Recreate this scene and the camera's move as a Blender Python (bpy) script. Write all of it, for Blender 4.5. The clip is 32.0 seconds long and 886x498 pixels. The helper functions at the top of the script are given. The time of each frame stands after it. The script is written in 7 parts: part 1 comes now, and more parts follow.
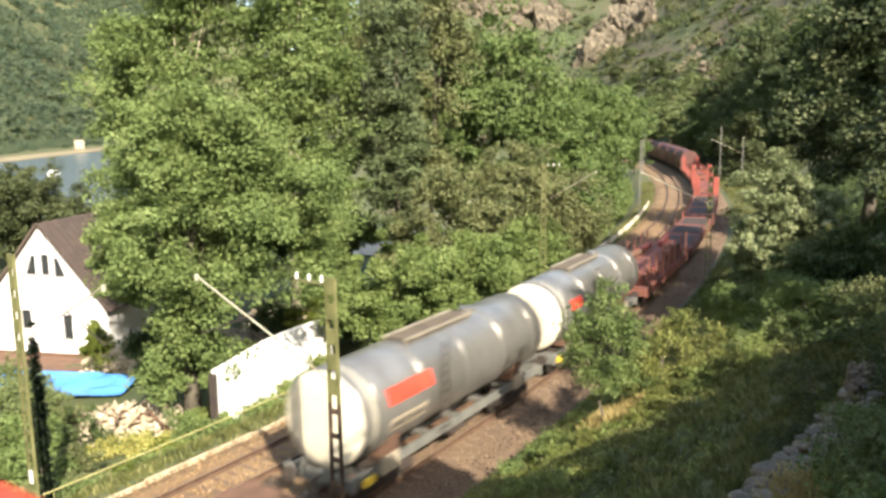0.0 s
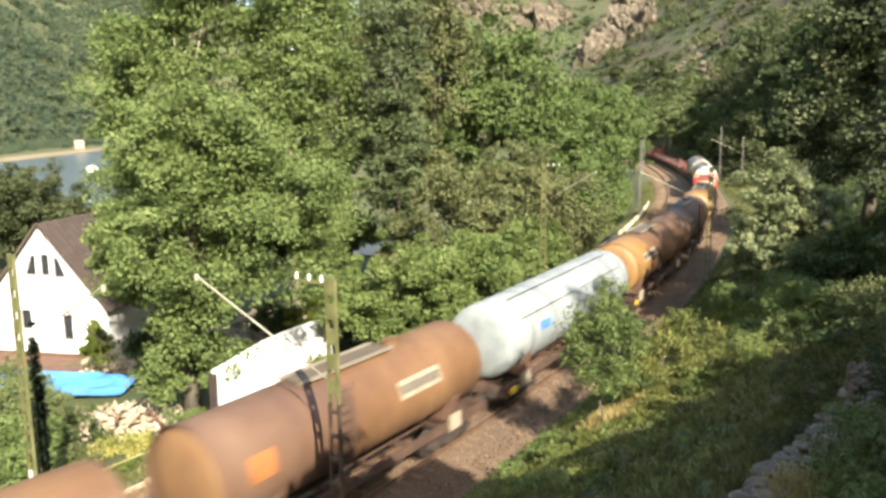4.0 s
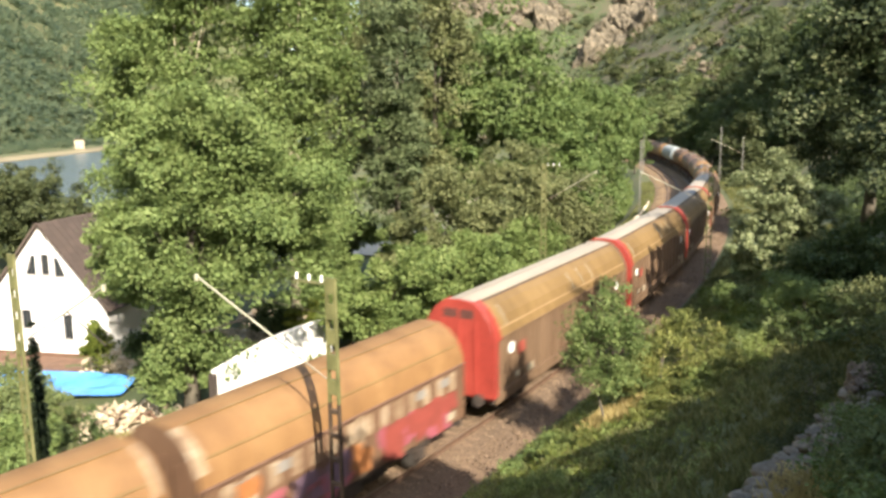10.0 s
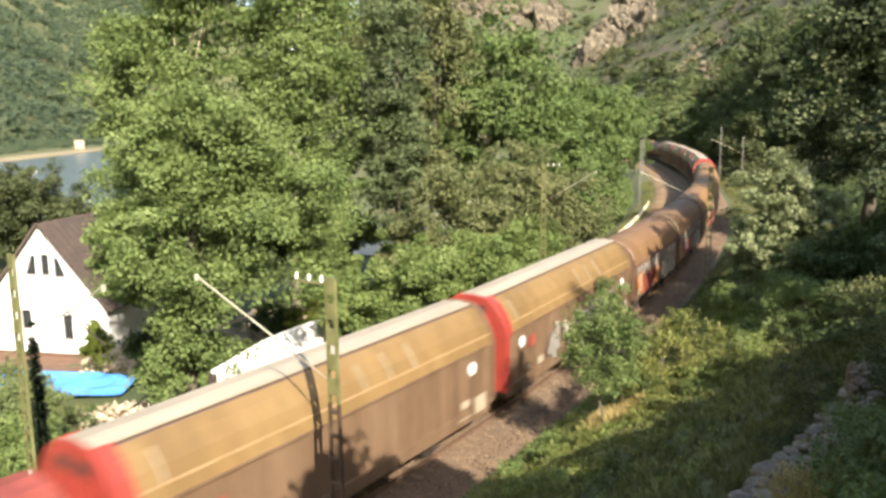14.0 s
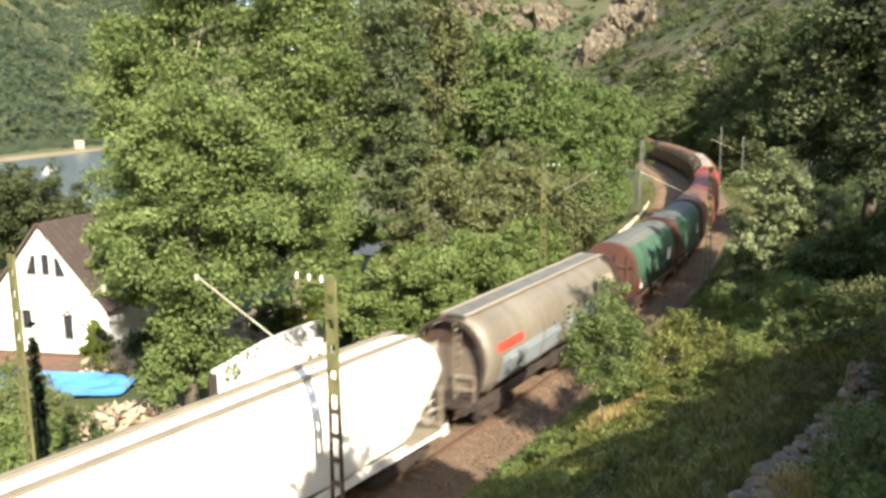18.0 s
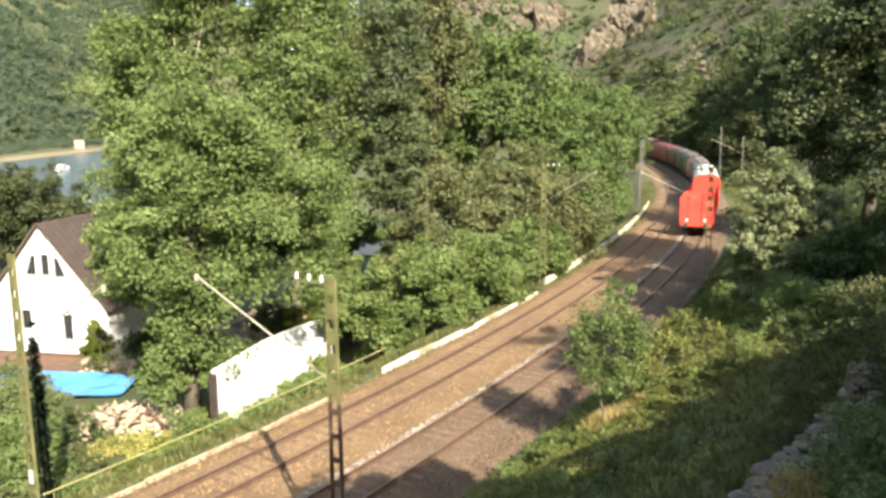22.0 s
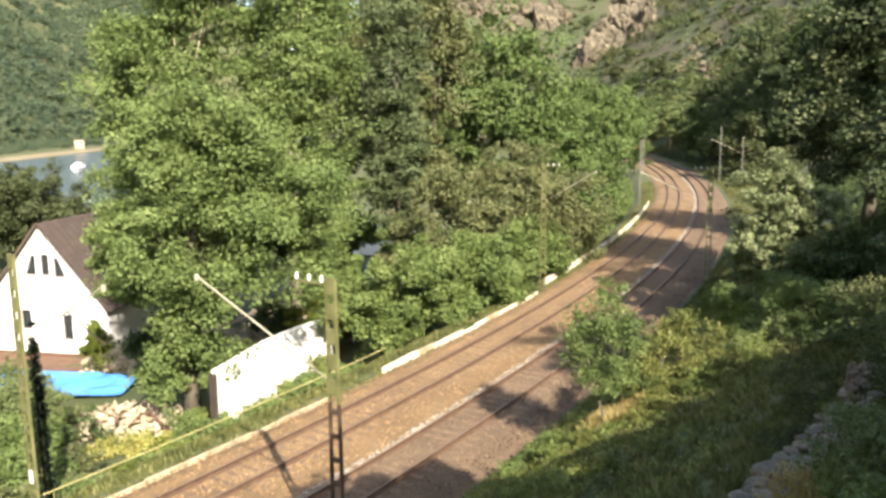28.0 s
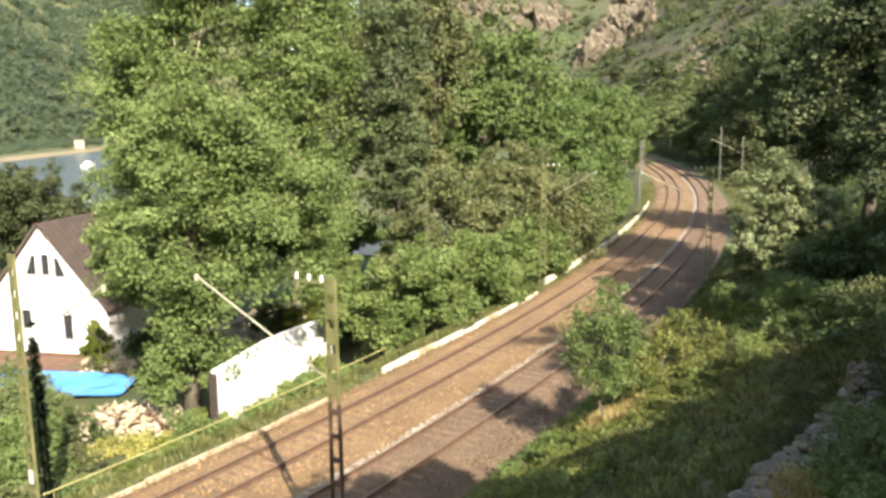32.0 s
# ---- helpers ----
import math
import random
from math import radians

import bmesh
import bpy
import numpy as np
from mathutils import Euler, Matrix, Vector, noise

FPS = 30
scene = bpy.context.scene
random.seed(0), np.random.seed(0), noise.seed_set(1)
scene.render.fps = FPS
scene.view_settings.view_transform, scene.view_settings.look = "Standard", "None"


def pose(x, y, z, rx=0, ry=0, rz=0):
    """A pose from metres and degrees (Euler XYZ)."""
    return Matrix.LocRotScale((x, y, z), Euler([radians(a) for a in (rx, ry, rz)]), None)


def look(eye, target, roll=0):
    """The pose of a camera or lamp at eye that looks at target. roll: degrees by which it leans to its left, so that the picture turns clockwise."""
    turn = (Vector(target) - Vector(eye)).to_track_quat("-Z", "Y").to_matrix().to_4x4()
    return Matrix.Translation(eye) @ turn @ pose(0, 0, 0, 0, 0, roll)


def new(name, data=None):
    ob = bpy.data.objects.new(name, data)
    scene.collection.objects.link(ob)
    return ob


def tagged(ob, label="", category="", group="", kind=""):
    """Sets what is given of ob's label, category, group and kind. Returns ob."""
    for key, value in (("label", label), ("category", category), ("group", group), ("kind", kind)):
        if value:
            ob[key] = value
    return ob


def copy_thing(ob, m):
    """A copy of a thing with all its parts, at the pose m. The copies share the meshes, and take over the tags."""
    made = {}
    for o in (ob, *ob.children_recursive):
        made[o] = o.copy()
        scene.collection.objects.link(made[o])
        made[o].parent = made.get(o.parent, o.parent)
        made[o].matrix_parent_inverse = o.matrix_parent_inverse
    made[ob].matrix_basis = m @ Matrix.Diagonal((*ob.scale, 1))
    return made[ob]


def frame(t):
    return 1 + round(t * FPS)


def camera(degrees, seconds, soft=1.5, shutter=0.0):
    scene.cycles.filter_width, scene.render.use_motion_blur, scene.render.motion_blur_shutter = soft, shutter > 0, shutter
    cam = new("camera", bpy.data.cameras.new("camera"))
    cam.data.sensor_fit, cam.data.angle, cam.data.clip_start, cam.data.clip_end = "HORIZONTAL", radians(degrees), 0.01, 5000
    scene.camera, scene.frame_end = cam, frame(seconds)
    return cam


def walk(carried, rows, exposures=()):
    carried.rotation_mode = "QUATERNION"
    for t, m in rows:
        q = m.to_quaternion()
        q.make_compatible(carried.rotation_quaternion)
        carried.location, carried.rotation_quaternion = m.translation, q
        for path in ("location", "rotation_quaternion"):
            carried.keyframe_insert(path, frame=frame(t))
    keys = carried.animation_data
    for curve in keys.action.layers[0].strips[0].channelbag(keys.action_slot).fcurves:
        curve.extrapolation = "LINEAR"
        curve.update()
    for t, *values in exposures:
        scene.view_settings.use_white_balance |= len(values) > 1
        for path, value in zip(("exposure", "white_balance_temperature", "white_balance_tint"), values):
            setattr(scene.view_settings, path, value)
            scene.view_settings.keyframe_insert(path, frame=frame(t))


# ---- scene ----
# The camera stands still on the slope above a double-track line.
EYE, TILT = (0.0, 0.0, 11.4275), 0.166764
cam = camera(57.0, 32.0, soft=3.0, shutter=0.5)
VIEW = look(EYE, (0.0, math.cos(TILT), 11.4275 - math.sin(TILT)), -0.612)
walk(cam, [(0.0, VIEW), (32.0, VIEW)], exposures=[(0.0, 1.55), (17.6, 1.55), (18.3, 1.3), (18.9, 1.15), (19.3, 1.15), (19.8, 1.4), (20.4, 1.55), (32.0, 1.55)])

# ---- light ----
SUN = Vector((0.377, -0.926, 0.70)).normalized()
world = bpy.data.worlds.new("sky")
scene.world = world
world.use_nodes = True
sky = world.node_tree.nodes.new("ShaderNodeTexSky")
sky.sky_type, sky.sun_disc = "NISHITA", False
sky.sun_elevation, sky.sun_rotation = math.asin(SUN.z), math.atan2(SUN.x, SUN.y)
sky.air_density, sky.dust_density = 1.2, 2.0
back = world.node_tree.nodes["Background"]
back.inputs[1].default_value = 0.13
world.node_tree.links.new(sky.outputs[0], back.inputs[0])
lamp = bpy.data.lights.new("sun", "SUN")
lamp.energy, lamp.angle, lamp.color = 5.0, radians(0.5), (1.0, 0.905, 0.775)
new("sun", lamp).matrix_world = look(SUN * 200, (0, 0, 0))
scene.view_settings.exposure = 1.55


# ---- materials ----
def mat(name, colors, scale=2.0, rough=0.8, metal=0.0, bump=0.3, fine=40.0, spread=0.5, island=0.0, piece=0.0,
        stretch=(1, 1, 1), through_light=0.0, spec=0.5):
    """Colours mixed by coarse and fine noise; island or piece: how far single pieces differ; through_light: leaves."""
    m = bpy.data.materials.new(name)
    m.use_nodes = True
    t = m.node_tree
    n, link = t.nodes, t.links.new
    out, bsdf = n["Material Output"], n["Principled BSDF"]
    co = n.new("ShaderNodeTexCoord")
    mp = n.new("ShaderNodeMapping")
    mp.inputs["Scale"].default_value = stretch
    link(co.outputs["Object"], mp.inputs[0])
    a = n.new("ShaderNodeTexNoise")
    a.inputs["Scale"].default_value, a.inputs["Detail"].default_value = scale, 6
    b = n.new("ShaderNodeTexNoise")
    b.inputs["Scale"].default_value, b.inputs["Detail"].default_value = fine, 3
    link(mp.outputs[0], a.inputs["Vector"])
    link(mp.outputs[0], b.inputs["Vector"])
    add = n.new("ShaderNodeMath")
    add.operation = "MULTIPLY_ADD"
    link(b.outputs["Fac"], add.inputs[0])
    add.inputs[1].default_value = spread
    link(a.outputs["Fac"], add.inputs[2])
    last = add
    if island or piece:
        src = n.new("ShaderNodeNewGeometry" if island else "ShaderNodeObjectInfo")
        more = n.new("ShaderNodeMath")
        more.operation = "MULTIPLY_ADD"
        link(src.outputs["Random Per Island" if island else "Random"], more.inputs[0])
        more.inputs[1].default_value = island or piece
        link(last.outputs[0], more.inputs[2])
        last = more
    mid = 0.5 + 0.5 * spread + 0.5 * (island or piece)
    half = 0.16 + 0.2 * spread + 0.35 * (island or piece)
    ramp = n.new("ShaderNodeValToRGB")
    rng = n.new("ShaderNodeMapRange")
    rng.inputs["From Min"].default_value, rng.inputs["From Max"].default_value = mid - half, mid + half
    link(last.outputs[0], rng.inputs["Value"])
    link(rng.outputs[0], ramp.inputs[0])
    el = ramp.color_ramp.elements
    while len(el) < len(colors):
        el.new(0.5)
    for k, c in enumerate(colors):
        el[k].position = k / max(1, len(colors) - 1)
        el[k].color = (*c, 1)
    link(ramp.outputs[0], bsdf.inputs["Base Color"])
    bsdf.inputs["Roughness"].default_value = rough
    bsdf.inputs["Metallic"].default_value = metal
    bsdf.inputs["Specular IOR Level"].default_value = spec
    if bump:
        bp = n.new("ShaderNodeBump")
        bp.inputs["Strength"].default_value, bp.inputs["Distance"].default_value = bump, 0.03
        link(add.outputs[0], bp.inputs["Height"])
        link(bp.outputs[0], bsdf.inputs["Normal"])
    if through_light:
        tr = n.new("ShaderNodeBsdfTranslucent")
        mix = n.new("ShaderNodeMixShader")
        mix.inputs[0].default_value = through_light
        link(ramp.outputs[0], tr.inputs[0])
        link(bsdf.outputs[0], mix.inputs[1])
        link(tr.outputs[0], mix.inputs[2])
        link(mix.outputs[0], out.inputs[0])
    return m


def leafy(name, colors, scale=0.35):
    return mat(name, colors, scale=scale, rough=0.6, bump=0, fine=1.4, spread=0.6, island=0.55, through_light=0.30, spec=0.22)


LEAF = leafy("leaf_fresh", [(0.080, 0.120, 0.038), (0.142, 0.192, 0.058), (0.214, 0.258, 0.092)])
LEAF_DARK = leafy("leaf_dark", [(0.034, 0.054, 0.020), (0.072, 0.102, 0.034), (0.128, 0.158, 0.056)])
LEAF_GREY = leafy("leaf_grey", [(0.058, 0.082, 0.030), (0.135, 0.168, 0.060), (0.225, 0.250, 0.105)])
LEAF_YELLOW = leafy("leaf_yellow", [(0.050, 0.075, 0.012), (0.120, 0.150, 0.022), (0.210, 0.215, 0.045)])
# Pale, low-contrast leaf colours carry the haze of distance.
LEAF_FAR_HAZE = mat("leaf_far_haze", [(0.128, 0.176, 0.108), (0.176, 0.224, 0.134), (0.236, 0.268, 0.158)], scale=0.03, rough=0.7, bump=0, fine=0.12, spread=0.6, island=0.12, through_light=0.75, spec=0.05)
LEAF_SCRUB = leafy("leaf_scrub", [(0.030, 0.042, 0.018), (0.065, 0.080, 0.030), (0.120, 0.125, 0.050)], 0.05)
LEAF_PALE = leafy("leaf_pale", [(0.072, 0.100, 0.024), (0.180, 0.220, 0.060), (0.320, 0.350, 0.125)])
LEAF_MAPLE = leafy("leaf_maple", [(0.056, 0.090, 0.027), (0.106, 0.152, 0.044), (0.170, 0.212, 0.071)])
LEAF_POPLAR = leafy("leaf_poplar", [(0.046, 0.066, 0.030), (0.092, 0.120, 0.050), (0.160, 0.186, 0.086)])
LEAF_ELDER = leafy("leaf_elder", [(0.044, 0.072, 0.022), (0.108, 0.152, 0.044), (0.240, 0.282, 0.104)], 1.2)
LEAF_BRAMBLE = leafy("leaf_bramble", [(0.064, 0.082, 0.022), (0.155, 0.172, 0.046), (0.345, 0.332, 0.105)], 1.5)
LEAF_HAZEL = leafy("leaf_hazel", [(0.062, 0.082, 0.036), (0.185, 0.216, 0.098), (0.350, 0.376, 0.200)], 1.0)
LEAF_OLIVE = leafy("leaf_olive", [(0.072, 0.086, 0.034), (0.138, 0.152, 0.060), (0.214, 0.222, 0.096)])
# Mostly dark, few bright leaves: shade and sun flecks put into the colour.
LEAF_OAK_FLECKED = leafy("leaf_oak_flecked", [(0.022, 0.032, 0.014), (0.038, 0.054, 0.021), (0.064, 0.084, 0.034), (0.270, 0.285, 0.140)])
IVY = leafy("ivy", [(0.070, 0.104, 0.030), (0.142, 0.192, 0.054), (0.232, 0.272, 0.096)])
BLADE = leafy("grass_blade", [(0.052, 0.062, 0.021), (0.120, 0.130, 0.041), (0.262, 0.244, 0.096)], 0.6)
LEAF_BLACK = leafy("leaf_evergreen", [(0.008, 0.014, 0.006), (0.016, 0.026, 0.010), (0.030, 0.044, 0.016)])
BLOSSOM = leafy("yellow_blossom", [(0.10, 0.13, 0.03), (0.36, 0.34, 0.09), (0.60, 0.55, 0.20)])
STRAW = leafy("dry_grass", [(0.26, 0.20, 0.075), (0.44, 0.35, 0.14), (0.58, 0.48, 0.23)], 0.8)
STONE_WARM = mat("weathered_stone", [(0.06, 0.045, 0.032), (0.12, 0.092, 0.068), (0.24, 0.19, 0.145)], 2.5, 0.9, bump=0.6, fine=14, spread=0.7)
BARK = mat("bark", [(0.06, 0.05, 0.035), (0.14, 0.12, 0.085)], 3, 0.9, bump=0.6, stretch=(1, 1, 0.2))
BARK_PALE = mat("bark_pale", [(0.25, 0.22, 0.14), (0.45, 0.40, 0.28)], 3, 0.9, bump=0.5, stretch=(1, 1, 0.3))
EARTH = mat("earth_grass", [(0.040, 0.056, 0.018), (0.074, 0.086, 0.028), (0.130, 0.104, 0.050)], 0.12, 0.95, bump=0.8, fine=6.0)
HILL_TURF = mat("hill_turf", [(0.028, 0.036, 0.016), (0.044, 0.062, 0.022), (0.064, 0.060, 0.032), (0.084, 0.068, 0.046)], 0.035, 0.95, bump=0.8, fine=0.35, spread=0.8)
BALLAST = mat("ballast", [(0.104, 0.063, 0.029), (0.174, 0.109, 0.051), (0.268, 0.182, 0.094)], 0.35, 0.95, bump=1.0, fine=14.0, spread=0.9)
BALLAST_DARK = mat("ballast_oily", [(0.064, 0.041, 0.024), (0.116, 0.075, 0.043), (0.188, 0.126, 0.074)], 0.35, 0.95, bump=1.0, fine=14.0, spread=0.9)
STONE_GREY = mat("ballast_grey", [(0.12, 0.10, 0.08), (0.22, 0.19, 0.15), (0.38, 0.34, 0.27)], 2.0, 0.9, bump=0.8, fine=20.0, island=0.6)
STONE_BROWN = mat("ballast_stone", [(0.11, 0.064, 0.028), (0.20, 0.122, 0.054), (0.33, 0.220, 0.112)], 2.0, 0.95, bump=0.5, fine=20.0, island=0.8)
STONE_DARK = mat("ballast_stone_dark", [(0.068, 0.044, 0.026), (0.130, 0.086, 0.050), (0.24, 0.168, 0.104)], 2.0, 0.95, bump=0.5, fine=20.0, island=0.8)
SLEEPER = mat("sleeper_wood", [(0.105, 0.066, 0.038), (0.185, 0.122, 0.072)], 3, 0.95, bump=0.5, piece=0.4)
RAIL = mat("rail_rust", [(0.060, 0.034, 0.020), (0.130, 0.074, 0.042)], 4, 0.75, 0.15, bump=0.2)
RAIL_TOP = mat("rail_head", [(0.150, 0.100, 0.066), (0.225, 0.160, 0.110)], 3, 0.6, 0.25, bump=0.05)
CONCRETE = mat("concrete", [(0.42, 0.36, 0.26), (0.60, 0.53, 0.40), (0.72, 0.66, 0.52)], 1.2, 0.85, bump=0.4, fine=25)
CONCRETE_TAN = mat("concrete_tan", [(0.24, 0.18, 0.11), (0.36, 0.28, 0.175), (0.46, 0.38, 0.26)], 1.2, 0.85, bump=0.4, fine=25)
CONCRETE_GREY = mat("concrete_grey", [(0.26, 0.25, 0.22), (0.42, 0.40, 0.36)], 1.2, 0.85, bump=0.4, fine=25)
MAST = mat("mast_paint", [(0.080, 0.084, 0.032), (0.142, 0.142, 0.054), (0.210, 0.200, 0.084)], 2, 0.65, 0.2, bump=0.2, fine=30)
FENCE_YELLOW = mat("fence_yellow", [(0.26, 0.23, 0.085), (0.40, 0.36, 0.15)], 2, 0.7, bump=0.15, fine=20)
ZINC = mat("zinc", [(0.42, 0.42, 0.40), (0.62, 0.62, 0.58)], 4, 0.45, 0.6, bump=0.1)
MAST_GREY = mat("mast_grey", [(0.11, 0.11, 0.095), (0.19, 0.185, 0.155)], 2, 0.7, 0.2, bump=0.2, fine=20)
TUBE = mat("bracket_zinc", [(0.30, 0.29, 0.20), (0.42, 0.40, 0.29)], 2, 0.6, 0.2, bump=0.1, fine=20)
PORCELAIN = mat("porcelain", [(0.75, 0.74, 0.70), (0.82, 0.81, 0.78)], 4, 0.25, bump=0.0)
# Dark brown that stands for tree shade on the lower mast.
MAST_SHADE = mat("mast_shade", [(0.030, 0.020, 0.012), (0.058, 0.038, 0.022), (0.110, 0.070, 0.040)], 2, 0.85, 0.1, bump=0.3, fine=20)
RENDER_WHITE = mat("white_render", [(0.70, 0.68, 0.63), (0.82, 0.81, 0.77)], 0.5, 0.9, bump=0.2, fine=60)
ROOF_TILE = mat("roof_tile", [(0.050, 0.036, 0.029), (0.095, 0.069, 0.054)], 1.5, 0.85, bump=0.5, piece=0.4)
GLASS = mat("window_glass", [(0.02, 0.025, 0.03), (0.03, 0.035, 0.04)], 1, 0.06, bump=0, spec=0.8)
TARP = mat("blue_tarpaulin", [(0.055, 0.20, 0.52), (0.10, 0.32, 0.70)], 0.8, 0.45, bump=0.9, fine=5)
ROCK = mat("rock", [(0.050, 0.043, 0.030), (0.118, 0.098, 0.066), (0.235, 0.192, 0.128)], 0.25, 0.95, bump=1.0, fine=2.5)
ROCK_WALL = mat("dry_stone", [(0.080, 0.066, 0.048), (0.155, 0.128, 0.094), (0.260, 0.215, 0.158)], 2.5, 0.95, bump=1.0, fine=14, spread=0.8, piece=0.5)
RUBBLE = mat("pale_rubble", [(0.26, 0.20, 0.125), (0.44, 0.365, 0.255), (0.60, 0.53, 0.40)], 1.5, 0.95, bump=0.6, fine=12, piece=0.5)
WATER = mat("river_water", [(0.085, 0.110, 0.125), (0.115, 0.145, 0.165)], 0.02, 0.25, bump=0.6, fine=0.6, spec=0.6)
SAND = mat("sand_bank", [(0.15, 0.125, 0.070), (0.25, 0.205, 0.115)], 0.05, 0.95, bump=0.2, fine=1.0)
ASPHALT = mat("road_asphalt", [(0.40, 0.345, 0.26), (0.56, 0.49, 0.375)], 0.6, 0.95, bump=0.2, spec=0.2)

# wagon paints
TANK_BROWN = mat("tank_brown", [(0.092, 0.046, 0.022), (0.142, 0.074, 0.034), (0.205, 0.114, 0.052)], 0.45, 0.6, bump=0.06, fine=5, spread=0.3, stretch=(1.0, 0.5, 0.3))
TANK_OCHRE = mat("tank_ochre", [(0.150, 0.076, 0.024), (0.222, 0.118, 0.036), (0.295, 0.166, 0.056)], 0.45, 0.6, bump=0.06, fine=5, spread=0.3, stretch=(1.0, 0.5, 0.3))
TANK_TAN = mat("tank_tan", [(0.118, 0.062, 0.025), (0.176, 0.097, 0.041), (0.240, 0.139, 0.062)], 0.45, 0.6, bump=0.06, fine=5, spread=0.3, stretch=(1.0, 0.5, 0.3))
TANK_MAUVE = mat("tank_mauve", [(0.080, 0.043, 0.026), (0.120, 0.067, 0.040), (0.165, 0.098, 0.060)], 0.5, 0.6, bump=0.06, fine=5, spread=0.3, stretch=(1.0, 0.5, 0.3))
TANK_WHITE = mat("tank_white", [(0.150, 0.170, 0.166), (0.245, 0.270, 0.260), (0.325, 0.342, 0.328)], 0.6, 0.6, bump=0.08, fine=6, stretch=(2.5, 0.4, 0.3))
TANK_STEEL = mat("tank_steel", [(0.19, 0.18, 0.155), (0.27, 0.258, 0.228), (0.35, 0.335, 0.30)], 0.5, 0.33, 0.65, bump=0.05, fine=6, stretch=(1.5, 0.4, 0.3))
TANK_END = mat("tank_end_cream", [(0.50, 0.45, 0.33), (0.66, 0.60, 0.46)], 0.8, 0.5, bump=0.05)
STEEL_DARK = mat("underframe", [(0.030, 0.024, 0.020), (0.075, 0.055, 0.042)], 2, 0.8, 0.2, bump=0.3)
STEEL_RUST = mat("rusty_steel", [(0.080, 0.042, 0.026), (0.170, 0.095, 0.058)], 2, 0.85, 0.1, bump=0.3)
UNDER_RUST = mat("underframe_rust", [(0.048, 0.028, 0.018), (0.105, 0.060, 0.038)], 2, 0.85, 0.1, bump=0.3)
WHEEL = mat("wheel_steel", [(0.05, 0.045, 0.04), (0.11, 0.095, 0.08)], 3, 0.6, 0.5, bump=0.1)
GRATING = mat("walkway_grating", [(0.22, 0.185, 0.125), (0.35, 0.30, 0.215)], 2, 0.6, 0.3, bump=0.1)
WALK_DARK = mat("worn_grating", [(0.095, 0.075, 0.050), (0.165, 0.130, 0.090)], 2, 0.7, 0.3, bump=0.15)
PLATE = mat("cream_plate", [(0.26, 0.215, 0.145), (0.37, 0.315, 0.225)], 1.5, 0.6, bump=0.05)
CREAM_SPRAY = mat("cream_spray", [(0.34, 0.28, 0.12), (0.56, 0.48, 0.26)], 3, 0.7, bump=0.05, fine=9)
INK = mat("dark_lettering", [(0.05, 0.045, 0.04), (0.08, 0.07, 0.06)], 3, 0.7, bump=0)
PAINT_RED = mat("traffic_red", [(0.52, 0.040, 0.025), (0.66, 0.060, 0.035), (0.74, 0.085, 0.050)], 0.7, 0.45, bump=0.05, fine=8)
PAINT_RED_DULL = mat("dull_red", [(0.15, 0.034, 0.024), (0.23, 0.050, 0.034), (0.31, 0.075, 0.050)], 0.6, 0.55, bump=0.08, fine=6)
VAN_RED = mat("van_red", [(0.17, 0.026, 0.018), (0.25, 0.034, 0.023), (0.32, 0.050, 0.034)], 0.7, 0.5, bump=0.06, fine=7)
PATCH_PALE = mat("worn_whitewash", [(0.15, 0.085, 0.042), (0.26, 0.185, 0.112), (0.36, 0.29, 0.20)], 1.6, 0.8, bump=0.1, fine=9, spread=0.8)
STAKE_RUST = mat("rusty_red", [(0.085, 0.036, 0.024), (0.150, 0.055, 0.036), (0.26, 0.075, 0.050)], 0.9, 0.7, bump=0.1, fine=6)
PAINT_YELLOW = mat("yellow_paint", [(0.62, 0.42, 0.03), (0.74, 0.52, 0.06)], 2, 0.5, bump=0.05)
PAINT_BLUE = mat("blue_paint", [(0.06, 0.16, 0.50), (0.10, 0.24, 0.62)], 2, 0.5, bump=0.05)
PAINT_WHITE = mat("white_paint", [(0.72, 0.71, 0.66), (0.82, 0.81, 0.77)], 2, 0.5, bump=0.05)
ROOF_PALE = mat("pale_roof", [(0.25, 0.21, 0.155), (0.35, 0.30, 0.225)], 0.7, 0.6, bump=0.06, stretch=(0.4, 2, 1))
BOX_OCHRE = mat("ochre_cover", [(0.116, 0.070, 0.025), (0.162, 0.100, 0.036), (0.212, 0.135, 0.053)], 0.5, 0.6, bump=0.06, fine=5, stretch=(1.5, 0.5, 0.4))
# Lighter ochre for the sunlight painted along the cover's lower edge.
COVER_LIT_EDGE = mat("sunlit_edge", [(0.20, 0.125, 0.055), (0.30, 0.205, 0.105)], 0.8, 0.6, bump=0.05, fine=6)
BOX_SIDE = mat("brown_side", [(0.085, 0.050, 0.026), (0.125, 0.076, 0.042), (0.170, 0.108, 0.062)], 0.6, 0.65, bump=0.08, fine=6, stretch=(2.5, 1, 0.3))
BOX_BROWN = mat("van_brown", [(0.076, 0.040, 0.022), (0.120, 0.066, 0.036), (0.170, 0.099, 0.056)], 0.5, 0.65, bump=0.08, fine=6, stretch=(1.5, 0.5, 0.4))
BOX_RED_ROOF = mat("van_roof_reddish", [(0.098, 0.051, 0.022), (0.146, 0.078, 0.034), (0.195, 0.112, 0.053)], 0.5, 0.65, bump=0.08, fine=6, stretch=(1.5, 0.5, 0.4))
BOX_BROWN_ROOF = mat("van_roof", [(0.128, 0.065, 0.023), (0.190, 0.100, 0.036), (0.255, 0.147, 0.058)], 0.5, 0.65, bump=0.08, fine=6, stretch=(1.5, 0.5, 0.4))
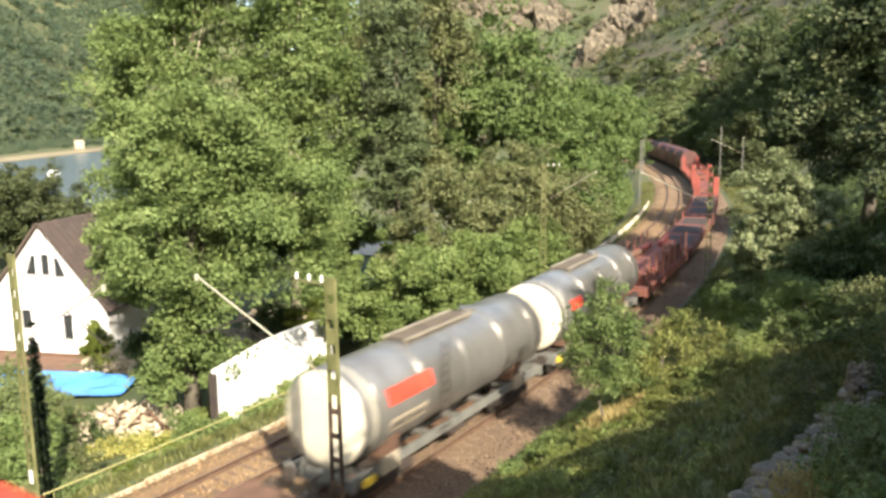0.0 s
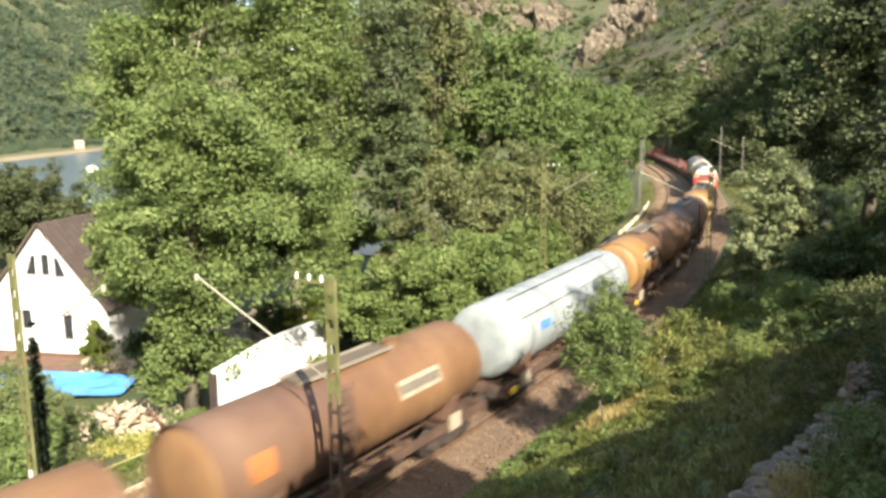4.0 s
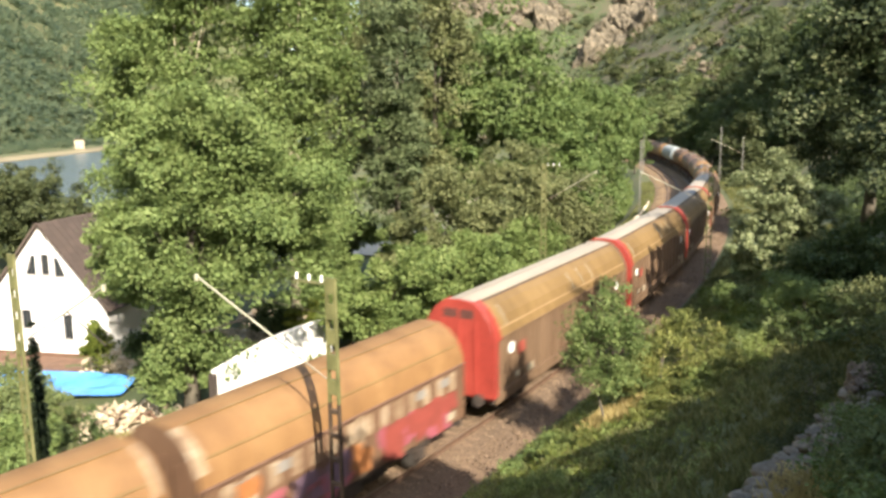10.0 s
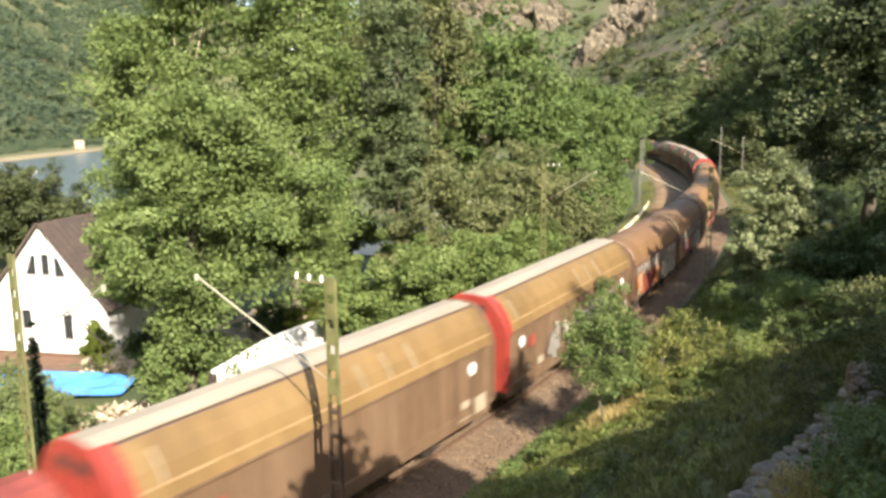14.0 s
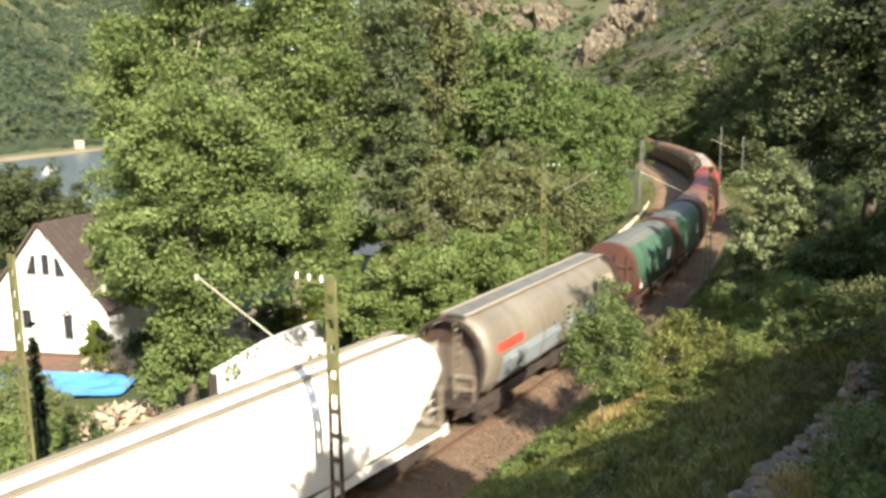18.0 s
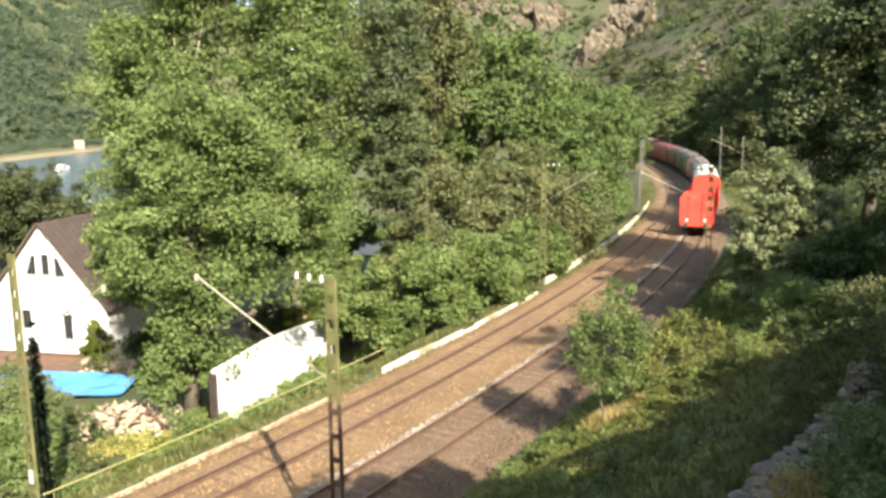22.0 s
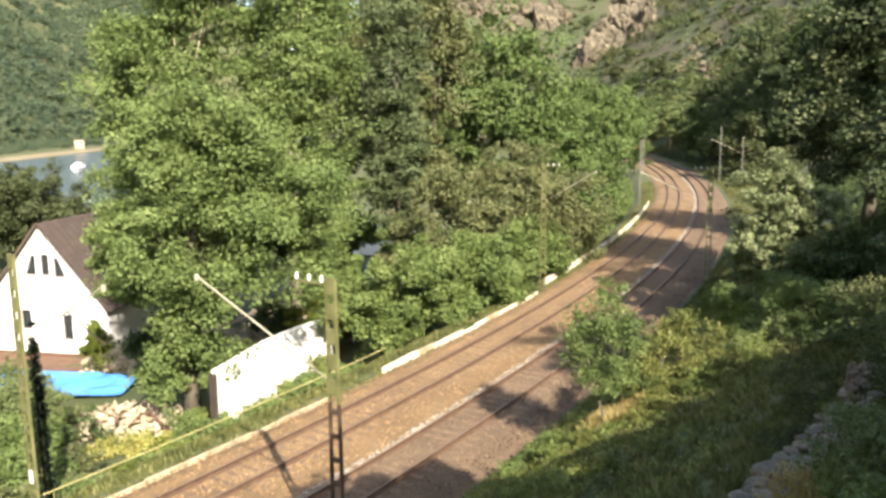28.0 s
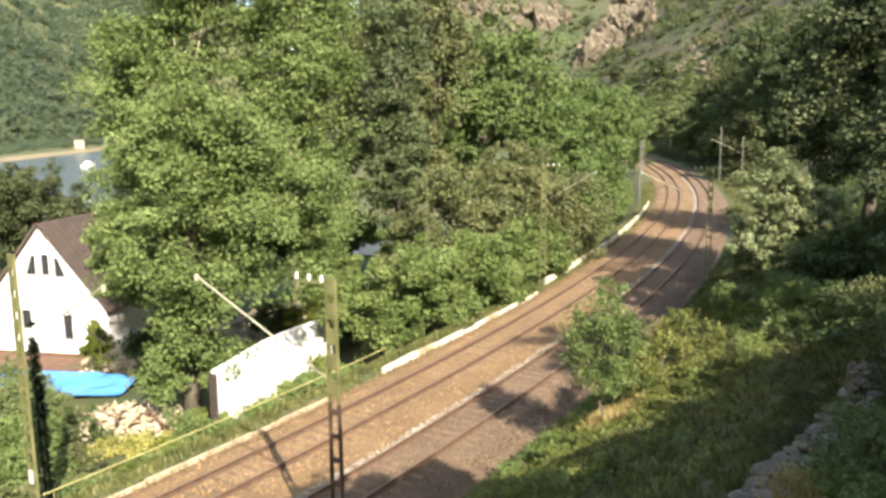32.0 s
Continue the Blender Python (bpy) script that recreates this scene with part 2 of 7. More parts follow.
HOOD_GREEN = mat("green_tarpaulin", [(0.034, 0.076, 0.046), (0.052, 0.114, 0.070), (0.088, 0.148, 0.098)], 0.6, 0.5, bump=0.15, fine=4, stretch=(2.5, 0.4, 0.4))
HOOD_RED = mat("red_tarpaulin", [(0.120, 0.028, 0.020), (0.185, 0.040, 0.028), (0.250, 0.064, 0.044)], 0.6, 0.5, bump=0.15, fine=4, stretch=(2.5, 0.4, 0.4))
HOOD_RUST = mat("rust_tarpaulin", [(0.095, 0.046, 0.030), (0.145, 0.068, 0.042), (0.200, 0.100, 0.062)], 0.6, 0.55, bump=0.15, fine=4, stretch=(2.5, 0.4, 0.4))
HOOD_MAROON = mat("maroon_tarpaulin", [(0.060, 0.024, 0.018), (0.095, 0.036, 0.027), (0.150, 0.050, 0.036)], 0.4, 0.6, bump=0.15, fine=4)
HOOD_GREY = mat("dusty_ridge", [(0.085, 0.092, 0.074), (0.135, 0.140, 0.112)], 0.8, 0.7, bump=0.1)
END_BROWN = mat("end_brown", [(0.052, 0.022, 0.014), (0.098, 0.042, 0.026)], 0.9, 0.7, bump=0.1)
SILO_GREY = mat("silo_grey", [(0.145, 0.124, 0.090), (0.205, 0.178, 0.132), (0.265, 0.236, 0.182)], 0.5, 0.5, 0.2, bump=0.06, fine=5, stretch=(1.5, 0.5, 0.4))
SILO_DUST = mat("silo_end_dust", [(0.085, 0.066, 0.048), (0.140, 0.112, 0.082)], 0.8, 0.75, bump=0.1)
SILO_PALE = mat("silo_pale_blue", [(0.20, 0.228, 0.232), (0.28, 0.305, 0.308)], 0.6, 0.5, bump=0.05)
HOPPER_CREAM = mat("hopper_cream", [(0.70, 0.66, 0.54), (0.80, 0.77, 0.67), (0.84, 0.82, 0.74)], 0.6, 0.5, bump=0.05, fine=6)
GRAFFITI = [mat("spray_" + k, [tuple(0.7 * a for a in c), c], 3, 0.6, bump=0.02) for k, c in (
    ("white", (0.48, 0.42, 0.31)), ("orange", (0.36, 0.140, 0.045)), ("pink", (0.31, 0.085, 0.105)),
    ("violet", (0.15, 0.095, 0.125)), ("silver", (0.24, 0.22, 0.19)), ("red", (0.25, 0.055, 0.040)))]


# ---- mesh helpers ----
def part(name, bm, material, parent, label=""):
    me = bpy.data.meshes.new(name)
    bm.to_mesh(me)
    bm.free()
    me.materials.append(material)
    ob = new(name, me)
    ob.parent = parent
    return tagged(ob, label)


def thing(name, label, category, group="", at=None):
    ob = new(name)
    ob.empty_display_size = 0.3
    if at is not None:
        ob.matrix_basis = at
    return tagged(ob, label, category, group)


def arrays(name, verts, faces, material, smooth=False):
    """A mesh from arrays of corners and of faces with one number of corners."""
    v, f = np.asarray(verts, dtype=np.float32), np.asarray(faces, dtype=np.int32)
    me = bpy.data.meshes.new(name)
    me.vertices.add(len(v))
    me.vertices.foreach_set("co", v.ravel())
    me.loops.add(f.size)
    me.loops.foreach_set("vertex_index", f.ravel())
    me.polygons.add(len(f))
    me.polygons.foreach_set("loop_start", np.arange(0, f.size, f.shape[1], dtype=np.int32))
    me.polygons.foreach_set("use_smooth", np.full(len(f), smooth))
    me.update(calc_edges=True)
    me.validate()
    me.materials.append(material)
    return me


def box(bm, x0, x1, y0, y1, z0, z1, m=None):
    """A box with slightly broken edges would cost too much here: plain corners, 12 triangles."""
    vs = [bm.verts.new((x, y, z)) for x in (x0, x1) for y in (y0, y1) for z in (z0, z1)]
    for f in ((0, 1, 3, 2), (4, 6, 7, 5), (0, 4, 5, 1), (2, 3, 7, 6), (0, 2, 6, 4), (1, 5, 7, 3)):
        bm.faces.new([vs[k] for k in f])
    if m is not None:
        bmesh.ops.transform(bm, matrix=m, verts=vs)
    return vs


def bevelled(bm, width=0.02, segments=1):
    bmesh.ops.bevel(bm, geom=bm.edges[:], offset=width, segments=segments, affect="EDGES")
    return bm


def bar(bm, a, b, r, sides=6, r2=None):
    """A round bar from a to b."""
    a, b = Vector(a), Vector(b)
    m = Matrix.Translation((a + b) / 2) @ (b - a).to_track_quat("Z", "Y").to_matrix().to_4x4()
    bmesh.ops.create_cone(bm, cap_ends=True, segments=sides, radius1=r, radius2=r if r2 is None else r2, depth=(b - a).length, matrix=m)


def beam(bm, a, b, w, h, up=(0, 0, 1)):
    """A square bar from a to b, w across and h along up."""
    a, b = Vector(a), Vector(b)
    d = (b - a).normalized()
    side = d.cross(Vector(up)).normalized()
    top = side.cross(d).normalized()
    vs = [bm.verts.new(p + side * (w / 2 * i) + top * (h / 2 * j)) for p in (a, b) for i, j in ((-1, -1), (1, -1), (1, 1), (-1, 1))]
    for f in ((3, 2, 1, 0), (4, 5, 6, 7), (0, 1, 5, 4), (1, 2, 6, 5), (2, 3, 7, 6), (3, 0, 4, 7)):
        bm.faces.new([vs[k] for k in f])


def loft(bm, rings, caps=True, closed=True, smooth=True):
    """Skin through rings of points."""
    vs = [[bm.verts.new(p) for p in ring] for ring in rings]
    n = len(vs[0])
    for a, b in zip(vs, vs[1:]):
        for k in range(n if closed else n - 1):
            f = bm.faces.new((a[k], a[(k + 1) % n], b[(k + 1) % n], b[k]))
            f.smooth = smooth
    if caps:
        bm.faces.new(vs[0][::-1])
        bm.faces.new(vs[-1])
    bmesh.ops.recalc_face_normals(bm, faces=bm.faces[:])


# ---- the line: a left-hand curve between straights ----
STEP = 0.5
REACH = np.arange(-640.0, 1320.0, STEP)
bend = np.where(REACH < -45, 0.0, np.where(REACH < 190, -0.003477766 + 9.868e-06 * REACH, np.where(REACH < 330, -1 / 400, 0.0)))
head = np.cumsum(bend) * STEP
head += 0.504943 - np.interp(0.0, REACH, head)
LINE = np.stack([np.cumsum(np.sin(head)), np.cumsum(np.cos(head))], 1) * STEP
LINE += np.array([5.659059, 41.731516]) - np.array([np.interp(0.0, REACH, LINE[:, 0]), np.interp(0.0, REACH, LINE[:, 1])])
GAP = 1.934  # half the distance of the two tracks


def on_line(s, c=0.0):
    """Plan position s metres along the line and c metres to its right, and the heading there."""
    h = np.interp(s, REACH, head)
    return np.interp(s, REACH, LINE[:, 0]) + c * np.cos(h), np.interp(s, REACH, LINE[:, 1]) - c * np.sin(h), h


def at(s, c, z=0.0, turn=0.0):
    """A pose beside the line: x forwards, y to the left."""
    x, y, h = on_line(s, c)
    return pose(float(x), float(y), z, 0, 0, 90 - math.degrees(h) + turn)


def line_coords(x, y):
    """s and c of plan positions."""
    x, y = np.atleast_1d(x).astype(float), np.atleast_1d(y).astype(float)
    k0 = LINE[::6]
    s, c = np.empty(len(x)), np.empty(len(x))
    for i in range(0, len(x), 4000):
        px, py = x[i:i + 4000], y[i:i + 4000]
        d = (px[:, None] - k0[None, :, 0]) ** 2 + (py[:, None] - k0[None, :, 1]) ** 2
        j = d.argmin(1) * 6
        hh = head[j]
        dx, dy = px - LINE[j, 0], py - LINE[j, 1]
        s[i:i + 4000] = REACH[j] + dx * np.sin(hh) + dy * np.cos(hh)
        c[i:i + 4000] = dx * np.cos(hh) - dy * np.sin(hh)
    return s, c


def ease(a, b, x):
    t = np.clip((x - a) / (b - a), 0, 1)
    return t * t * (3 - 2 * t)


def wave(x, y, k):
    return np.sin(x * 0.91 * k + 1.3) * np.cos(y * 0.77 * k + 0.4) + 0.5 * np.sin(x * 2.1 * k + y * 1.7 * k)


def ground_z(x, y):
    x, y = np.atleast_1d(x).astype(float), np.atleast_1d(y).astype(float)
    s, c = line_coords(x, y)
    a = -c
    left = -0.55 - 4.2 * ease(5.2, 12.5, a) - 0.5 * ease(14, 40, a)
    near = ease(45, 5, s)
    r_near = np.interp(c - np.where(c > 10, 0.14, 0.0) * np.clip(s + 27, 0, 6), [0, 4.6, 6.2, 8, 11, 14.2, 14.75, 16.4, 17.9, 20, 30, 60, 400], [-0.55, -0.5, 0.1, 1.2, 2.9, 4.6, 5.75, 6.15, 9.5, 10.4, 15, 34, 230])
    r_mid = np.interp(c, [0, 4.6, 6.2, 8, 11, 14.6, 16.6, 17.8, 20, 30, 60, 400], [-0.55, -0.5, 0.1, 1.2, 2.9, 4.6, 6.4, 7.8, 9.6, 15, 34, 230])
    walled = ease(-16, -20, s)
    r_near = walled * r_near + (1 - walled) * r_mid
    r_far = np.interp(c, [0, 4.3, 6, 9, 14, 22, 60, 110, 400], [-0.55, -0.5, -0.1, 0.2, 2.0, 7, 31, 66, 250])
    z = np.where(c < 0, left, near * r_near + (1 - near) * r_far)
    wide = ease(7, 25, np.abs(c))
    z = z + wide * (0.12 * wave(x, y, 0.35)) + ease(22, 70, c) * (1.6 * wave(x, y, 0.06) + 0.6 * wave(x, y, 0.21))
    # the hill behind the curve, into which the line runs
    wall_back = np.clip((y - 395 + 0.25 * np.abs(x - 60)) * 0.9, -20, 130) + 5 * wave(x, y, 0.03) + 2 * wave(x, y, 0.11)
    z = np.where(y > 380, np.maximum(z, wall_back * ease(-90, -10, x) - 20 * ease(-10, -90, x)), z)
    # the river, its far bank and the hills behind it
    bed = ease(-66, -76, x)
    z = np.where(x < -60, z * (1 - bed) + -11.0 * bed, z)
    far = -10.0 + 2.4 * ease(-194, -204, x) + 1.5 * ease(-215, -250, x) + np.maximum(0, -262 - x) * 0.95
    far = far + ease(-270, -330, x) * 7 * wave(x, y, 0.02)
    z = np.where(x < -192, far, z)
    end = np.maximum(0, y - 640) * 0.5
    return np.where((c < -20), np.maximum(z, end * ease(-20, -60, c) - 12), z)


def stretch_axis(lo, hi, fine_lo, fine_hi, step, grow=1.14):
    v = list(np.arange(fine_lo, fine_hi + step / 2, step))
    d = step
    while v[-1] < hi:
        d *= grow
        v.append(v[-1] + d)
    d = step
    while v[0] > lo:
        d *= grow
        v.insert(0, v[0] - d)
    return np.array(v)


GX, GY = stretch_axis(-2600, 2600, -34, 40, 0.7, 1.07), stretch_axis(-900, 2600, 4, 90, 0.7, 1.05)
xx, yy = np.meshgrid(GX, GY)
zz = ground_z(xx.ravel(), yy.ravel())
ii = np.arange(len(GX) * len(GY)).reshape(len(GY), len(GX))
quads = np.stack([ii[:-1, :-1], ii[:-1, 1:], ii[1:, 1:], ii[1:, :-1]], -1).reshape(-1, 4)
ground = arrays("ground", np.stack([xx.ravel(), yy.ravel(), zz], 1), quads, EARTH, True)
ground.materials.append(HILL_TURF)
mid_x, mid_y = xx.ravel()[quads].mean(1), yy.ravel()[quads].mean(1)
hill = (mid_y > 380) & (mid_x > -80) | (line_coords(mid_x, mid_y)[1] > 26) & (mid_y > 110)
ground.polygons.foreach_set("material_index", hill.astype(np.int32))
tagged(new("ground", ground),
       "grassy slopes and flat riverside ground with bare earth", "ground", kind="structure")


def strip(name, cs, zs, s0, s1, step, material, parent=None):
    """A band along the line with the cross-section cs, zs."""
    ss = np.arange(s0, s1 + step / 2, step)
    rows = [np.stack([*on_line(ss, c)[:2], np.full(len(ss), z)], 1) for c, z in zip(cs, zs)]
    v = np.stack(rows, 1).reshape(-1, 3)
    k = np.arange(len(ss) * len(cs)).reshape(len(ss), len(cs))
    q = np.stack([k[:-1, :-1], k[:-1, 1:], k[1:, 1:], k[1:, :-1]], -1).reshape(-1, 4)
    ob = new(name, arrays(name, v, q, material))
    ob.parent = parent
    return ob


# water and far bank
me = arrays("water", [(-205, -900, -9), (-66, -900, -9), (-66, 2600, -9), (-205, 2600, -9)], [(0, 1, 2, 3)], WATER)
tagged(new("water", me), "broad grey-blue river with light ripples", "river", kind="structure")

# ballast bed
bed = tagged(strip("ballast_bed", [-5.0, -4.15, -3.6, -0.35, 0.35, 0.9], [-0.75, -0.30, -0.20, -0.20, -0.20, -0.20], -90, 420, 1.0, BALLAST),
             "tan weathered ballast bed under the outer track", "ballast", kind="structure")
tagged(strip("ballast_bed_inner", [0.9, 3.6, 4.3, 5.6], [-0.20, -0.20, -0.32, -0.75], -90, 420, 1.0, BALLAST_DARK),
       "dark brown oily ballast under the inner track", "ballast", kind="structure")


tracks = []
for side, nm in ((-1, "outer"), (1, "inner")):
    t = thing("railway_track", "railway track of rusty rails on worn sleepers", "railway track", "two parallel tracks", at(0, side * GAP, 0))
    inv = t.matrix_basis.inverted()
    for dc in (-0.75, 0.75):
        for pick, mt in ((0, RAIL), (1, RAIL_TOP)):
            c = side * GAP + dc
            if pick:
                ob = strip("rail_head", (c - 0.033, c + 0.033), (0.004, 0.004), -90, 420, 1.0, mt, t)
            else:
                ob = strip("rail", (c - 0.07, c - 0.02, c - 0.036, c + 0.036, c + 0.02, c + 0.07), (-0.17, -0.10, 0.0, 0.0, -0.10, -0.17), -90, 420, 1.0, mt, t)
            ob.matrix_parent_inverse = inv
    tracks.append((t, inv, side))


# ---- plants ----
def leaf_quads(rng, pts, normals, size, slim=0.6):
    """One folded leaf at each point, lying about across its normal."""
    n = len(pts)
    nr = normals + rng.normal(0, 0.55, (n, 3))
    nr /= np.linalg.norm(nr, axis=1)[:, None] + 1e-9
    t = np.cross(nr, rng.normal(0, 1, (n, 3)))
    t /= np.linalg.norm(t, axis=1)[:, None] + 1e-9
    b = np.cross(nr, t)
    L = (size * rng.uniform(0.6, 1.35, n))[:, None]
    v = np.stack([pts - t * L * 0.5, pts + b * L * slim * 0.5 + nr * L * 0.10, pts + t * L * 0.5, pts - b * L * slim * 0.5 + nr * L * 0.10], 1)
    return v.reshape(-1, 3), np.arange(4 * n).reshape(n, 4)


def clump_leaves(rng, centers, radii, per, size, droop=0.35):
    """Leaves on many small uneven sprays, each stretched along an axis of its own and hanging a little."""
    m = len(centers)
    n = m * per
    k = np.repeat(np.arange(m), per)
    axis = rng.normal(0, 1, (m, 3)) * np.array([1, 1, 0.45]) - np.array([0, 0, droop])
    axis /= np.linalg.norm(axis, axis=1)[:, None]
    d = rng.normal(0, 1, (n, 3))
    d /= np.linalg.norm(d, axis=1)[:, None]
    r = radii[k] * rng.uniform(0.12, 1.12, n) ** 0.55
    along = (d * axis[k]).sum(1)[:, None] * axis[k]
    d2 = d * np.array([0.92, 0.92, 0.62]) + along * rng.uniform(0.1, 0.75, m)[k][:, None]
    facing = 0.45 * d + 0.35 * rng.normal(0, 1, (m, 3))[k] + np.array([0, 0, 0.55])
    return leaf_quads(rng, centers[k] + d2 * r[:, None], facing, size)


def crown_clumps(rng, center, radii, count, r, low=-0.8, rough=0.22):
    """Clump centres over the upper shell of an uneven ellipsoid, with some inside."""
    d = rng.normal(0, 1, (count * 3, 3))
    d /= np.linalg.norm(d, axis=1)[:, None]
    d = d[d[:, 2] > low][:count]
    ph = rng.uniform(0, 6.28, 3)
    bulge = 1 + rough * (np.sin(3.1 * d[:, 0] * 2 + ph[0]) * np.cos(2.7 * d[:, 2] * 2 + ph[1]) + 0.6 * np.sin(5.3 * d[:, 1] * 2 + ph[2]))
    depth = rng.uniform(0.62, 1.0, len(d))
    depth[rng.uniform(size=len(d)) < 0.18] *= 0.6
    return np.array(center) + d * np.array(radii) * (bulge * depth)[:, None], r * rng.uniform(0.6, 1.35, len(d))


def tree(name, label, base, crowns, count, clump, per, leaf, material, trunk=0.25, limbs=7, seed=1, bark=None, category="tree", group=""):
    """A tapered trunk with limbs that reach into the crowns, and crowns of leafy clumps. crowns: centre and radii, from the base."""
    rng = np.random.default_rng(seed)
    x, y, z = base
    ob = thing(name, label, category, group, pose(x, y, z))
    total = sum(r[0] * r[1] + r[0] * r[2] for _, r in crowns)
    cs, rs = [], []
    for c, r in crowns:
        a, b = crown_clumps(rng, c, r, max(6, int(count * (r[0] * r[1] + r[0] * r[2]) / total)), clump)
        cs.append(a)
        rs.append(b)
    cs, rs = np.concatenate(cs), np.concatenate(rs)
    v, f = clump_leaves(rng, cs, rs, per, leaf)
    cr = new("crown", arrays("crown", v, f, material))
    cr.parent = ob
    if trunk:
        bm = bmesh.new()
        top = np.array(crowns[-1][0]) + np.array([0, 0, crowns[-1][1][2] * 0.4])
        n = 7
        pts = [Vector((top[0] * k ** 1.5 + 0.25 * math.sin(3 * k + seed) * k, top[1] * k ** 1.5, top[2] * k)) for k in np.linspace(0, 1, n)]
        rings = []
        for k, p in enumerate(pts):
            r = trunk * (1 - 0.85 * k / (n - 1)) * (1.35 if k == 0 else 1)
            rings.append([p + Vector((r * math.cos(q), r * math.sin(q), 0)) for q in np.linspace(0, 6.283, 9)[:-1]])
        loft(bm, rings)
        part("trunk", bm, bark or BARK, ob)
        for j in rng.choice(len(cs), min(limbs, len(cs)), replace=False):
            bm = bmesh.new()
            q = pts[int(rng.integers(2, n - 1))]
            e = Vector(cs[j])
            mid = (q + e) / 2 + Vector((0, 0, 0.12 * (e - q).length))
            loft(bm, [[p + Vector((r * math.cos(w), r * math.sin(w), 0)) for w in (0, 1.57, 3.14, 4.71)] for p, r in ((q, trunk * 0.3), (mid, trunk * 0.2), (e, trunk * 0.06))])
            part("limb", bm, bark or BARK, ob)
    return ob


def gz(x, y):
    return float(ground_z(x, y)[0])


def rooted(x, y):
    return (x, y, gz(x, y) - 0.05)


# the large walnut before the house, with taller trees behind it
tree("walnut_tree", "broad walnut tree with dense bright green leaves", rooted(-13.6, 42), [((1.6, 0, 10.2), (6.6, 5.2, 5.4)), ((0.3, -1, 4.4), (2.3, 2.3, 3.6)), ((4.8, 1.6, 10.6), (3.6, 3.4, 3.4)), ((-1.9, 0, 8.4), (2.7, 2.8, 2.8)), ((1.0, 0.5, 14.0), (4.6, 4.2, 3.8))], 520, 0.9, 215, 0.222, LEAF, 0.42, 14, 3)
tree("ash_tree", "tall ash tree with bright leaves and pale bare limbs", rooted(-17.5, 54), [((0, 0, 10.5), (5.0, 4.5, 6.5)), ((-1.0, 0, 18.5), (4.2, 4.0, 6.0)), ((2.0, 0, 25), (3.6, 3.4, 4.5))], 400, 1.15, 190, 0.265, LEAF, 0.36, 16, 4, BARK_PALE)
tree("ash_tree", "tall ash tree with bright green feathery crown", rooted(-10.5, 57), [((0, 0, 11), (4.6, 4.5, 6.5)), ((0.5, 0, 19.5), (4.6, 4.2, 6.5)), ((0.0, 0, 26), (3.6, 3.4, 4.5))], 410, 1.15, 190, 0.265, LEAF, 0.36, 16, 5, BARK_PALE)
tree("poplar_tree", "tall poplar with olive leaves behind the ash trees", rooted(-8.9, 75), [((0, 0, 14), (3.4, 3.0, 9)), ((0.0, 0, 25), (4.4, 3.4, 9.0))], 210, 1.15, 150, 0.34, LEAF_OLIVE, 0.3, 6, 16)
tree("poplar_tree", "slender dark poplar with grey-green leaves", rooted(-3.7, 64), [((0, 0, 11.5), (2.2, 2.2, 6)), ((0.2, 0, 20), (2.3, 2.2, 8.0))], 150, 1.0, 150, 0.3, LEAF_POPLAR, 0.3, 10, 6)
tree("poplar_tree", "tall poplar with grey-green leaves beside the wood", rooted(-1.2, 70), [((0, 0, 13), (3.0, 3.0, 9)), ((1.0, 0, 22), (3.2, 3.0, 6.0))], 130, 1.1, 140, 0.36, LEAF_OLIVE, 0.3, 8, 7)
tree("maple_tree", "round maple tree with dense green crown", rooted(5.5, 86), [((0, 0, 16.6), (8.0, 6.5, 8.8)), ((-5.5, 0, 10.5), (5.0, 5, 7.0)), ((5.5, -1, 11), (5.0, 5, 7))], 300, 1.5, 150, 0.46, LEAF_MAPLE, 0.45, 12, 8)
tree("maple_tree", "round maple tree with dense green crown above the track", rooted(16.6, 98), [((0, 0, 12.5), (6.0, 5.5, 7.5)), ((0.0, -1, 7), (4.2, 5, 5.5))], 190, 1.4, 140, 0.46, LEAF_MAPLE, 0.4, 10, 9)
tree("lime_tree", "lime tree with fresh green leaves beside the curve", rooted(22.4, 118), [((0.8, 0, 13.5), (5.2, 5.0, 5.6)), ((-1.2, -3, 6.5), (3.2, 4.0, 5.5))], 160, 1.4, 120, 0.5, LEAF_MAPLE, 0.4, 8, 10)
tree("lime_tree", "lime tree with fresh green leaves beside the curve", rooted(12.0, 81), [((0, 0, 9.0), (3.8, 4.0, 6.0)), ((0.6, 0, 4.5), (3.2, 3.5, 4.5))], 130, 1.1, 120, 0.4, LEAF_MAPLE, 0.3, 8, 11)
x, y, _ = on_line(122, -6.3)
tree("lime_tree", "small lime tree close beside the bend", rooted(float(x), float(y)), [((0.1, 0, 5.0), (2.6, 2.6, 4.2)), ((-0.6, 0, 8.6), (2.5, 2.4, 3.6))], 100, 0.7, 130, 0.36, LEAF_MAPLE, 0.16, 6, 38)
tree("willow_shrub", "tall grey-green willow thicket by the embankment", rooted(0.5, 57), [((0, 0, 6.6), (4.4, 3.5, 5.6)), ((-2.6, 0, 4.0), (3.0, 3.0, 4.2))], 170, 0.9, 170, 0.28, LEAF_OLIVE, 0.22, 10, 12)
tree("willow_shrub", "tall grey-green willow thicket by the embankment", rooted(6.0, 62), [((0, 0, 6.8), (4.6, 3.5, 5.4)), ((3.4, 2, 4.6), (3.6, 3.0, 4.6))], 170, 0.9, 170, 0.28, LEAF_OLIVE, 0.22, 10, 13)
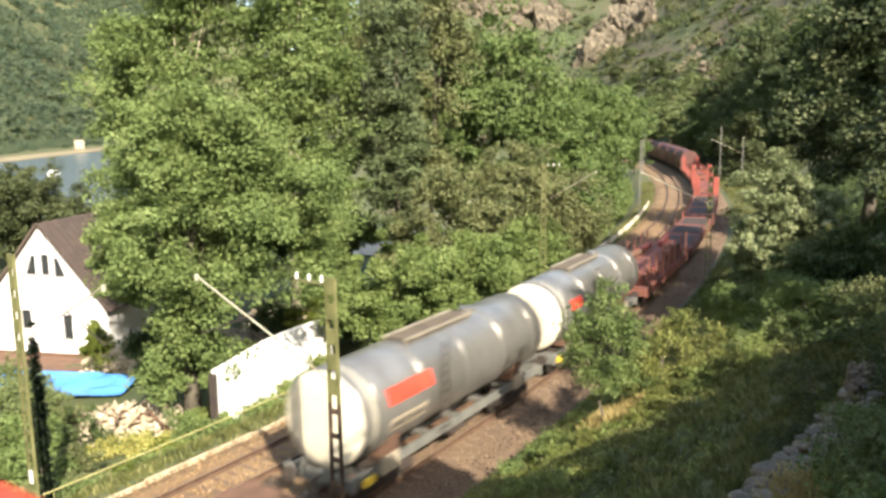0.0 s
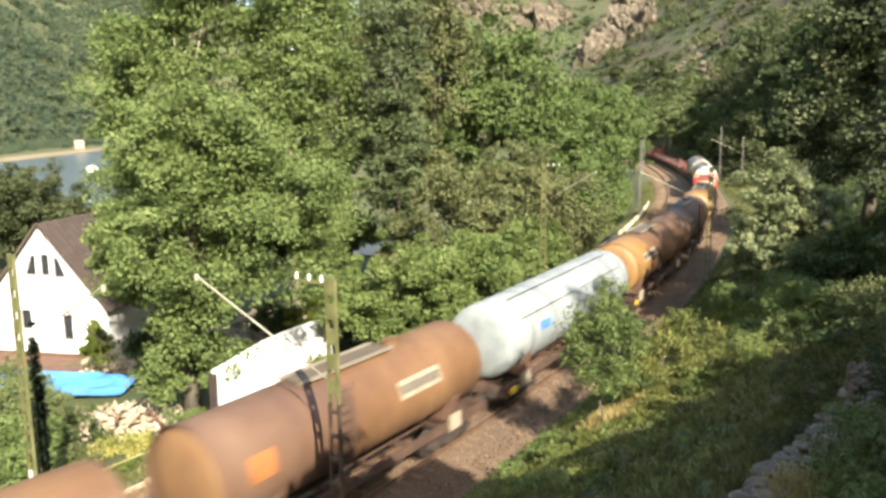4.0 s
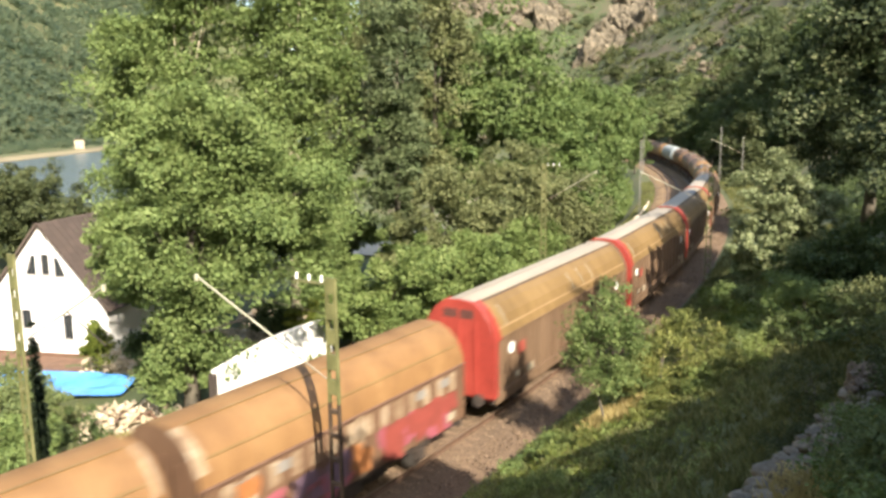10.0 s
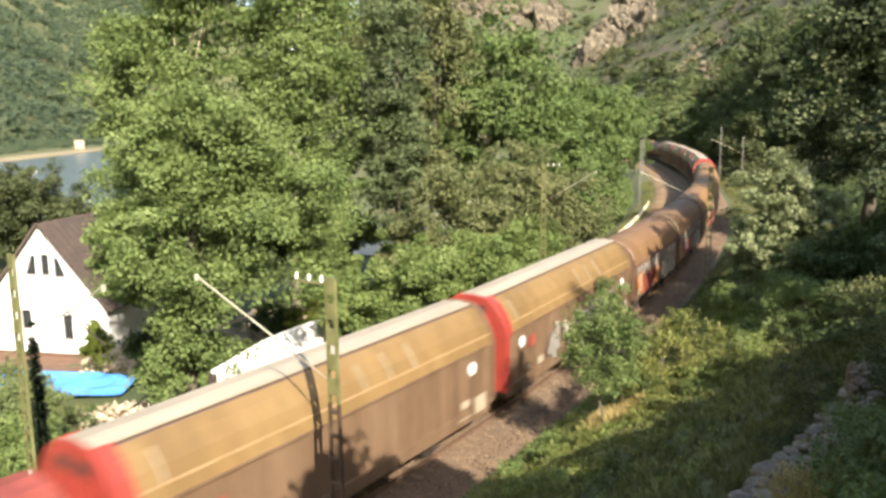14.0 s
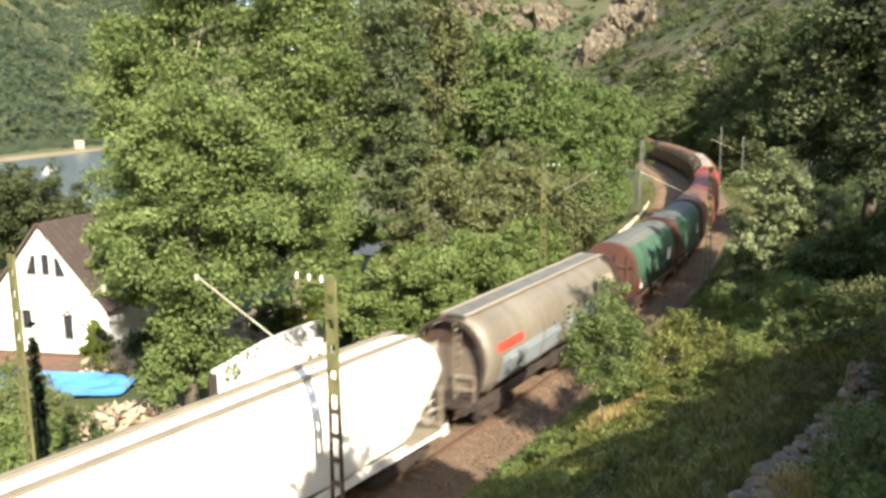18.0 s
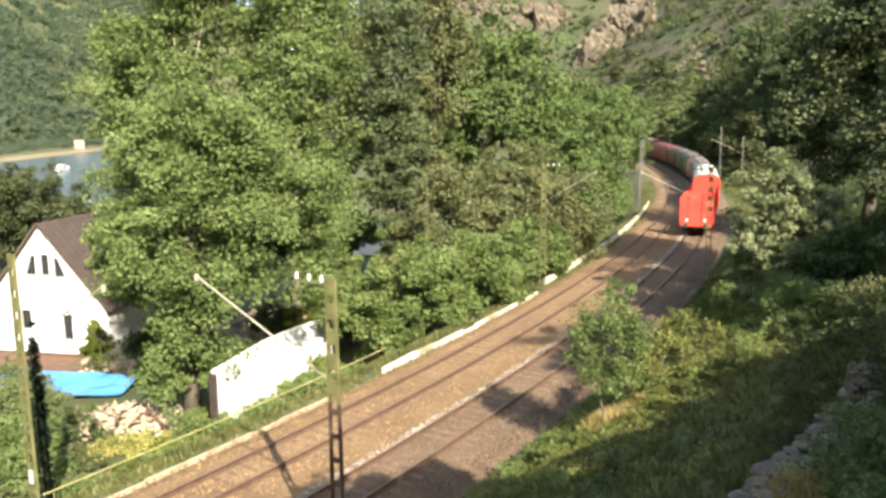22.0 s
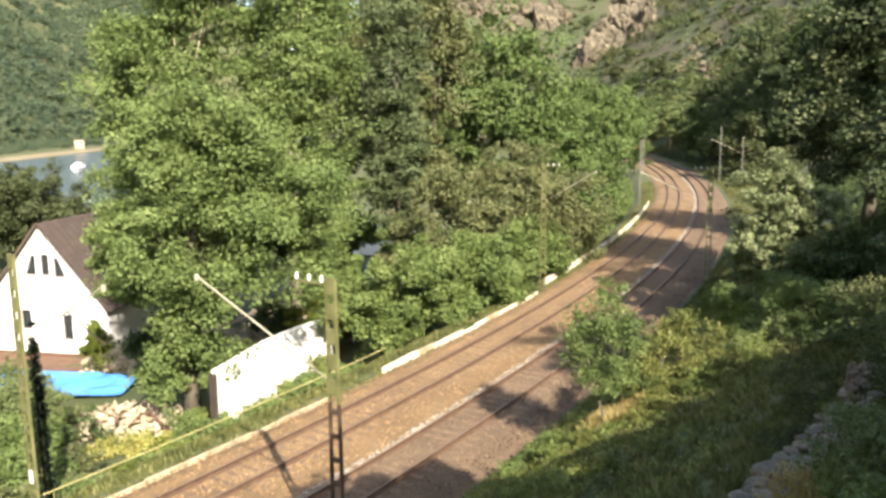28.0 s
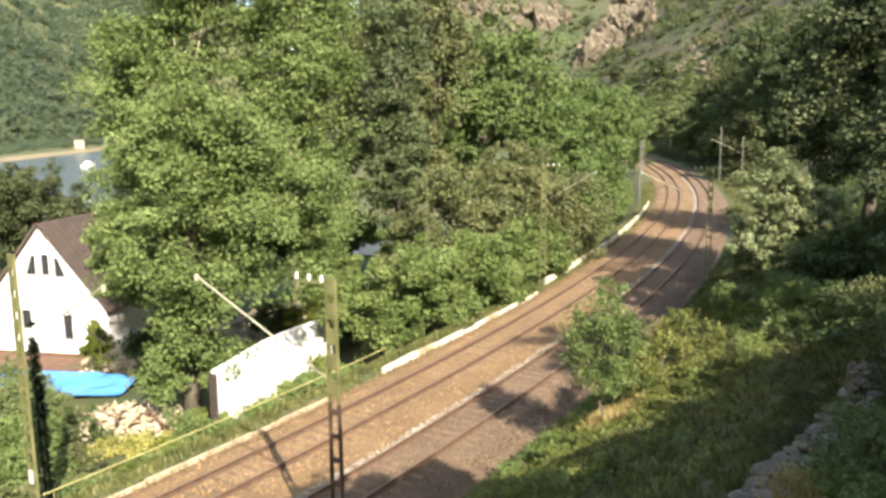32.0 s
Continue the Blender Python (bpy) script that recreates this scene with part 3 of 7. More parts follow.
tree("ivy_thicket", "thicket overgrown with glossy green ivy", rooted(-1.4, 46.5), [((0, 0, 3.2), (3.0, 2.2, 3.2)), ((3.0, 3.4, 3.2), (3.4, 2.2, 3.2)), ((-2.4, -1.0, 1.9), (1.7, 1.5, 1.9)), ((-4.2, 0.4, 2.0), (1.5, 1.4, 2.0))], 200, 0.7, 170, 0.24, IVY, 0.16, 8, 14, category="shrub")
tree("ivy_thicket", "thicket of bramble and ivy along the wall", rooted(3.4, 54), [((0, 0, 2.8), (3.0, 1.8, 2.8)), ((3.4, 4.4, 2.6), (3.0, 1.8, 2.6))], 120, 0.7, 170, 0.24, IVY, 0.16, 6, 15, category="shrub")
tree("ivy_thicket", "thicket of ivy beneath the tall ash trees", rooted(-7.4, 54), [((0, 0, 2.6), (1.6, 1.8, 2.6))], 80, 0.6, 150, 0.24, IVY, 0.14, 6, 17, category="shrub")
tree("ivy_thicket", "low ivy bush before the road", rooted(-4.2, 61), [((0, 0, 3.2), (0.9, 1.0, 3.4))], 60, 0.5, 140, 0.22, IVY, 0.1, 6, 82, category="shrub")
tree("ivy_thicket", "low ivy bush before the road", rooted(-6.5, 56), [((0, 0, 2.6), (0.9, 1.0, 3.4))], 50, 0.5, 140, 0.22, IVY, 0.1, 6, 81, category="shrub")
tree("ivy_thicket", "ivy-clad young tree before the road", rooted(-7.6, 72), [((0.2, 0, 6.2), (2.8, 2.0, 1.5)), ((-1.2, 0, 4.9), (1.3, 1.2, 1.2))], 80, 0.6, 140, 0.26, IVY, 0.03, 6, 83, category="shrub")
tree("ivy_thicket", "thicket of ivy beneath the tall poplars", rooted(-9.8, 67), [((0, 0, 3.6), (2.4, 2.4, 4.0))], 100, 0.7, 150, 0.26, LEAF, 0.14, 6, 18, category="shrub")
tree("ivy_thicket", "thicket of ivy beneath the tall poplars", rooted(-2.9, 63), [((0, 0, 3.6), (1.9, 2.2, 4.0))], 80, 0.7, 150, 0.26, IVY, 0.14, 6, 19, category="shrub")
tree("garden_shrub", "olive garden shrub behind the white wall", rooted(-8.9, 52.5), [((0, 0, 2.3), (1.5, 1.3, 2.4))], 60, 0.45, 140, 0.2, LEAF_YELLOW, 0.08, 6, 268, category="shrub", group="shrubs in the garden")
tree("garden_shrub", "shaded garden shrub behind the white wall", rooted(-12.2, 58.0), [((0, 0, 1.6), (2.0, 1.6, 1.8))], 60, 0.5, 130, 0.22, LEAF_DARK, 0.08, 6, 269, category="shrub", group="shrubs in the garden")
for k, (s, c) in enumerate(((30, -9.4), (42, -9.7), (55, -10.0), (68, -10.2), (82, -10.4), (98, -10.4), (115, -10.8))):
    x, y, _ = on_line(s, c)
    tree("hedge_shrub", "bright green shrub beside the curved track", rooted(float(x), float(y)), [((0, 0, 2.8), (2.4, 3.2, 3.0)) if k < 3 else ((-0.6, 0, 2.2), (1.7, 3.0, 1.9))], 60, 0.7, 140, 0.3, (LEAF_OLIVE, LEAF_OLIVE, IVY, LEAF_MAPLE)[min(k, 3)], 0.12, 5, 20 + k, category="shrub", group="shrubs along the outer track")
for k, (s, c, w, h, m) in enumerate(((-9, -12.2, 1.3, 1.5, IVY), (-5.5, -11.6, 1.5, 1.6, LEAF), (-12, -11.6, 1.4, 1.3, LEAF), (-2.5, -11.4, 1.4, 1.5, IVY), (-15.5, -11.5, 1.4, 1.3, LEAF_YELLOW), (-17.5, -12.2, 1.4, 1.4, LEAF_YELLOW), (-20.5, -11, 1.6, 1.6, LEAF_OLIVE), (-23.5, -12.5, 2.0, 2.0, LEAF_OLIVE), (-21.5, -15.5, 2.0, 2.0, LEAF_DARK), (-16, -18, 1.5, 2.0, LEAF_DARK), (-26, -9.5, 1.4, 1.4, LEAF), (1.0, -11.0, 1.5, 2.2, IVY), (-12.5, -14.2, 1.2, 1.5, LEAF), (-24.5, -17.5, 2.2, 2.2, LEAF_OLIVE), (-19, -14.5, 1.6, 1.8, LEAF_OLIVE), (-22, -9.3, 1.2, 1.1, LEAF), (-18, -9.6, 1.2, 1.0, IVY), (-14, -9.2, 1.1, 0.9, LEAF), (-10.5, -9.4, 1.2, 1.0, IVY), (-7, -9.2, 1.1, 1.0, LEAF), (-22.5, -20, 1.8, 1.8, LEAF_OLIVE), (-27.5, -12, 1.6, 1.8, LEAF_OLIVE), (-15, -21, 1.4, 1.4, LEAF_OLIVE))):
    x, y, _ = on_line(s, c)
    tree("bank_shrub", "low leafy shrub on the bank below the track", rooted(float(x), float(y)), [((0, 0, h * 0.55), (w, w, h * 0.6))], 26, 0.42, 110, 0.15, m, 0.05, 4, 200 + k, category="shrub", group="shrubs on the bank")
for k, (x, y, w, h) in enumerate(((-19.5, 36.5, 2.0, 2.6), (-22.0, 41.0, 2.2, 2.4), (-17.6, 32.0, 1.8, 2.4), (-25.0, 45.0, 2.2, 2.2), (-21.5, 33.5, 2.4, 3.0), (-26.5, 40.0, 2.4, 2.6))):
    tree("garden_shrub", "grey-green shrub in the garden below the line", rooted(x, y), [((0, 0, h * 0.5), (w, w, h * 0.55))], 40, 0.55, 120, 0.2, LEAF_GREY if k % 2 else LEAF, 0.06, 4, 260 + k, category="shrub", group="shrubs in the garden")
for k, (x, y, w, h) in enumerate(((-15.0, 37.4, 0.9, 0.9), (-16.6, 37.2, 0.8, 0.8), (-13.8, 38.0, 0.8, 0.7))):
    tree("broom_shrub", "low yellow-flowering broom below the rubble", rooted(x, y), [((0, 0, h * 0.5), (w, w, h * 0.6))], 24, 0.3, 100, 0.12, BLOSSOM, 0.04, 4, 330 + k, category="shrub", group="yellow shrubs below the rubble")
x, y, _ = on_line(-23.6, -8.6)
tree("columnar_cypress", "dark slim columnar evergreen beside the mast", rooted(float(x), float(y)), [((0, 0, 2.4), (0.24, 0.24, 2.6)), ((0.0, 0, 4.2), (0.17, 0.17, 2.2)), ((0.0, 0, 5.6), (0.1, 0.1, 1.3))], 170, 0.14, 110, 0.09, LEAF_BLACK, 0.06, 4, 230)
tree("garden_tree", "small garden tree with pale blossom-like leaves by the house", rooted(-21.9, 49.6), [((0, 0, 2.2), (0.8, 0.8, 1.2))], 26, 0.5, 130, 0.2, LEAF_YELLOW, 0.1, 6, 231)
tree("garden_tree", "small dark garden tree below the house", rooted(-17.6, 47.0), [((0, 0, 2.2), (1.2, 1.2, 1.6))], 40, 0.5, 130, 0.2, LEAF_DARK, 0.1, 6, 232)
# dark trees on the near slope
tree("oak_tree", "oak tree on the slope, shade and sun flecks in its leaf colour", rooted(14.6, 22.5), [((0.5, -1.0, 4.4), (3.9, 2.6, 2.9)), ((1.8, -1.4, 6.6), (3.2, 2.2, 2.6)), ((3.4, -0.6, 4.2), (1.8, 1.8, 2.4))], 290, 0.62, 140, 0.17, LEAF_OAK_FLECKED, 0.24, 16, 30)
tree("oak_tree", "oak tree on the slope, shade and sun flecks in its leaf colour", rooted(24.0, 33.5), [((0, 0, 5.0), (3.6, 3.6, 5.0)), ((-1.0, -1.0, 1.6), (2.4, 2.4, 2.0))], 260, 0.8, 170, 0.2, LEAF_OAK_FLECKED, 0.26, 12, 31)
tree("oak_tree", "small dark oak on the slope beside the hazel", rooted(18.6, 30.4), [((0, 0, 1.2), (1.6, 1.6, 1.4)), ((1.4, 0, 1.7), (1.4, 1.4, 1.4))], 100, 0.55, 150, 0.17, LEAF_OAK_FLECKED, 0.12, 8, 39)
for k, (s, c, w, h, m) in enumerate(((6, 7.2, 0.8, 0.8, LEAF_PALE), (9, 6.6, 0.7, 0.9, LEAF_YELLOW), (3, 8.6, 1.0, 1.2, LEAF), (12, 8.4, 1.0, 1.3, LEAF_GREY), (16, 7.4, 0.8, 1.0, LEAF), (0, 10.0, 1.0, 1.0, LEAF_GREY), (21, 8.0, 1.0, 1.2, LEAF_YELLOW), (8, 10.4, 1.2, 1.2, LEAF_YELLOW), (15, 10.6, 1.2, 1.2, LEAF_GREY), (-4, 10.2, 0.8, 0.9, LEAF_YELLOW), (28, 7.6, 1.0, 1.2, LEAF_GREY), (37, 7.4, 1.0, 1.3, LEAF), (-8, 11.4, 0.8, 0.8, LEAF_PALE), (-6, 12.6, 0.9, 0.9, LEAF_PALE))):
    x, y, _ = on_line(s, c)
    tree("bank_shrub", "low rough shrub in the grass beside the inner track", rooted(float(x), float(y)), [((0, 0, h * 0.45), (w, w, h * 0.55))], 30, 0.32, 90, 0.13, m, 0.04, 4, 400 + k, category="shrub", group="shrubs on the bank")
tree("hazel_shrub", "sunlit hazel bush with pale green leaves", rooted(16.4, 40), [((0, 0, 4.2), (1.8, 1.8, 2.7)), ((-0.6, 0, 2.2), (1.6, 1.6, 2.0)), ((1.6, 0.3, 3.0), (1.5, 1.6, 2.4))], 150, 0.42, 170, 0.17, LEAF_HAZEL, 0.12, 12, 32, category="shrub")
# The second hazel takes darker leaves to paint in the oak's shade.
tree("hazel_shrub", "hazel bush under the oak, shade put into its dull leaf colour", rooted(13.9, 30.0), [((0, 0, 1.4), (1.3, 1.3, 1.6)), ((1.2, 0.3, 1.8), (1.2, 1.2, 1.5))], 70, 0.42, 130, 0.16, LEAF_DARK, 0.08, 10, 37, category="shrub")
tree("oak_tree", "dark oak tree on the hillside", rooted(25.2, 48), [((0, 0, 7.5), (5.0, 4.6, 6.2)), ((0.6, 0, 13.0), (4.0, 3.8, 4.0))], 260, 1.0, 150, 0.30, LEAF_OAK_FLECKED, 0.35, 8, 33)
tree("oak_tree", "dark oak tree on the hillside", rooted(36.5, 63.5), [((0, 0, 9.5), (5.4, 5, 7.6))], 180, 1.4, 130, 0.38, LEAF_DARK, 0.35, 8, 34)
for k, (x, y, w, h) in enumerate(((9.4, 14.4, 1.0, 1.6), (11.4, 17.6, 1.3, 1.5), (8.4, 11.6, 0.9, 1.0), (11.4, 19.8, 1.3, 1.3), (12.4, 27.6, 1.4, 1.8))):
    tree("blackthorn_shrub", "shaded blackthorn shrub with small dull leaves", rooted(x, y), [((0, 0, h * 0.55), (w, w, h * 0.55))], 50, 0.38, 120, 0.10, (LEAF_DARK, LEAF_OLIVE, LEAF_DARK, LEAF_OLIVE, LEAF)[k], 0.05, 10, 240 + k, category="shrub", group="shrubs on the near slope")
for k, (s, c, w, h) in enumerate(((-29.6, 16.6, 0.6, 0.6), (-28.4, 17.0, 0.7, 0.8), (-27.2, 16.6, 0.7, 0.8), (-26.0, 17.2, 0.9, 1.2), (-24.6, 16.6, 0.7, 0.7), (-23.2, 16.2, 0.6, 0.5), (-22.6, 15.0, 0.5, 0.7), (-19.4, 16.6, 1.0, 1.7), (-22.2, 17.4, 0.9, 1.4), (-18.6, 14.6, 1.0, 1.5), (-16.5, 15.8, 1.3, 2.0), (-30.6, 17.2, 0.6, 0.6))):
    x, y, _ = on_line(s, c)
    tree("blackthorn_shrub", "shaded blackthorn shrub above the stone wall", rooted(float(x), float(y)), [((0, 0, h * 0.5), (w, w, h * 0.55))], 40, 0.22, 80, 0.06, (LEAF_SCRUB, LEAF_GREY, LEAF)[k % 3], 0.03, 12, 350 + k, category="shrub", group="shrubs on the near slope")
# young tree and shrub on the grass
elder = tree("young_elder", "young elder bush with fresh green leaves", rooted(5.2, 25.2), [((-0.1, 0, 2.7), (1.2, 1.1, 1.35)), ((0.1, 0.2, 1.9), (1.05, 0.95, 0.7)), ((0.15, 0, 3.8), (0.8, 0.7, 0.9)), ((-0.85, 0, 2.8), (0.5, 0.6, 0.8)), ((0.1, 0, 4.6), (0.35, 0.3, 0.5)), ((0.95, 0.1, 3.1), (0.35, 0.4, 0.8)), ((-1.0, 0.1, 3.6), (0.2, 0.2, 0.5))], 135, 0.34, 78, 0.105, LEAF_ELDER, 0.05, 22, 35, category="shrub")
tree("bramble_shrub", "yellow-green bramble bush in the grass", rooted(7.3, 26.4), [((0.2, 0, 1.3), (1.3, 1.2, 1.1)), ((1.5, 0.6, 0.9), (1.2, 1.0, 0.9)), ((-0.8, 0.1, 0.6), (0.8, 0.8, 0.6)), ((0.6, 0, 2.5), (0.2, 0.2, 0.8)), ((0.0, 0.1, 2.3), (0.16, 0.16, 0.7)), ((1.1, 0.2, 2.1), (0.18, 0.18, 0.8)), ((1.9, 0.3, 1.8), (0.18, 0.18, 0.7)), ((2.5, 0.4, 1.4), (0.2, 0.2, 0.6)), ((0.3, 0.2, 2.7), (0.12, 0.12, 0.6))], 150, 0.3, 84, 0.095, LEAF_BRAMBLE, 0.05, 26, 36, category="shrub")
for k, (x, y, w, h, m) in enumerate(((6.5, 24.6, 0.55, 0.8, LEAF_BRAMBLE), (7.4, 24.9, 0.6, 0.8, LEAF_BRAMBLE), (8.2, 24.6, 0.6, 0.7, LEAF_PALE), (9.1, 24.7, 0.6, 0.8, LEAF_BRAMBLE), (9.9, 25.0, 0.6, 0.9, LEAF_PALE), (10.7, 27.4, 0.8, 0.9, LEAF_PALE), (11.5, 27.0, 0.8, 1.1, LEAF_GREY), (8.8, 25.8, 0.7, 1.0, LEAF_BRAMBLE), (9.8, 26.4, 0.7, 1.0, LEAF_GREY), (3.6, 26.2, 0.45, 0.7, LEAF), (3.0, 25.0, 0.5, 0.7, LEAF_ELDER), (3.5, 24.2, 0.5, 0.6, LEAF_PALE), (4.4, 24.0, 0.45, 0.6, LEAF_BRAMBLE), (2.2, 24.6, 0.4, 0.5, LEAF), (6.0, 23.7, 0.4, 0.4, LEAF_BRAMBLE), (5.2, 23.7, 0.4, 0.4, LEAF_PALE), (6.9, 23.8, 0.4, 0.45, LEAF_BRAMBLE), (7.7, 23.9, 0.45, 0.45, LEAF_PALE), (8.6, 24.0, 0.45, 0.45, LEAF_BRAMBLE), (4.0, 25.4, 0.4, 0.5, LEAF_PALE), (2.4, 20.6, 0.45, 0.5, LEAF_PALE), (3.0, 20.4, 0.4, 0.45, LEAF_PALE), (2.0, 21.8, 0.5, 0.55, LEAF_PALE), (4.4, 20.0, 0.18, 0.95, LEAF_GREY), (3.9, 19.3, 0.2, 0.7, LEAF_GREY), (5.9, 10.9, 0.12, 0.6, LEAF_PALE), (5.0, 11.2, 0.16, 0.5, STRAW))):
    tree("slope_weed", "tall leafy weed in the rough grass of the slope", rooted(x, y), [((0, 0, h * 0.5), (w, w, h * 0.5))], 26 if w > 0.3 else 12, 0.18, 42, 0.085 if y > 15 else 0.045, m, 0.02, 6, 430 + k, category="weed", group="weeds on the slope")
# a row of trees beside the viewpoint, which shades the slope
for k, (x, y, top, r) in enumerate(((4.5, 2.4, 15.4, 1.2), (6.5, 2.6, 15.6, 1.3), (8.5, 3.0, 16.4, 1.1), (10.8, 3.0, 14.2, 1.3), (12.6, 3.2, 15.6, 1.5), (14.5, 3.4, 16.2, 1.6), (16.5, 3.4, 16.7, 1.7), (18.6, 3.6, 17.7, 1.8), (21.2, 4.0, 19.1, 1.9), (11.6, 0.4, 15.6, 1.7), (14.6, 0.6, 16.8, 1.9), (17.4, 0.8, 18.0, 1.9))):
    x0, y0, z0 = rooted(x, y)
    h = top - z0
    d = h * 0.40
    tree("robinia_tree", "robinia tree with a dense crown on the upper slope", (x0, y0, z0), [((0, 0, h - d), (r, r, d * 0.98)), ((0, 0, h * 0.38), (r * 0.95, r * 0.95, h * 0.3))][:1 if k < 3 else 2], 170, 0.62, 130 if k < 3 else 100, 0.46, LEAF_DARK, 0.14, 5, 40 + k, group="trees on the upper slope")
# Tall open crowns out of view, added to throw broken shade on the oaks.
for k, (x, y, top) in enumerate(((23.0, 5.0, 28.0), (25.6, 7.0, 30.0), (24.6, 1.6, 30.0), (28.0, 9.5, 28.0))):
    x0, y0, z0 = rooted(x, y)
    h = top - z0
    tree("robinia_tree", "unseen tall robinia tree, added to dapple the slope oaks", (x0, y0, z0), [((0, 0, h - 4), (2.6, 2.6, 4)), ((0, 0, h - 9), (2.4, 2.4, 4))], 36, 0.7, 90, 0.3, LEAF_DARK, 0.2, 6, 140 + k, group="trees on the upper slope")
# wood beyond the curve
WOOD = np.random.default_rng(50)
for k in range(48):
    s, c = WOOD.uniform(100, 330), 13.5 + WOOD.uniform(0, 1) ** 1.3 * 40
    x, y, _ = on_line(s, c)
    h = WOOD.uniform(5, 10)
    tree("hillside_tree", "dark green tree at the foot of the hill", rooted(float(x), float(y)), [((0, 0, h * 0.62), (h * 0.42, h * 0.42, h * 0.5))], 46, 1.1, 70, 0.55, (LEAF_SCRUB, LEAF_GREY, LEAF_DARK)[k % 3], 0.2, 3, 60 + k, group="trees at the foot of the hill")
for k in range(34):
    s, c = WOOD.uniform(98, 240), 9.5 + WOOD.uniform(0, 1) * 16
    x, y, _ = on_line(s, c)
    h = WOOD.uniform(7, 12) + 0.25 * (c - 9)
    tree("hillside_tree", "dense dark tree behind the curve of the line", rooted(float(x), float(y)), [((0, 0, h * 0.55), (h * 0.34, h * 0.34, h * 0.5))], 50, 1.1, 70, 0.55, (LEAF_GREY, LEAF_SCRUB, LEAF_DARK)[k % 3], 0.2, 3, 300 + k, group="trees at the foot of the hill")
for k, (x, y, h) in enumerate(((60, 132, 19), (65, 143, 21), (69, 153, 21), (73, 163, 20), (78, 174, 20), (66, 124, 18), (62, 157, 26), (66, 171, 27), (59, 147, 16))):
    tree("hillside_tree", "tall dark tree on the hillside above the bend", rooted(x, y), [((0, 0, h * 0.62), (4.6, 4.6, h * 0.40)), ((0, 0, h * 0.35), (4.2, 4.2, h * 0.3))], 110, 1.2, 90, 0.6, LEAF_DARK if k < 6 else LEAF_POPLAR, 0.3, 5, 340 + k, group="trees at the foot of the hill")
# riverside thicket and trees beyond the house
for k, (x, y, h) in enumerate(((-47.0, 88, 11.0), (-42.5, 84, 11.0), (-53, 96, 11.5), (-36.0, 78, 8.4), (-58, 90, 10))):
    tree("riverside_tree", "brownish green tree on the river bank", rooted(x, y), [((0, 0, h * 0.55), (h * 0.42, h * 0.42, h * 0.48))], 90, 1.0, 110, 0.42, LEAF_SCRUB, 0.2, 5, 90 + k, group="trees on the river bank")


def scatter(name, label, category, xs, ys, sizes, count, leaf, material, seed, lift=0.35):
    """Many shrubs or far trees in one mesh."""
    rng = np.random.default_rng(seed)
    c = np.stack([xs, ys, ground_z(xs, ys) + sizes * lift], 1)
    k = max(1, int(count))
    v, f = clump_leaves(rng, c, sizes, k, leaf)
    return tagged(new(name, arrays(name, v, f, material)), label, category, kind="stuff")


R = np.random.default_rng(7)
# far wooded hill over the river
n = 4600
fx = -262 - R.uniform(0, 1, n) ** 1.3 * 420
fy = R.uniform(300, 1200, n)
scatter("far_woods", "wooded hillside across the river, haze put into its leaf colour", "woods", fx, fy, R.uniform(5, 10.5, n), 40, 4.0, LEAF_FAR_HAZE, 51)
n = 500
scatter("far_bank_trees", "trees and bushes along the far river bank", "trees", R.uniform(-262, -222, n), R.uniform(340, 900, n), R.uniform(2, 4.5, n), 80, 1.3, LEAF_FAR_HAZE, 52)
# scrub on the rocky hill
n = 4800
hx, hy = R.uniform(-40, 330, n), R.uniform(150, 540, n)
_, hc = line_coords(hx, hy)
keep = (hc > 20) | (hy > 405)
hx, hy = hx[keep], hy[keep]
n = len(hx)
scatter("hill_scrub", "low scrub and bushes on the rocky hillside", "shrubs", hx, hy, 0.9 + 5.6 * R.uniform(0, 1, n) ** 3.0, 40, 1.25, LEAF_SCRUB, 53)


n = 420
bx, by = R.uniform(60, 250, n), R.uniform(180, 470, n)
_, bc = line_coords(bx, by)
bx, by = bx[(bc > 26)], by[(bc > 26)]
scatter("hill_bushes", "rounded olive bushes scattered on the hillside", "bushes", bx, by, R.uniform(1.6, 4.8, len(bx)), 120, 1.0, LEAF_OLIVE, 68)
n = 130
tx, ty = R.uniform(60, 260, n), R.uniform(170, 470, n)
_, tc = line_coords(tx, ty)
tx, ty = tx[tc > 30], ty[tc > 30]
scatter("hill_trees", "dark rounded trees on the rocky hillside", "trees", tx, ty, R.uniform(3.0, 6.0, len(tx)), 150, 1.1, LEAF_DARK, 70)
us, uc = R.uniform(-14, 75, 900), R.uniform(13.6, 25, 900)
ux, uy, _ = on_line(us, uc)
scatter("undergrowth", "dark ivy and low undergrowth below the trees", "shrubs", ux, uy, R.uniform(0.3, 0.95, 900), 90, 0.2, LEAF_DARK, 65)
us, uc = R.uniform(84, 190, 700), R.uniform(6.4, 18, 700)
ux, uy, _ = on_line(us, uc)
scatter("bend_undergrowth", "dark scrub and brambles beside the bend of the line", "shrubs", ux, uy, R.uniform(0.5, 1.7, 700), 60, 0.45, LEAF_SCRUB, 69)
x, y, _ = on_line(128, 9.5)
tree("hillside_tree", "pale yellowish tree beside the bend of the line", rooted(float(x), float(y)), [((0, 0, 4.4), (3.6, 3.0, 3.6)), ((0.6, 0, 7.2), (2.0, 2.0, 2.6))], 70, 0.9, 90, 0.42, LEAF_GREY, 0.2, 6, 371, group="trees at the foot of the hill")
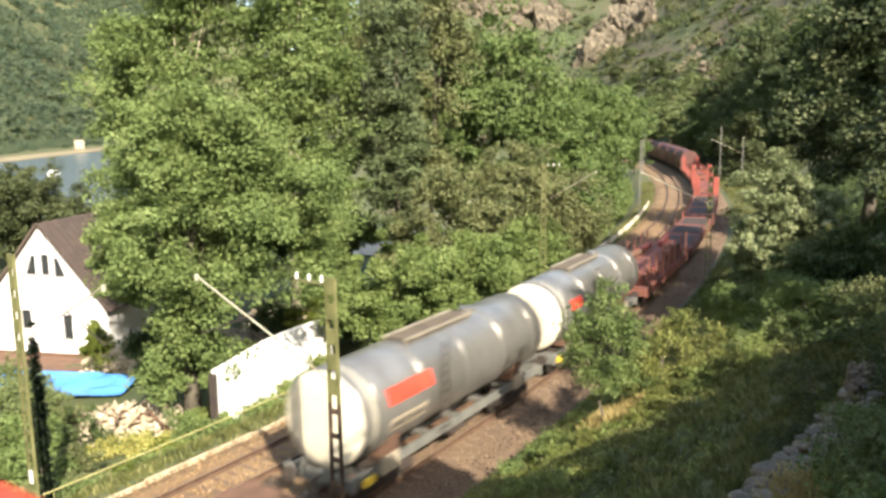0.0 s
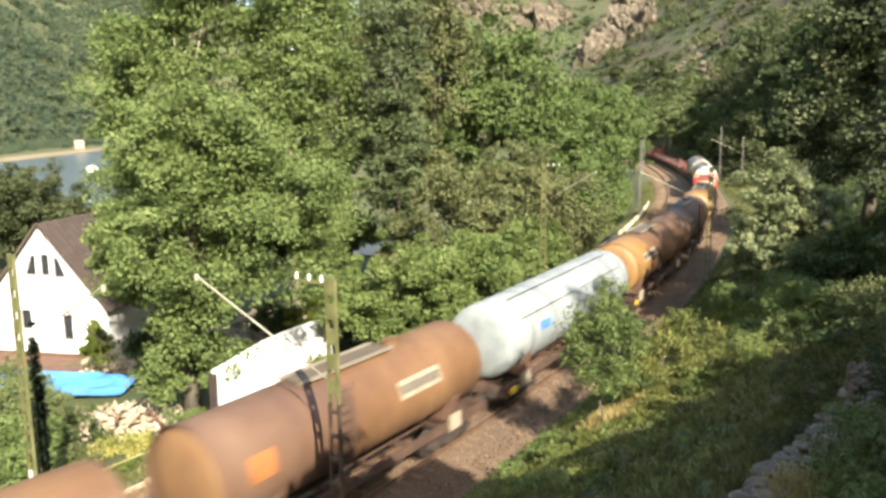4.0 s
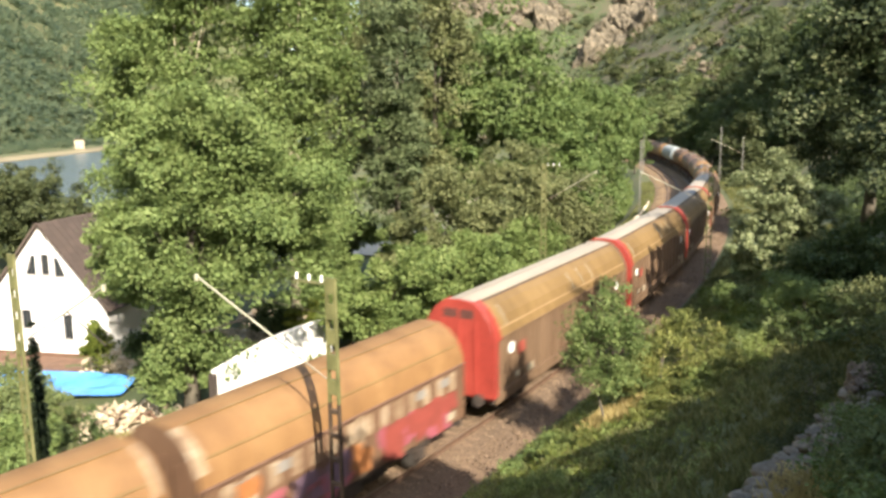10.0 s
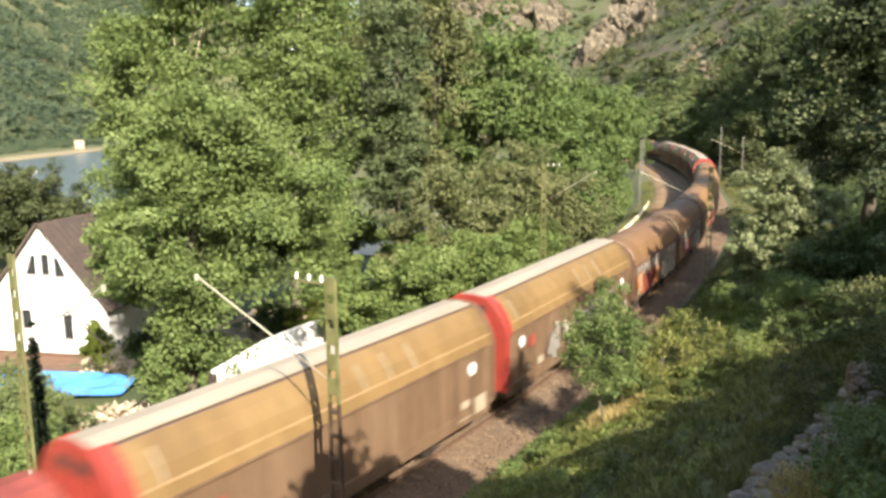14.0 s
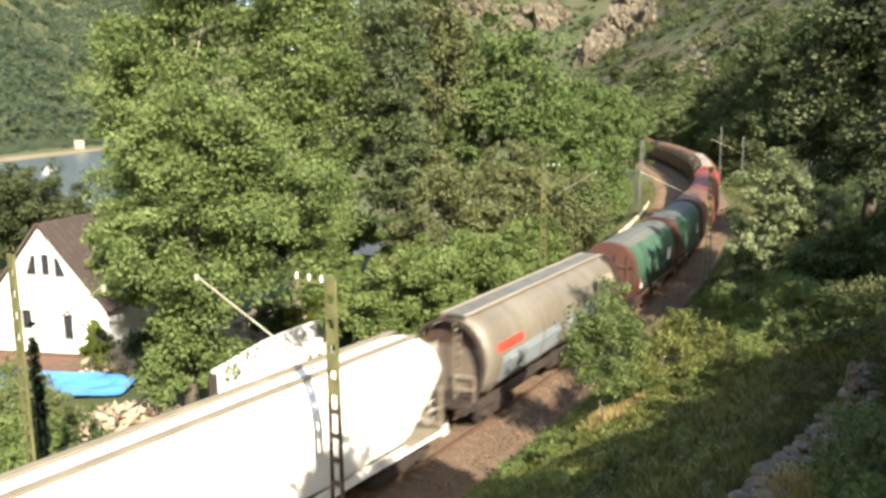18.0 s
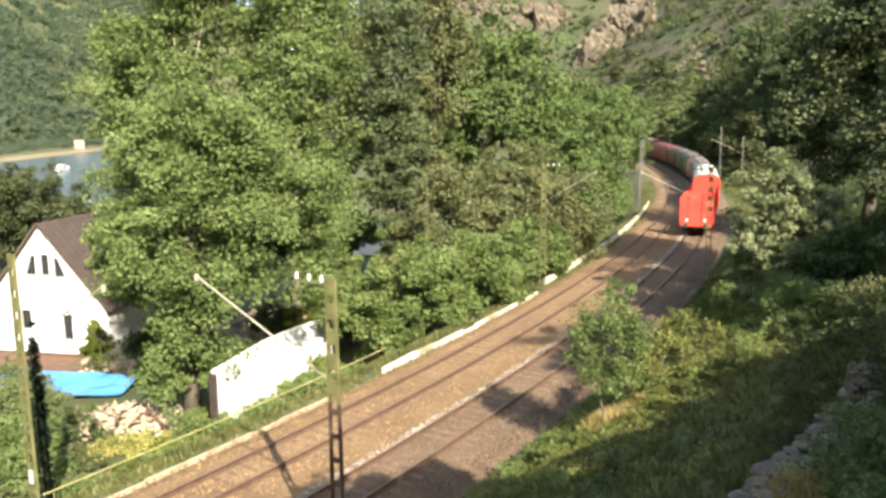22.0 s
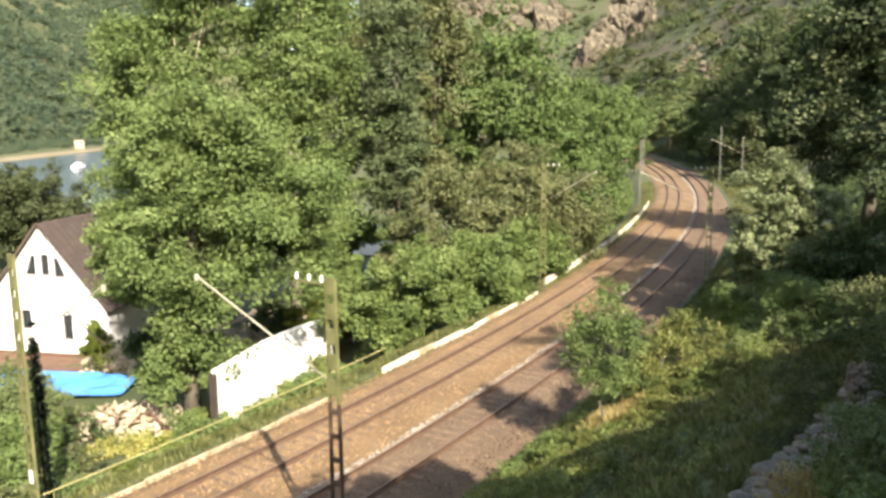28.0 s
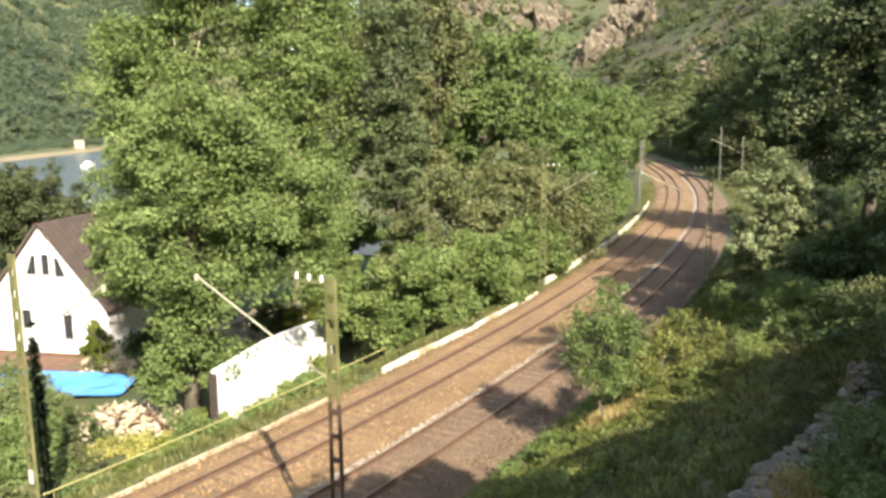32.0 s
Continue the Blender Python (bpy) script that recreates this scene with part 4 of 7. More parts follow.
for nm, lb, n, m, c1 in (("slope_weeds", "low leafy weeds in the grass of the slope", 1300, LEAF_PALE, 12.8), ("slope_herbs", "yellowish herbs in the grass of the slope", 700, LEAF_YELLOW, 11.0)):
    us, uc = R.uniform(-24, 8, n), 5.1 + (c1 - 5.1) * R.uniform(0, 1, n) ** 1.2
    ux, uy, _ = on_line(us, uc)
    scatter(nm, lb, "weeds", ux, uy, 0.10 + 0.32 * R.uniform(0, 1, n) ** 2, 42, 0.085, m, 67)
for k, (x, y, h, w) in enumerate(((-12.9, 40.6, 1.0, 1.0), (-10.6, 42.0, 0.9, 0.9), (-9.3, 43.4, 1.7, 1.1), (-8.3, 44.9, 1.5, 0.8), (-7.5, 46.4, 2.3, 0.9))):
    tree("wall_bush", "leafy green bush growing before the white garden wall", rooted(x, y), [((0, 0, h * 0.45), (w, 0.7, h * 0.5)), ((0.3, 0.1, h * 0.75), (w * 0.55, 0.5, h * 0.28))], 46, 0.32, 70, 0.15, LEAF_MAPLE if k % 2 else LEAF_PALE, 0.04, 6, 70 + k, category="shrub", group="bushes before the wall")
us, uc = R.uniform(22, 120, 260), R.uniform(-9.9, -7.6, 260)
ux, uy, _ = on_line(us, uc)
scatter("bank_brambles", "low green brambles on the bank beside the curve", "shrubs", ux, uy, R.uniform(0.3, 0.75, 260), 90, 0.2, IVY, 66)


def tufts(name, label, xs, ys, height, material, seed, lean=0.35, width=0.012):
    """Grass blades: narrow bent triangles in tufts."""
    rng = np.random.default_rng(seed)
    n = len(xs)
    z = ground_z(xs, ys)
    h = height * rng.uniform(0.5, 1.4, n)
    a = rng.uniform(0, 6.283, n)
    d = np.stack([np.cos(a), np.sin(a), np.zeros(n)], 1)
    p = np.stack([xs, ys, z - 0.03], 1)
    w = np.stack([-d[:, 1], d[:, 0], np.zeros(n)], 1) * (width * (0.6 + h / height))[:, None]
    tip = p + d * (h * lean * rng.uniform(0.2, 1.5, n))[:, None] + np.array([0, 0, 1.0]) * h[:, None]
    mid = p + (tip - p) * 0.55 - d * (h * 0.08)[:, None]
    v = np.stack([p - w, p + w, mid + w * 0.8, tip, mid - w * 0.8], 1).reshape(-1, 3)
    f = np.arange(5 * n).reshape(n, 5)
    return tagged(new(name, arrays(name, v, f, material)), label, "grass", kind="stuff")


def band(n, s0, s1, c0, c1, rng, group=0):
    s, c = rng.uniform(s0, s1, n), rng.uniform(c0, c1, n)
    if group:
        s, c = np.repeat(s, group) + rng.normal(0, 0.09, n * group), np.repeat(c, group) + rng.normal(0, 0.09, n * group)
    return on_line(s, c)[:2]


gx, gy = band(15000, -32, 30, 5.0, 13.9, R, 6)
tufts("slope_grass", "rough uncut grass on the shaded slope", gx, gy, 0.22, BLADE, 54, 0.7, width=0.016)
gx, gy = band(3000, -22.5, 2, 13.7, 17.5, R, 6)
tufts("upper_slope_grass", "rough grass at the top of the shaded slope", gx, gy, 0.25, BLADE, 64, 0.7, width=0.012)
gx, gy = band(6200, -34, -14, 15.6, 18.6, R, 7)
tufts("foreground_grass", "long shaded grass above the stone wall", gx, gy, 0.13, BLADE, 59, 0.9, width=0.006)
gx, gy = band(330, -28.6, -25.0, 15.1, 16.6, R, 9)
tufts("dry_stalks", "dry yellow grass stalks at the stone wall", gx, gy, 0.24, STRAW, 60, width=0.006)
gx, gy = band(460, -14.5, -12.7, 7.2, 8.9, R, 9)
tufts("dry_grass", "pale dry grass beside the bush", gx, gy, 0.42, STRAW, 55, width=0.018)
gx, gy = band(4200, -32, 100, -6.4, -4.2, R, 6)
tufts("verge_grass", "green weeds along the edge of the ballast", gx, gy, 0.15, BLADE, 56, width=0.02)
gx, gy = band(3600, 10, 140, 5.2, 12, R, 6)
tufts("trackside_grass", "sunlit grass strip beside the inner track", gx, gy, 0.3, BLADE, 57, width=0.03)
gx, gy = band(4500, -32, 12, -14, -5.4, R, 6)
tufts("bank_grass", "grass and weeds on the bank below the track", gx, gy, 0.27, BLADE, 58, width=0.025)


# ---- masts of the overhead line ----
def mast(s, c, top, reach, insulators=True, grey=False, rusty=0.0):
    """A lattice mast: two channel legs with battens, a tube bracket that reaches over the track, a crossarm with
    insulators.
    reach: metres towards the track, negative to the right of the line. rusty: lower share of the height painted dark
    for shade."""
    z0 = gz(*on_line(s, c)[:2]) - 0.1
    ob = thing("catenary_mast", "olive-painted lattice steel mast of the overhead line", "mast", "masts of the overhead line", at(s, c, z0))
    h = top - z0
    paint, slim = (MAST_GREY, 0.42) if grey else (MAST, 1.0)
    for dy in (-1, 1):
        for name, lo, hi, m in (("mast_leg", rusty, 1.0, paint), ("leg_foot", 0.0, rusty, MAST_SHADE)):
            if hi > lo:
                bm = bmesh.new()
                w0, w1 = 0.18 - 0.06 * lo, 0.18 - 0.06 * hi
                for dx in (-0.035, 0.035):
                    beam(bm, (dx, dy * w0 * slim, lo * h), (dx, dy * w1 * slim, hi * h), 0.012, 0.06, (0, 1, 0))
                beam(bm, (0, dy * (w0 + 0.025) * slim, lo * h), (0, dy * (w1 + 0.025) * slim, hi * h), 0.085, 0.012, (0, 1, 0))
                part(name, bm, m, ob, "" if m is paint else "lower leg with shade put into its dark brown colour")
    n = int(h / 0.62)
    for k in range(n):
        z = 0.5 + k * (h - 0.7) / (n - 1)
        w = (0.18 - 0.06 * z / h) * slim
        tall = (0.05 if z < 0.6 * h else 0.19) if not grey else 0.08
        bm = bmesh.new()
        box(bm, -0.045, 0.045, -w, w, z - tall, z + tall)
        part("batten", bm, MAST_SHADE if z < rusty * h else paint, ob)
    bm = bmesh.new()
    box(bm, -0.27, 0.27, -0.32, 0.32, -0.3, 0.14)
    part("footing", bevelled(bm, 0.03), STEEL_RUST, ob, "stained concrete footing")
    if reach:
        e = math.copysign(1, reach)
        bm = bmesh.new()
        a, b = Vector((0, e * abs(reach) * 0.4, h - 1.75)), Vector((0, reach, h - 0.45))
        bar(bm, a, b, 0.03, 8)
        bar(bm, b + Vector((0, 0, 0.05)), b - Vector((0, 0, 0.12)), 0.06, 8)
        tube = part("bracket_tube", bm, TUBE, ob, "pale bracket tube")
        bm = bmesh.new()
        bar(bm, (0, e * 0.12, h - 2.55), a, 0.018, 8)
        for k in range(5):
            p = Vector((0, e * 0.12, h - 2.55)).lerp(a, 0.3 + 0.12 * k)
            bar(bm, p - Vector((0, e * 0.02, 0.01)), p + Vector((0, e * 0.02, 0.01)), 0.04, 8)
        part("insulator", bm, GRATING, ob, "ribbed dusty insulator")
        bm = bmesh.new()
        bar(bm, (0, e * 0.12, h - 0.9), (0, reach * 0.86, h - 0.72), 0.007, 5)
        part("stay_wire", bm, STEEL_DARK, ob)
        bm = bmesh.new()
        bar(bm, Vector((0, reach * 0.55, h - 1.25)), (0, reach * 0.98, h - 2.0), 0.02, 6)
        part("steady_arm", bm, STEEL_DARK, ob)
    if insulators:
        e = math.copysign(1, reach or 1)
        bm = bmesh.new()
        box(bm, -0.03, 0.03, min(e * 1.15, -e * 0.15), max(e * 1.15, -e * 0.15), h - 0.20, h - 0.14)
        part("crossarm", bm, paint, ob)
        for k in range(3):
            bm = bmesh.new()
            y = e * (0.28 + 0.40 * k)
            bar(bm, (0, y, h - 0.14), (0, y, h + 0.02), 0.03, 8, 0.024)
            bar(bm, (0, y, h - 0.10), (0, y, h - 0.07), 0.043, 8)
            bar(bm, (0, y, h - 0.03), (0, y, h), 0.038, 8)
            part("insulator", bm, PORCELAIN, ob, "white porcelain insulator")
    return ob


# The near mast's lower part has its shade painted on.
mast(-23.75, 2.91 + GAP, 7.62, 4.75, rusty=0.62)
m = mast(-25.9, -7.07 + GAP, 7.62, -4.3, insulators=False)
bm = bmesh.new()
box(bm, -0.075, -0.055, -0.10, 0.06, 1.45, 1.85)
part("number_plate", bm, PORCELAIN, m, "small white plate on the mast")
mast(12.5, -7.07 + GAP, 7.92, -3.6)
mast(18.2, 3.0 + GAP, 7.52, 4.75)
mast(51.5, -6.87 + GAP, 8.1, 0, insulators=False, grey=True)
mast(118, -7.0 + GAP, 8.3, 0, grey=True)
mast(98, 4.0 + GAP, 8.6, 0, insulators=False, grey=True)
mast(92, 6.6 + GAP, 7.2, 4.6, insulators=False, grey=True)

# ---- coping along the left edge, and the cable rail ----
edge = thing("edge_coping", "low pale concrete coping along the ballast edge", "coping", at=at(0, -4.8, -0.5))
inv = edge.matrix_basis.inverted()
for s0, s1, c, top, mt in ((-32, -13, -4.55, -0.33, CONCRETE_TAN), (-8.9, 9.6, -4.75, -0.27, CONCRETE), (13.0, 66.5, -5.2, -0.12, CONCRETE)):
    n = int((s1 - s0) / 1.5)
    for k in range(n):
        a = s0 + (s1 - s0) * k / n
        b = a + (s1 - s0) / n - 0.02
        cc0 = c + (0.25 * (k / n) if s0 > -10 else 0) + 0.035 * math.sin(7.3 * k + s0)
        sink = (0.045 if s0 < 12 else 0.02) * math.sin(4.1 * k) * math.sin(1.7 * k + s0) - (0.10 if k % 9 == 5 and s0 < 12 else 0.0)
        rows = []
        for s in (a, b):
            x0, y0, _ = on_line(s, cc0 - 0.045)
            x1, y1, _ = on_line(s, cc0 + 0.045)
            rows.append([(x0, y0, -0.95), (x1, y1, -0.95), (x1, y1, top + sink), (x0, y0, top + 0.02 + sink)])
        bm = bmesh.new()
        loft(bm, [[Vector(p) for p in r] for r in rows], smooth=False)
        ob = part("coping_stone", bm, CONCRETE_TAN if k % 5 == 2 else mt, edge)
        ob.matrix_parent_inverse = inv
rail = thing("trackside_fence", "low fence of thin posts and a pale rail", "fence", at=at(-20, -6.6, -0.6))
inv = rail.matrix_basis.inverted()
for k in range(13):
    s = -33 + 2.0 * k
    x, y, _ = on_line(s, -5.6 - 0.02 * k)
    x2, y2, _ = on_line(s + 2.0, -5.6 - 0.02 * (k + 1))
    z = gz(x, y)
    bm = bmesh.new()
    box(bm, x - 0.025, x + 0.025, y - 0.025, y + 0.025, z - 0.1, 0.07)
    part("post", bevelled(bm, 0.006), MAST, rail).matrix_parent_inverse = inv
    bm = bmesh.new()
    bar(bm, (x, y, 0.04), (x2, y2, 0.04), 0.026)
    part("rail", bm, FENCE_YELLOW, rail).matrix_parent_inverse = inv


# ---- buildings ----
def house():
    """A gabled house; local x runs along the gable to the right, y along the ridge."""
    m = pose(-27.47, 55.0, -5.1, 0, 0, -12)
    ob = thing("house", "white rendered house with a steep gable and brown roof", "house", at=m)
    W, E, A, D, T = 4.6, 3.75, 9.25, 9.5, 0.35
    holes = [(-2.05, -1.25, 1.9, 3.25), (1.2, 1.95, 1.25, 3.0), (-1.40, -0.55, 5.75, 7.1), (-0.15, 0.50, 5.75, 7.2), (0.85, 1.70, 5.65, 7.0)]
    zs = sorted({0.0, E, A} | {h[2] for h in holes} | {h[3] for h in holes})
    xs = sorted({-W, W, 0.0} | {h[0] for h in holes} | {h[1] for h in holes} | {e * W * (A - z) / (A - E) for z in zs if z >= E for e in (-1, 1)})
    bm = bmesh.new()
    corner = {}

    def top(x):
        return A - (A - E) * abs(x) / W

    def spot(x, z):
        k = (round(x, 4), round(z, 4))
        if k not in corner:
            corner[k] = bm.verts.new((x, 0, z))
        return corner[k]

    for x0, x1 in zip(xs, xs[1:]):
        if x1 - x0 < 1e-4:
            continue
        for z0, z1 in zip(zs, zs[1:]):
            if any(h[0] <= x0 + 1e-4 and x1 <= h[1] + 1e-4 and h[2] <= z0 + 1e-4 and z1 <= h[3] + 1e-4 for h in holes):
                continue
            q = [(x0, z0), (x1, z0), (x1, z1), (x0, z1)]
            q = [p for p in q if p[1] <= top(p[0]) + 1e-4]
            if len(q) < 3:
                q = [(x0, z0), (x1, z0), (x1, min(z1, top(x1))), (x0, min(z1, top(x0)))]
                q = [p for k, p in enumerate(q) if p[1] >= z0 - 1e-4 and (k < 2 or p[1] > z0 + 1e-3)]
                if len(q) < 3 or z0 > min(top(x0), top(x1)) + 1e-3:
                    continue
            bm.faces.new([spot(*p) for p in q])
    r = bmesh.ops.extrude_face_region(bm, geom=bm.faces[:])
    bmesh.ops.translate(bm, verts=[v for v in r["geom"] if isinstance(v, bmesh.types.BMVert)], vec=(0, T, 0))
    bmesh.ops.recalc_face_normals(bm, faces=bm.faces[:])
    part("gable_wall", bm, RENDER_WHITE, ob)
    for x0, x1 in ((-W, -W + T), (W - T, W)):
        bm = bmesh.new()
        box(bm, x0, x1, T + 0.002, D, 0, E)
        part("side_wall", bm, RENDER_WHITE, ob)
    bm = bmesh.new()
    box(bm, -W, W, D, D + T, 0, E)
    part("rear_wall", bm, RENDER_WHITE, ob)
    for e in (-1, 1):
        bm = bmesh.new()
        up = Vector((e * W, 0, E - A)).normalized()
        nrm = Vector((e * (A - E), 0, W)).normalized()
        a, b = Vector((0, -0.28, A + 0.02)), Vector((0, D + 0.5, A + 0.02))
        ln = math.hypot(W, A - E) + 0.55
        loft(bm, [[a, a + up * ln, a + up * ln + nrm * 0.12, a + nrm * 0.12], [b, b + up * ln, b + up * ln + nrm * 0.12, b + nrm * 0.12]], smooth=False)
        r = part("roof", bm, ROOF_TILE, ob)
        shape = bmesh.new()
        box(shape, -0.16, 0.16, 0, 0.34, 0.0, 0.025)
        tile = bpy.data.meshes.new("roof_tile")
        shape.to_mesh(tile)
        shape.free()
        tile.materials.append(ROOF_TILE)
        rows, cols = int(ln / 0.45), int((D + 0.7) / 0.66)
        for i in range(rows):
            for j in range(min(cols, 12)):
                if e < 0 and j > 1:
                    continue
                p = a + up * (0.08 + (i + 1) * 0.44) + nrm * 0.125 + Vector((0, 0.34 + j * 0.66, 0))
                frame_m = Matrix((Vector((0, 1, 0)), -up, nrm)).transposed().to_4x4()
                o = new("roof_tile", tile)
                o.parent = r
                o.matrix_basis = Matrix.Translation(p) @ frame_m @ Matrix.Diagonal((1.9, 1.25, 1, 1)) @ pose(0, 0, 0, 3, 0, 0)
    bm = bmesh.new()
    for e in (-1, 1):
        beam(bm, (0, -0.14, A + 0.03), (e * (W + 0.3), -0.14, E - 0.28), 0.05, 0.20)
    part("verge_board", bm, STEEL_DARK, ob, "dark verge board")
    for x0, x1, z0, z1, lean in ((-1.40, -0.55, 5.75, 7.1, 1), (0.85, 1.70, 5.65, 7.0, -1)):
        bm = bmesh.new()
        a, b = (x0, x0 + 0.5) if lean > 0 else (x1, x1 - 0.5)
        loft(bm, [[Vector((a, y, z0 + 0.1)), Vector((a, y, z1)), Vector((b, y, z1))] for y in (0.004, 0.15)], smooth=False)
        part("slanted_reveal", bm, RENDER_WHITE, ob, "white slanted side of a gable window")
    for k, (x0, x1, z0, z1) in enumerate(holes):
        win = part("window", bevelled_box(x0 + 0.05, x1 - 0.05, 0.16, 0.17, z0 + 0.05, z1 - 0.05), GLASS, ob, "dark window")
        bm = bmesh.new()
        for q in ((x0, x0 + 0.045, z0, z1), (x1 - 0.045, x1, z0, z1), (x0, x1, z0, z0 + 0.045), (x0, x1, z1 - 0.045, z1)):
            box(bm, q[0], q[1], 0.10, 0.155, q[2], q[3])
        box(bm, (x0 + x1) / 2 - 0.012, (x0 + x1) / 2 + 0.012, 0.105, 0.15, z0, z1)
        part("frame", bm, STEEL_DARK, win)
        bm = bmesh.new()
        box(bm, x0 - 0.08, x1 + 0.08, -0.07, 0.10, z0 - 0.07, z0 - 0.002)
        part("sill", bm, CONCRETE_GREY, win)
    bm = bmesh.new()
    box(bm, -W - 0.02, W + 0.02, -0.03, -0.003, 0, 0.25)
    part("plinth", bm, STEEL_RUST, ob, "rusty brown base course")
    bm = bmesh.new()
    bar(bm, (W - 0.1, -0.06, 0.1), (W - 0.1, -0.06, E - 0.1), 0.045, 8)
    part("downpipe", bm, ZINC, ob)
    return ob


def bevelled_box(x0, x1, y0, y1, z0, z1, w=0.0):
    bm = bmesh.new()
    box(bm, x0, x1, y0, y1, z0, z1)
    return bevelled(bm, w) if w else bm


house()

# terrace before the house, tarpaulin, rubble heap
t = thing("earth_terrace", "bare brown earth bank below the house", "earth bank", at=pose(-27, 51, -5.4, 0, 0, -28))
bm = bmesh.new()
box(bm, -7, 5.5, -1.6, 3.8, -0.6, 0.35)
bmesh.ops.subdivide_edges(bm, edges=bm.edges[:], cuts=7, use_grid_fill=True)
for v in bm.verts:
    v.co += Vector((noise.noise(v.co * 0.7), noise.noise(v.co * 0.7 + Vector((5, 0, 0))), 0.5 * noise.noise(v.co * 0.9 + Vector((0, 7, 0))))) * 0.3
part("bank", bm, STEEL_RUST, t)

t = thing("blue_tarpaulin", "bright blue tarpaulin sagging over a frame", "tarpaulin", at=pose(-23.2, 46.9, -4.75, 0, 0, -12))
bm = bmesh.new()
bmesh.ops.create_grid(bm, x_segments=34, y_segments=14, size=0.5)
for v in bm.verts:
    x, y = v.co.x, v.co.y
    v.co = Vector((x * 9.6, y * (2.5 - 1.3 * max(0, 2 * x - 0.3) + 0.3 * math.sin(5 * x)), 0.45 + 0.5 * y + 0.10 * noise.noise(Vector((x * 9, y * 4, 0))) + 0.15 * x - 0.25 * math.cos(3.1 * x) * (1 - 2 * abs(y))))
bmesh.ops.solidify(bm, geom=bm.faces[:], thickness=0.02)
part("sheet", bm, TARP, t)
for x, y in ((-3.8, -1.0), (0, -1.1), (2.6, -0.7), (-3.8, 1.0), (0, 1.1), (2.6, 0.7)):
    bm = bmesh.new()
    bar(bm, (x, y, -0.6), (x, y, 0.3 + 0.2 * y), 0.04)
    part("post", bm, STEEL_RUST, t)


def boulder(seed, r, rough=0.35, sub=2):
    bm = bmesh.new()
    bmesh.ops.create_icosphere(bm, subdivisions=sub, radius=1)
    o = Vector((seed * 3.7, seed * 1.3, 0))
    for v in bm.verts:
        d = v.co.normalized()
        k = 1 + rough * noise.noise(d * 1.6 + o) + rough * 0.5 * noise.noise(d * 4 + o)
        q = Vector((round(d.x * k * 3) / 3 * 0.35 + d.x * k * 0.65, d.y * k, round(d.z * k * 3) / 3 * 0.35 + d.z * k * 0.65))
        v.co = Vector((q.x * r[0], q.y * r[1], q.z * r[2]))
    return bm


def stones_of(name, count, material, r, seed, sub=1):
    out = []
    for k in range(count):
        bm = boulder(seed + k, r, 0.4, sub)
        me = bpy.data.meshes.new(name)
        bm.to_mesh(me)
        bm.free()
        me.materials.append(material)
        out.append(me)
    return out


heap = thing("rubble_heap", "heap of pale sunlit broken stone", "rubble", at=pose(-16.9, 41.2, gz(-16.9, 41.2)))
bm = boulder(5, (2.2, 1.4, 0.45), 0.6, 4)
part("core", bm, RUBBLE, heap)
shapes = stones_of("stone", 8, RUBBLE, (0.30, 0.22, 0.15), 20)
hr = np.random.default_rng(12)
for k in range(300):
    a, q = hr.uniform(0, 6.283), hr.uniform(0, 1) ** 0.5
    o = new("stone", shapes[k % 8])
    o.parent = heap
    sc = 0.28 + 0.85 * hr.uniform(0, 1) ** 2.5
    lift = 0.72 * (1 - q * q) + 0.10 * math.sin(3 * a + 5 * q) + 0.10 * hr.uniform(-0.5, 1)
    o.matrix_basis = Matrix.Translation((3.3 * q * math.cos(a), 2.9 * q * math.sin(a), lift)) @ Euler(hr.uniform(0, 6, 3)).to_matrix().to_4x4() @ Matrix.Diagonal((sc * hr.uniform(0.7, 1.5), sc, sc * hr.uniform(0.6, 1.1), 1))

copy_thing(heap, pose(-10.9, 52.2, gz(-10.9, 52.2), 0, 0, 70))
copy_thing(heap, pose(-13.2, 63.0, gz(-13.2, 63.0) + 0.3, 0, 0, 150))
copy_thing(heap, pose(-15.6, 57.6, gz(-15.6, 57.6), 0, 0, 20))
copy_thing(heap, pose(-21.2, 52.6, gz(-21.2, 52.6) + 0.2, 0, 0, 110))
for k in range(14):
    o = thing("timber_plank", "weathered plank lying on the rubble", "plank", "planks on the rubble", pose(-18.6 + 0.28 * k + 0.5 * math.sin(5 * k), 41.6 - 0.16 * k + 0.6 * math.cos(3 * k), gz(-17, 40.5) + 0.62 + 0.07 * (k % 4), 8, 14 - 3 * k, 25 + 37 * k))
    bm = bmesh.new()
    box(bm, -0.7 - 0.05 * (k % 5), 0.7 + 0.08 * (k % 4), -0.09, 0.09, 0, 0.05)
    part("board", bevelled(bm, 0.01), (CONCRETE_TAN, STEEL_RUST, CONCRETE_TAN)[k % 3], o)

# white garden wall below the bank, with a gently arched top
g = thing("garden_wall", "bright white rendered garden wall with an arched top", "wall", at=at(-5.6, -15.9 + GAP, -4.8, 7))
bm = bmesh.new()
rows = []
for x in np.linspace(-5.6, 5.5, 25):
    z = 3.75 + 0.38 * math.cos(x / 5.6 * math.pi / 2)
    rows.append([Vector((x, -0.15, 0)), Vector((x, -0.15, z)), Vector((x, -0.02, z + 0.06)), Vector((x, 0.15, z)), Vector((x, 0.15, 0))])
loft(bm, rows, smooth=False)
part("wall_body", bm, RENDER_WHITE, g)
bm = bmesh.new()
box(bm, 5.5, 5.78, -0.2, 0.2, 0, 3.9)
part("end_post", bevelled(bm, 0.02), STEEL_DARK, g, "dark end post")
bm = bmesh.new()
box(bm, -5.8, -5.6, -0.2, 0.2, 0, 3.6)
part("end_post", bevelled(bm, 0.02), STEEL_DARK, g, "dark end post")

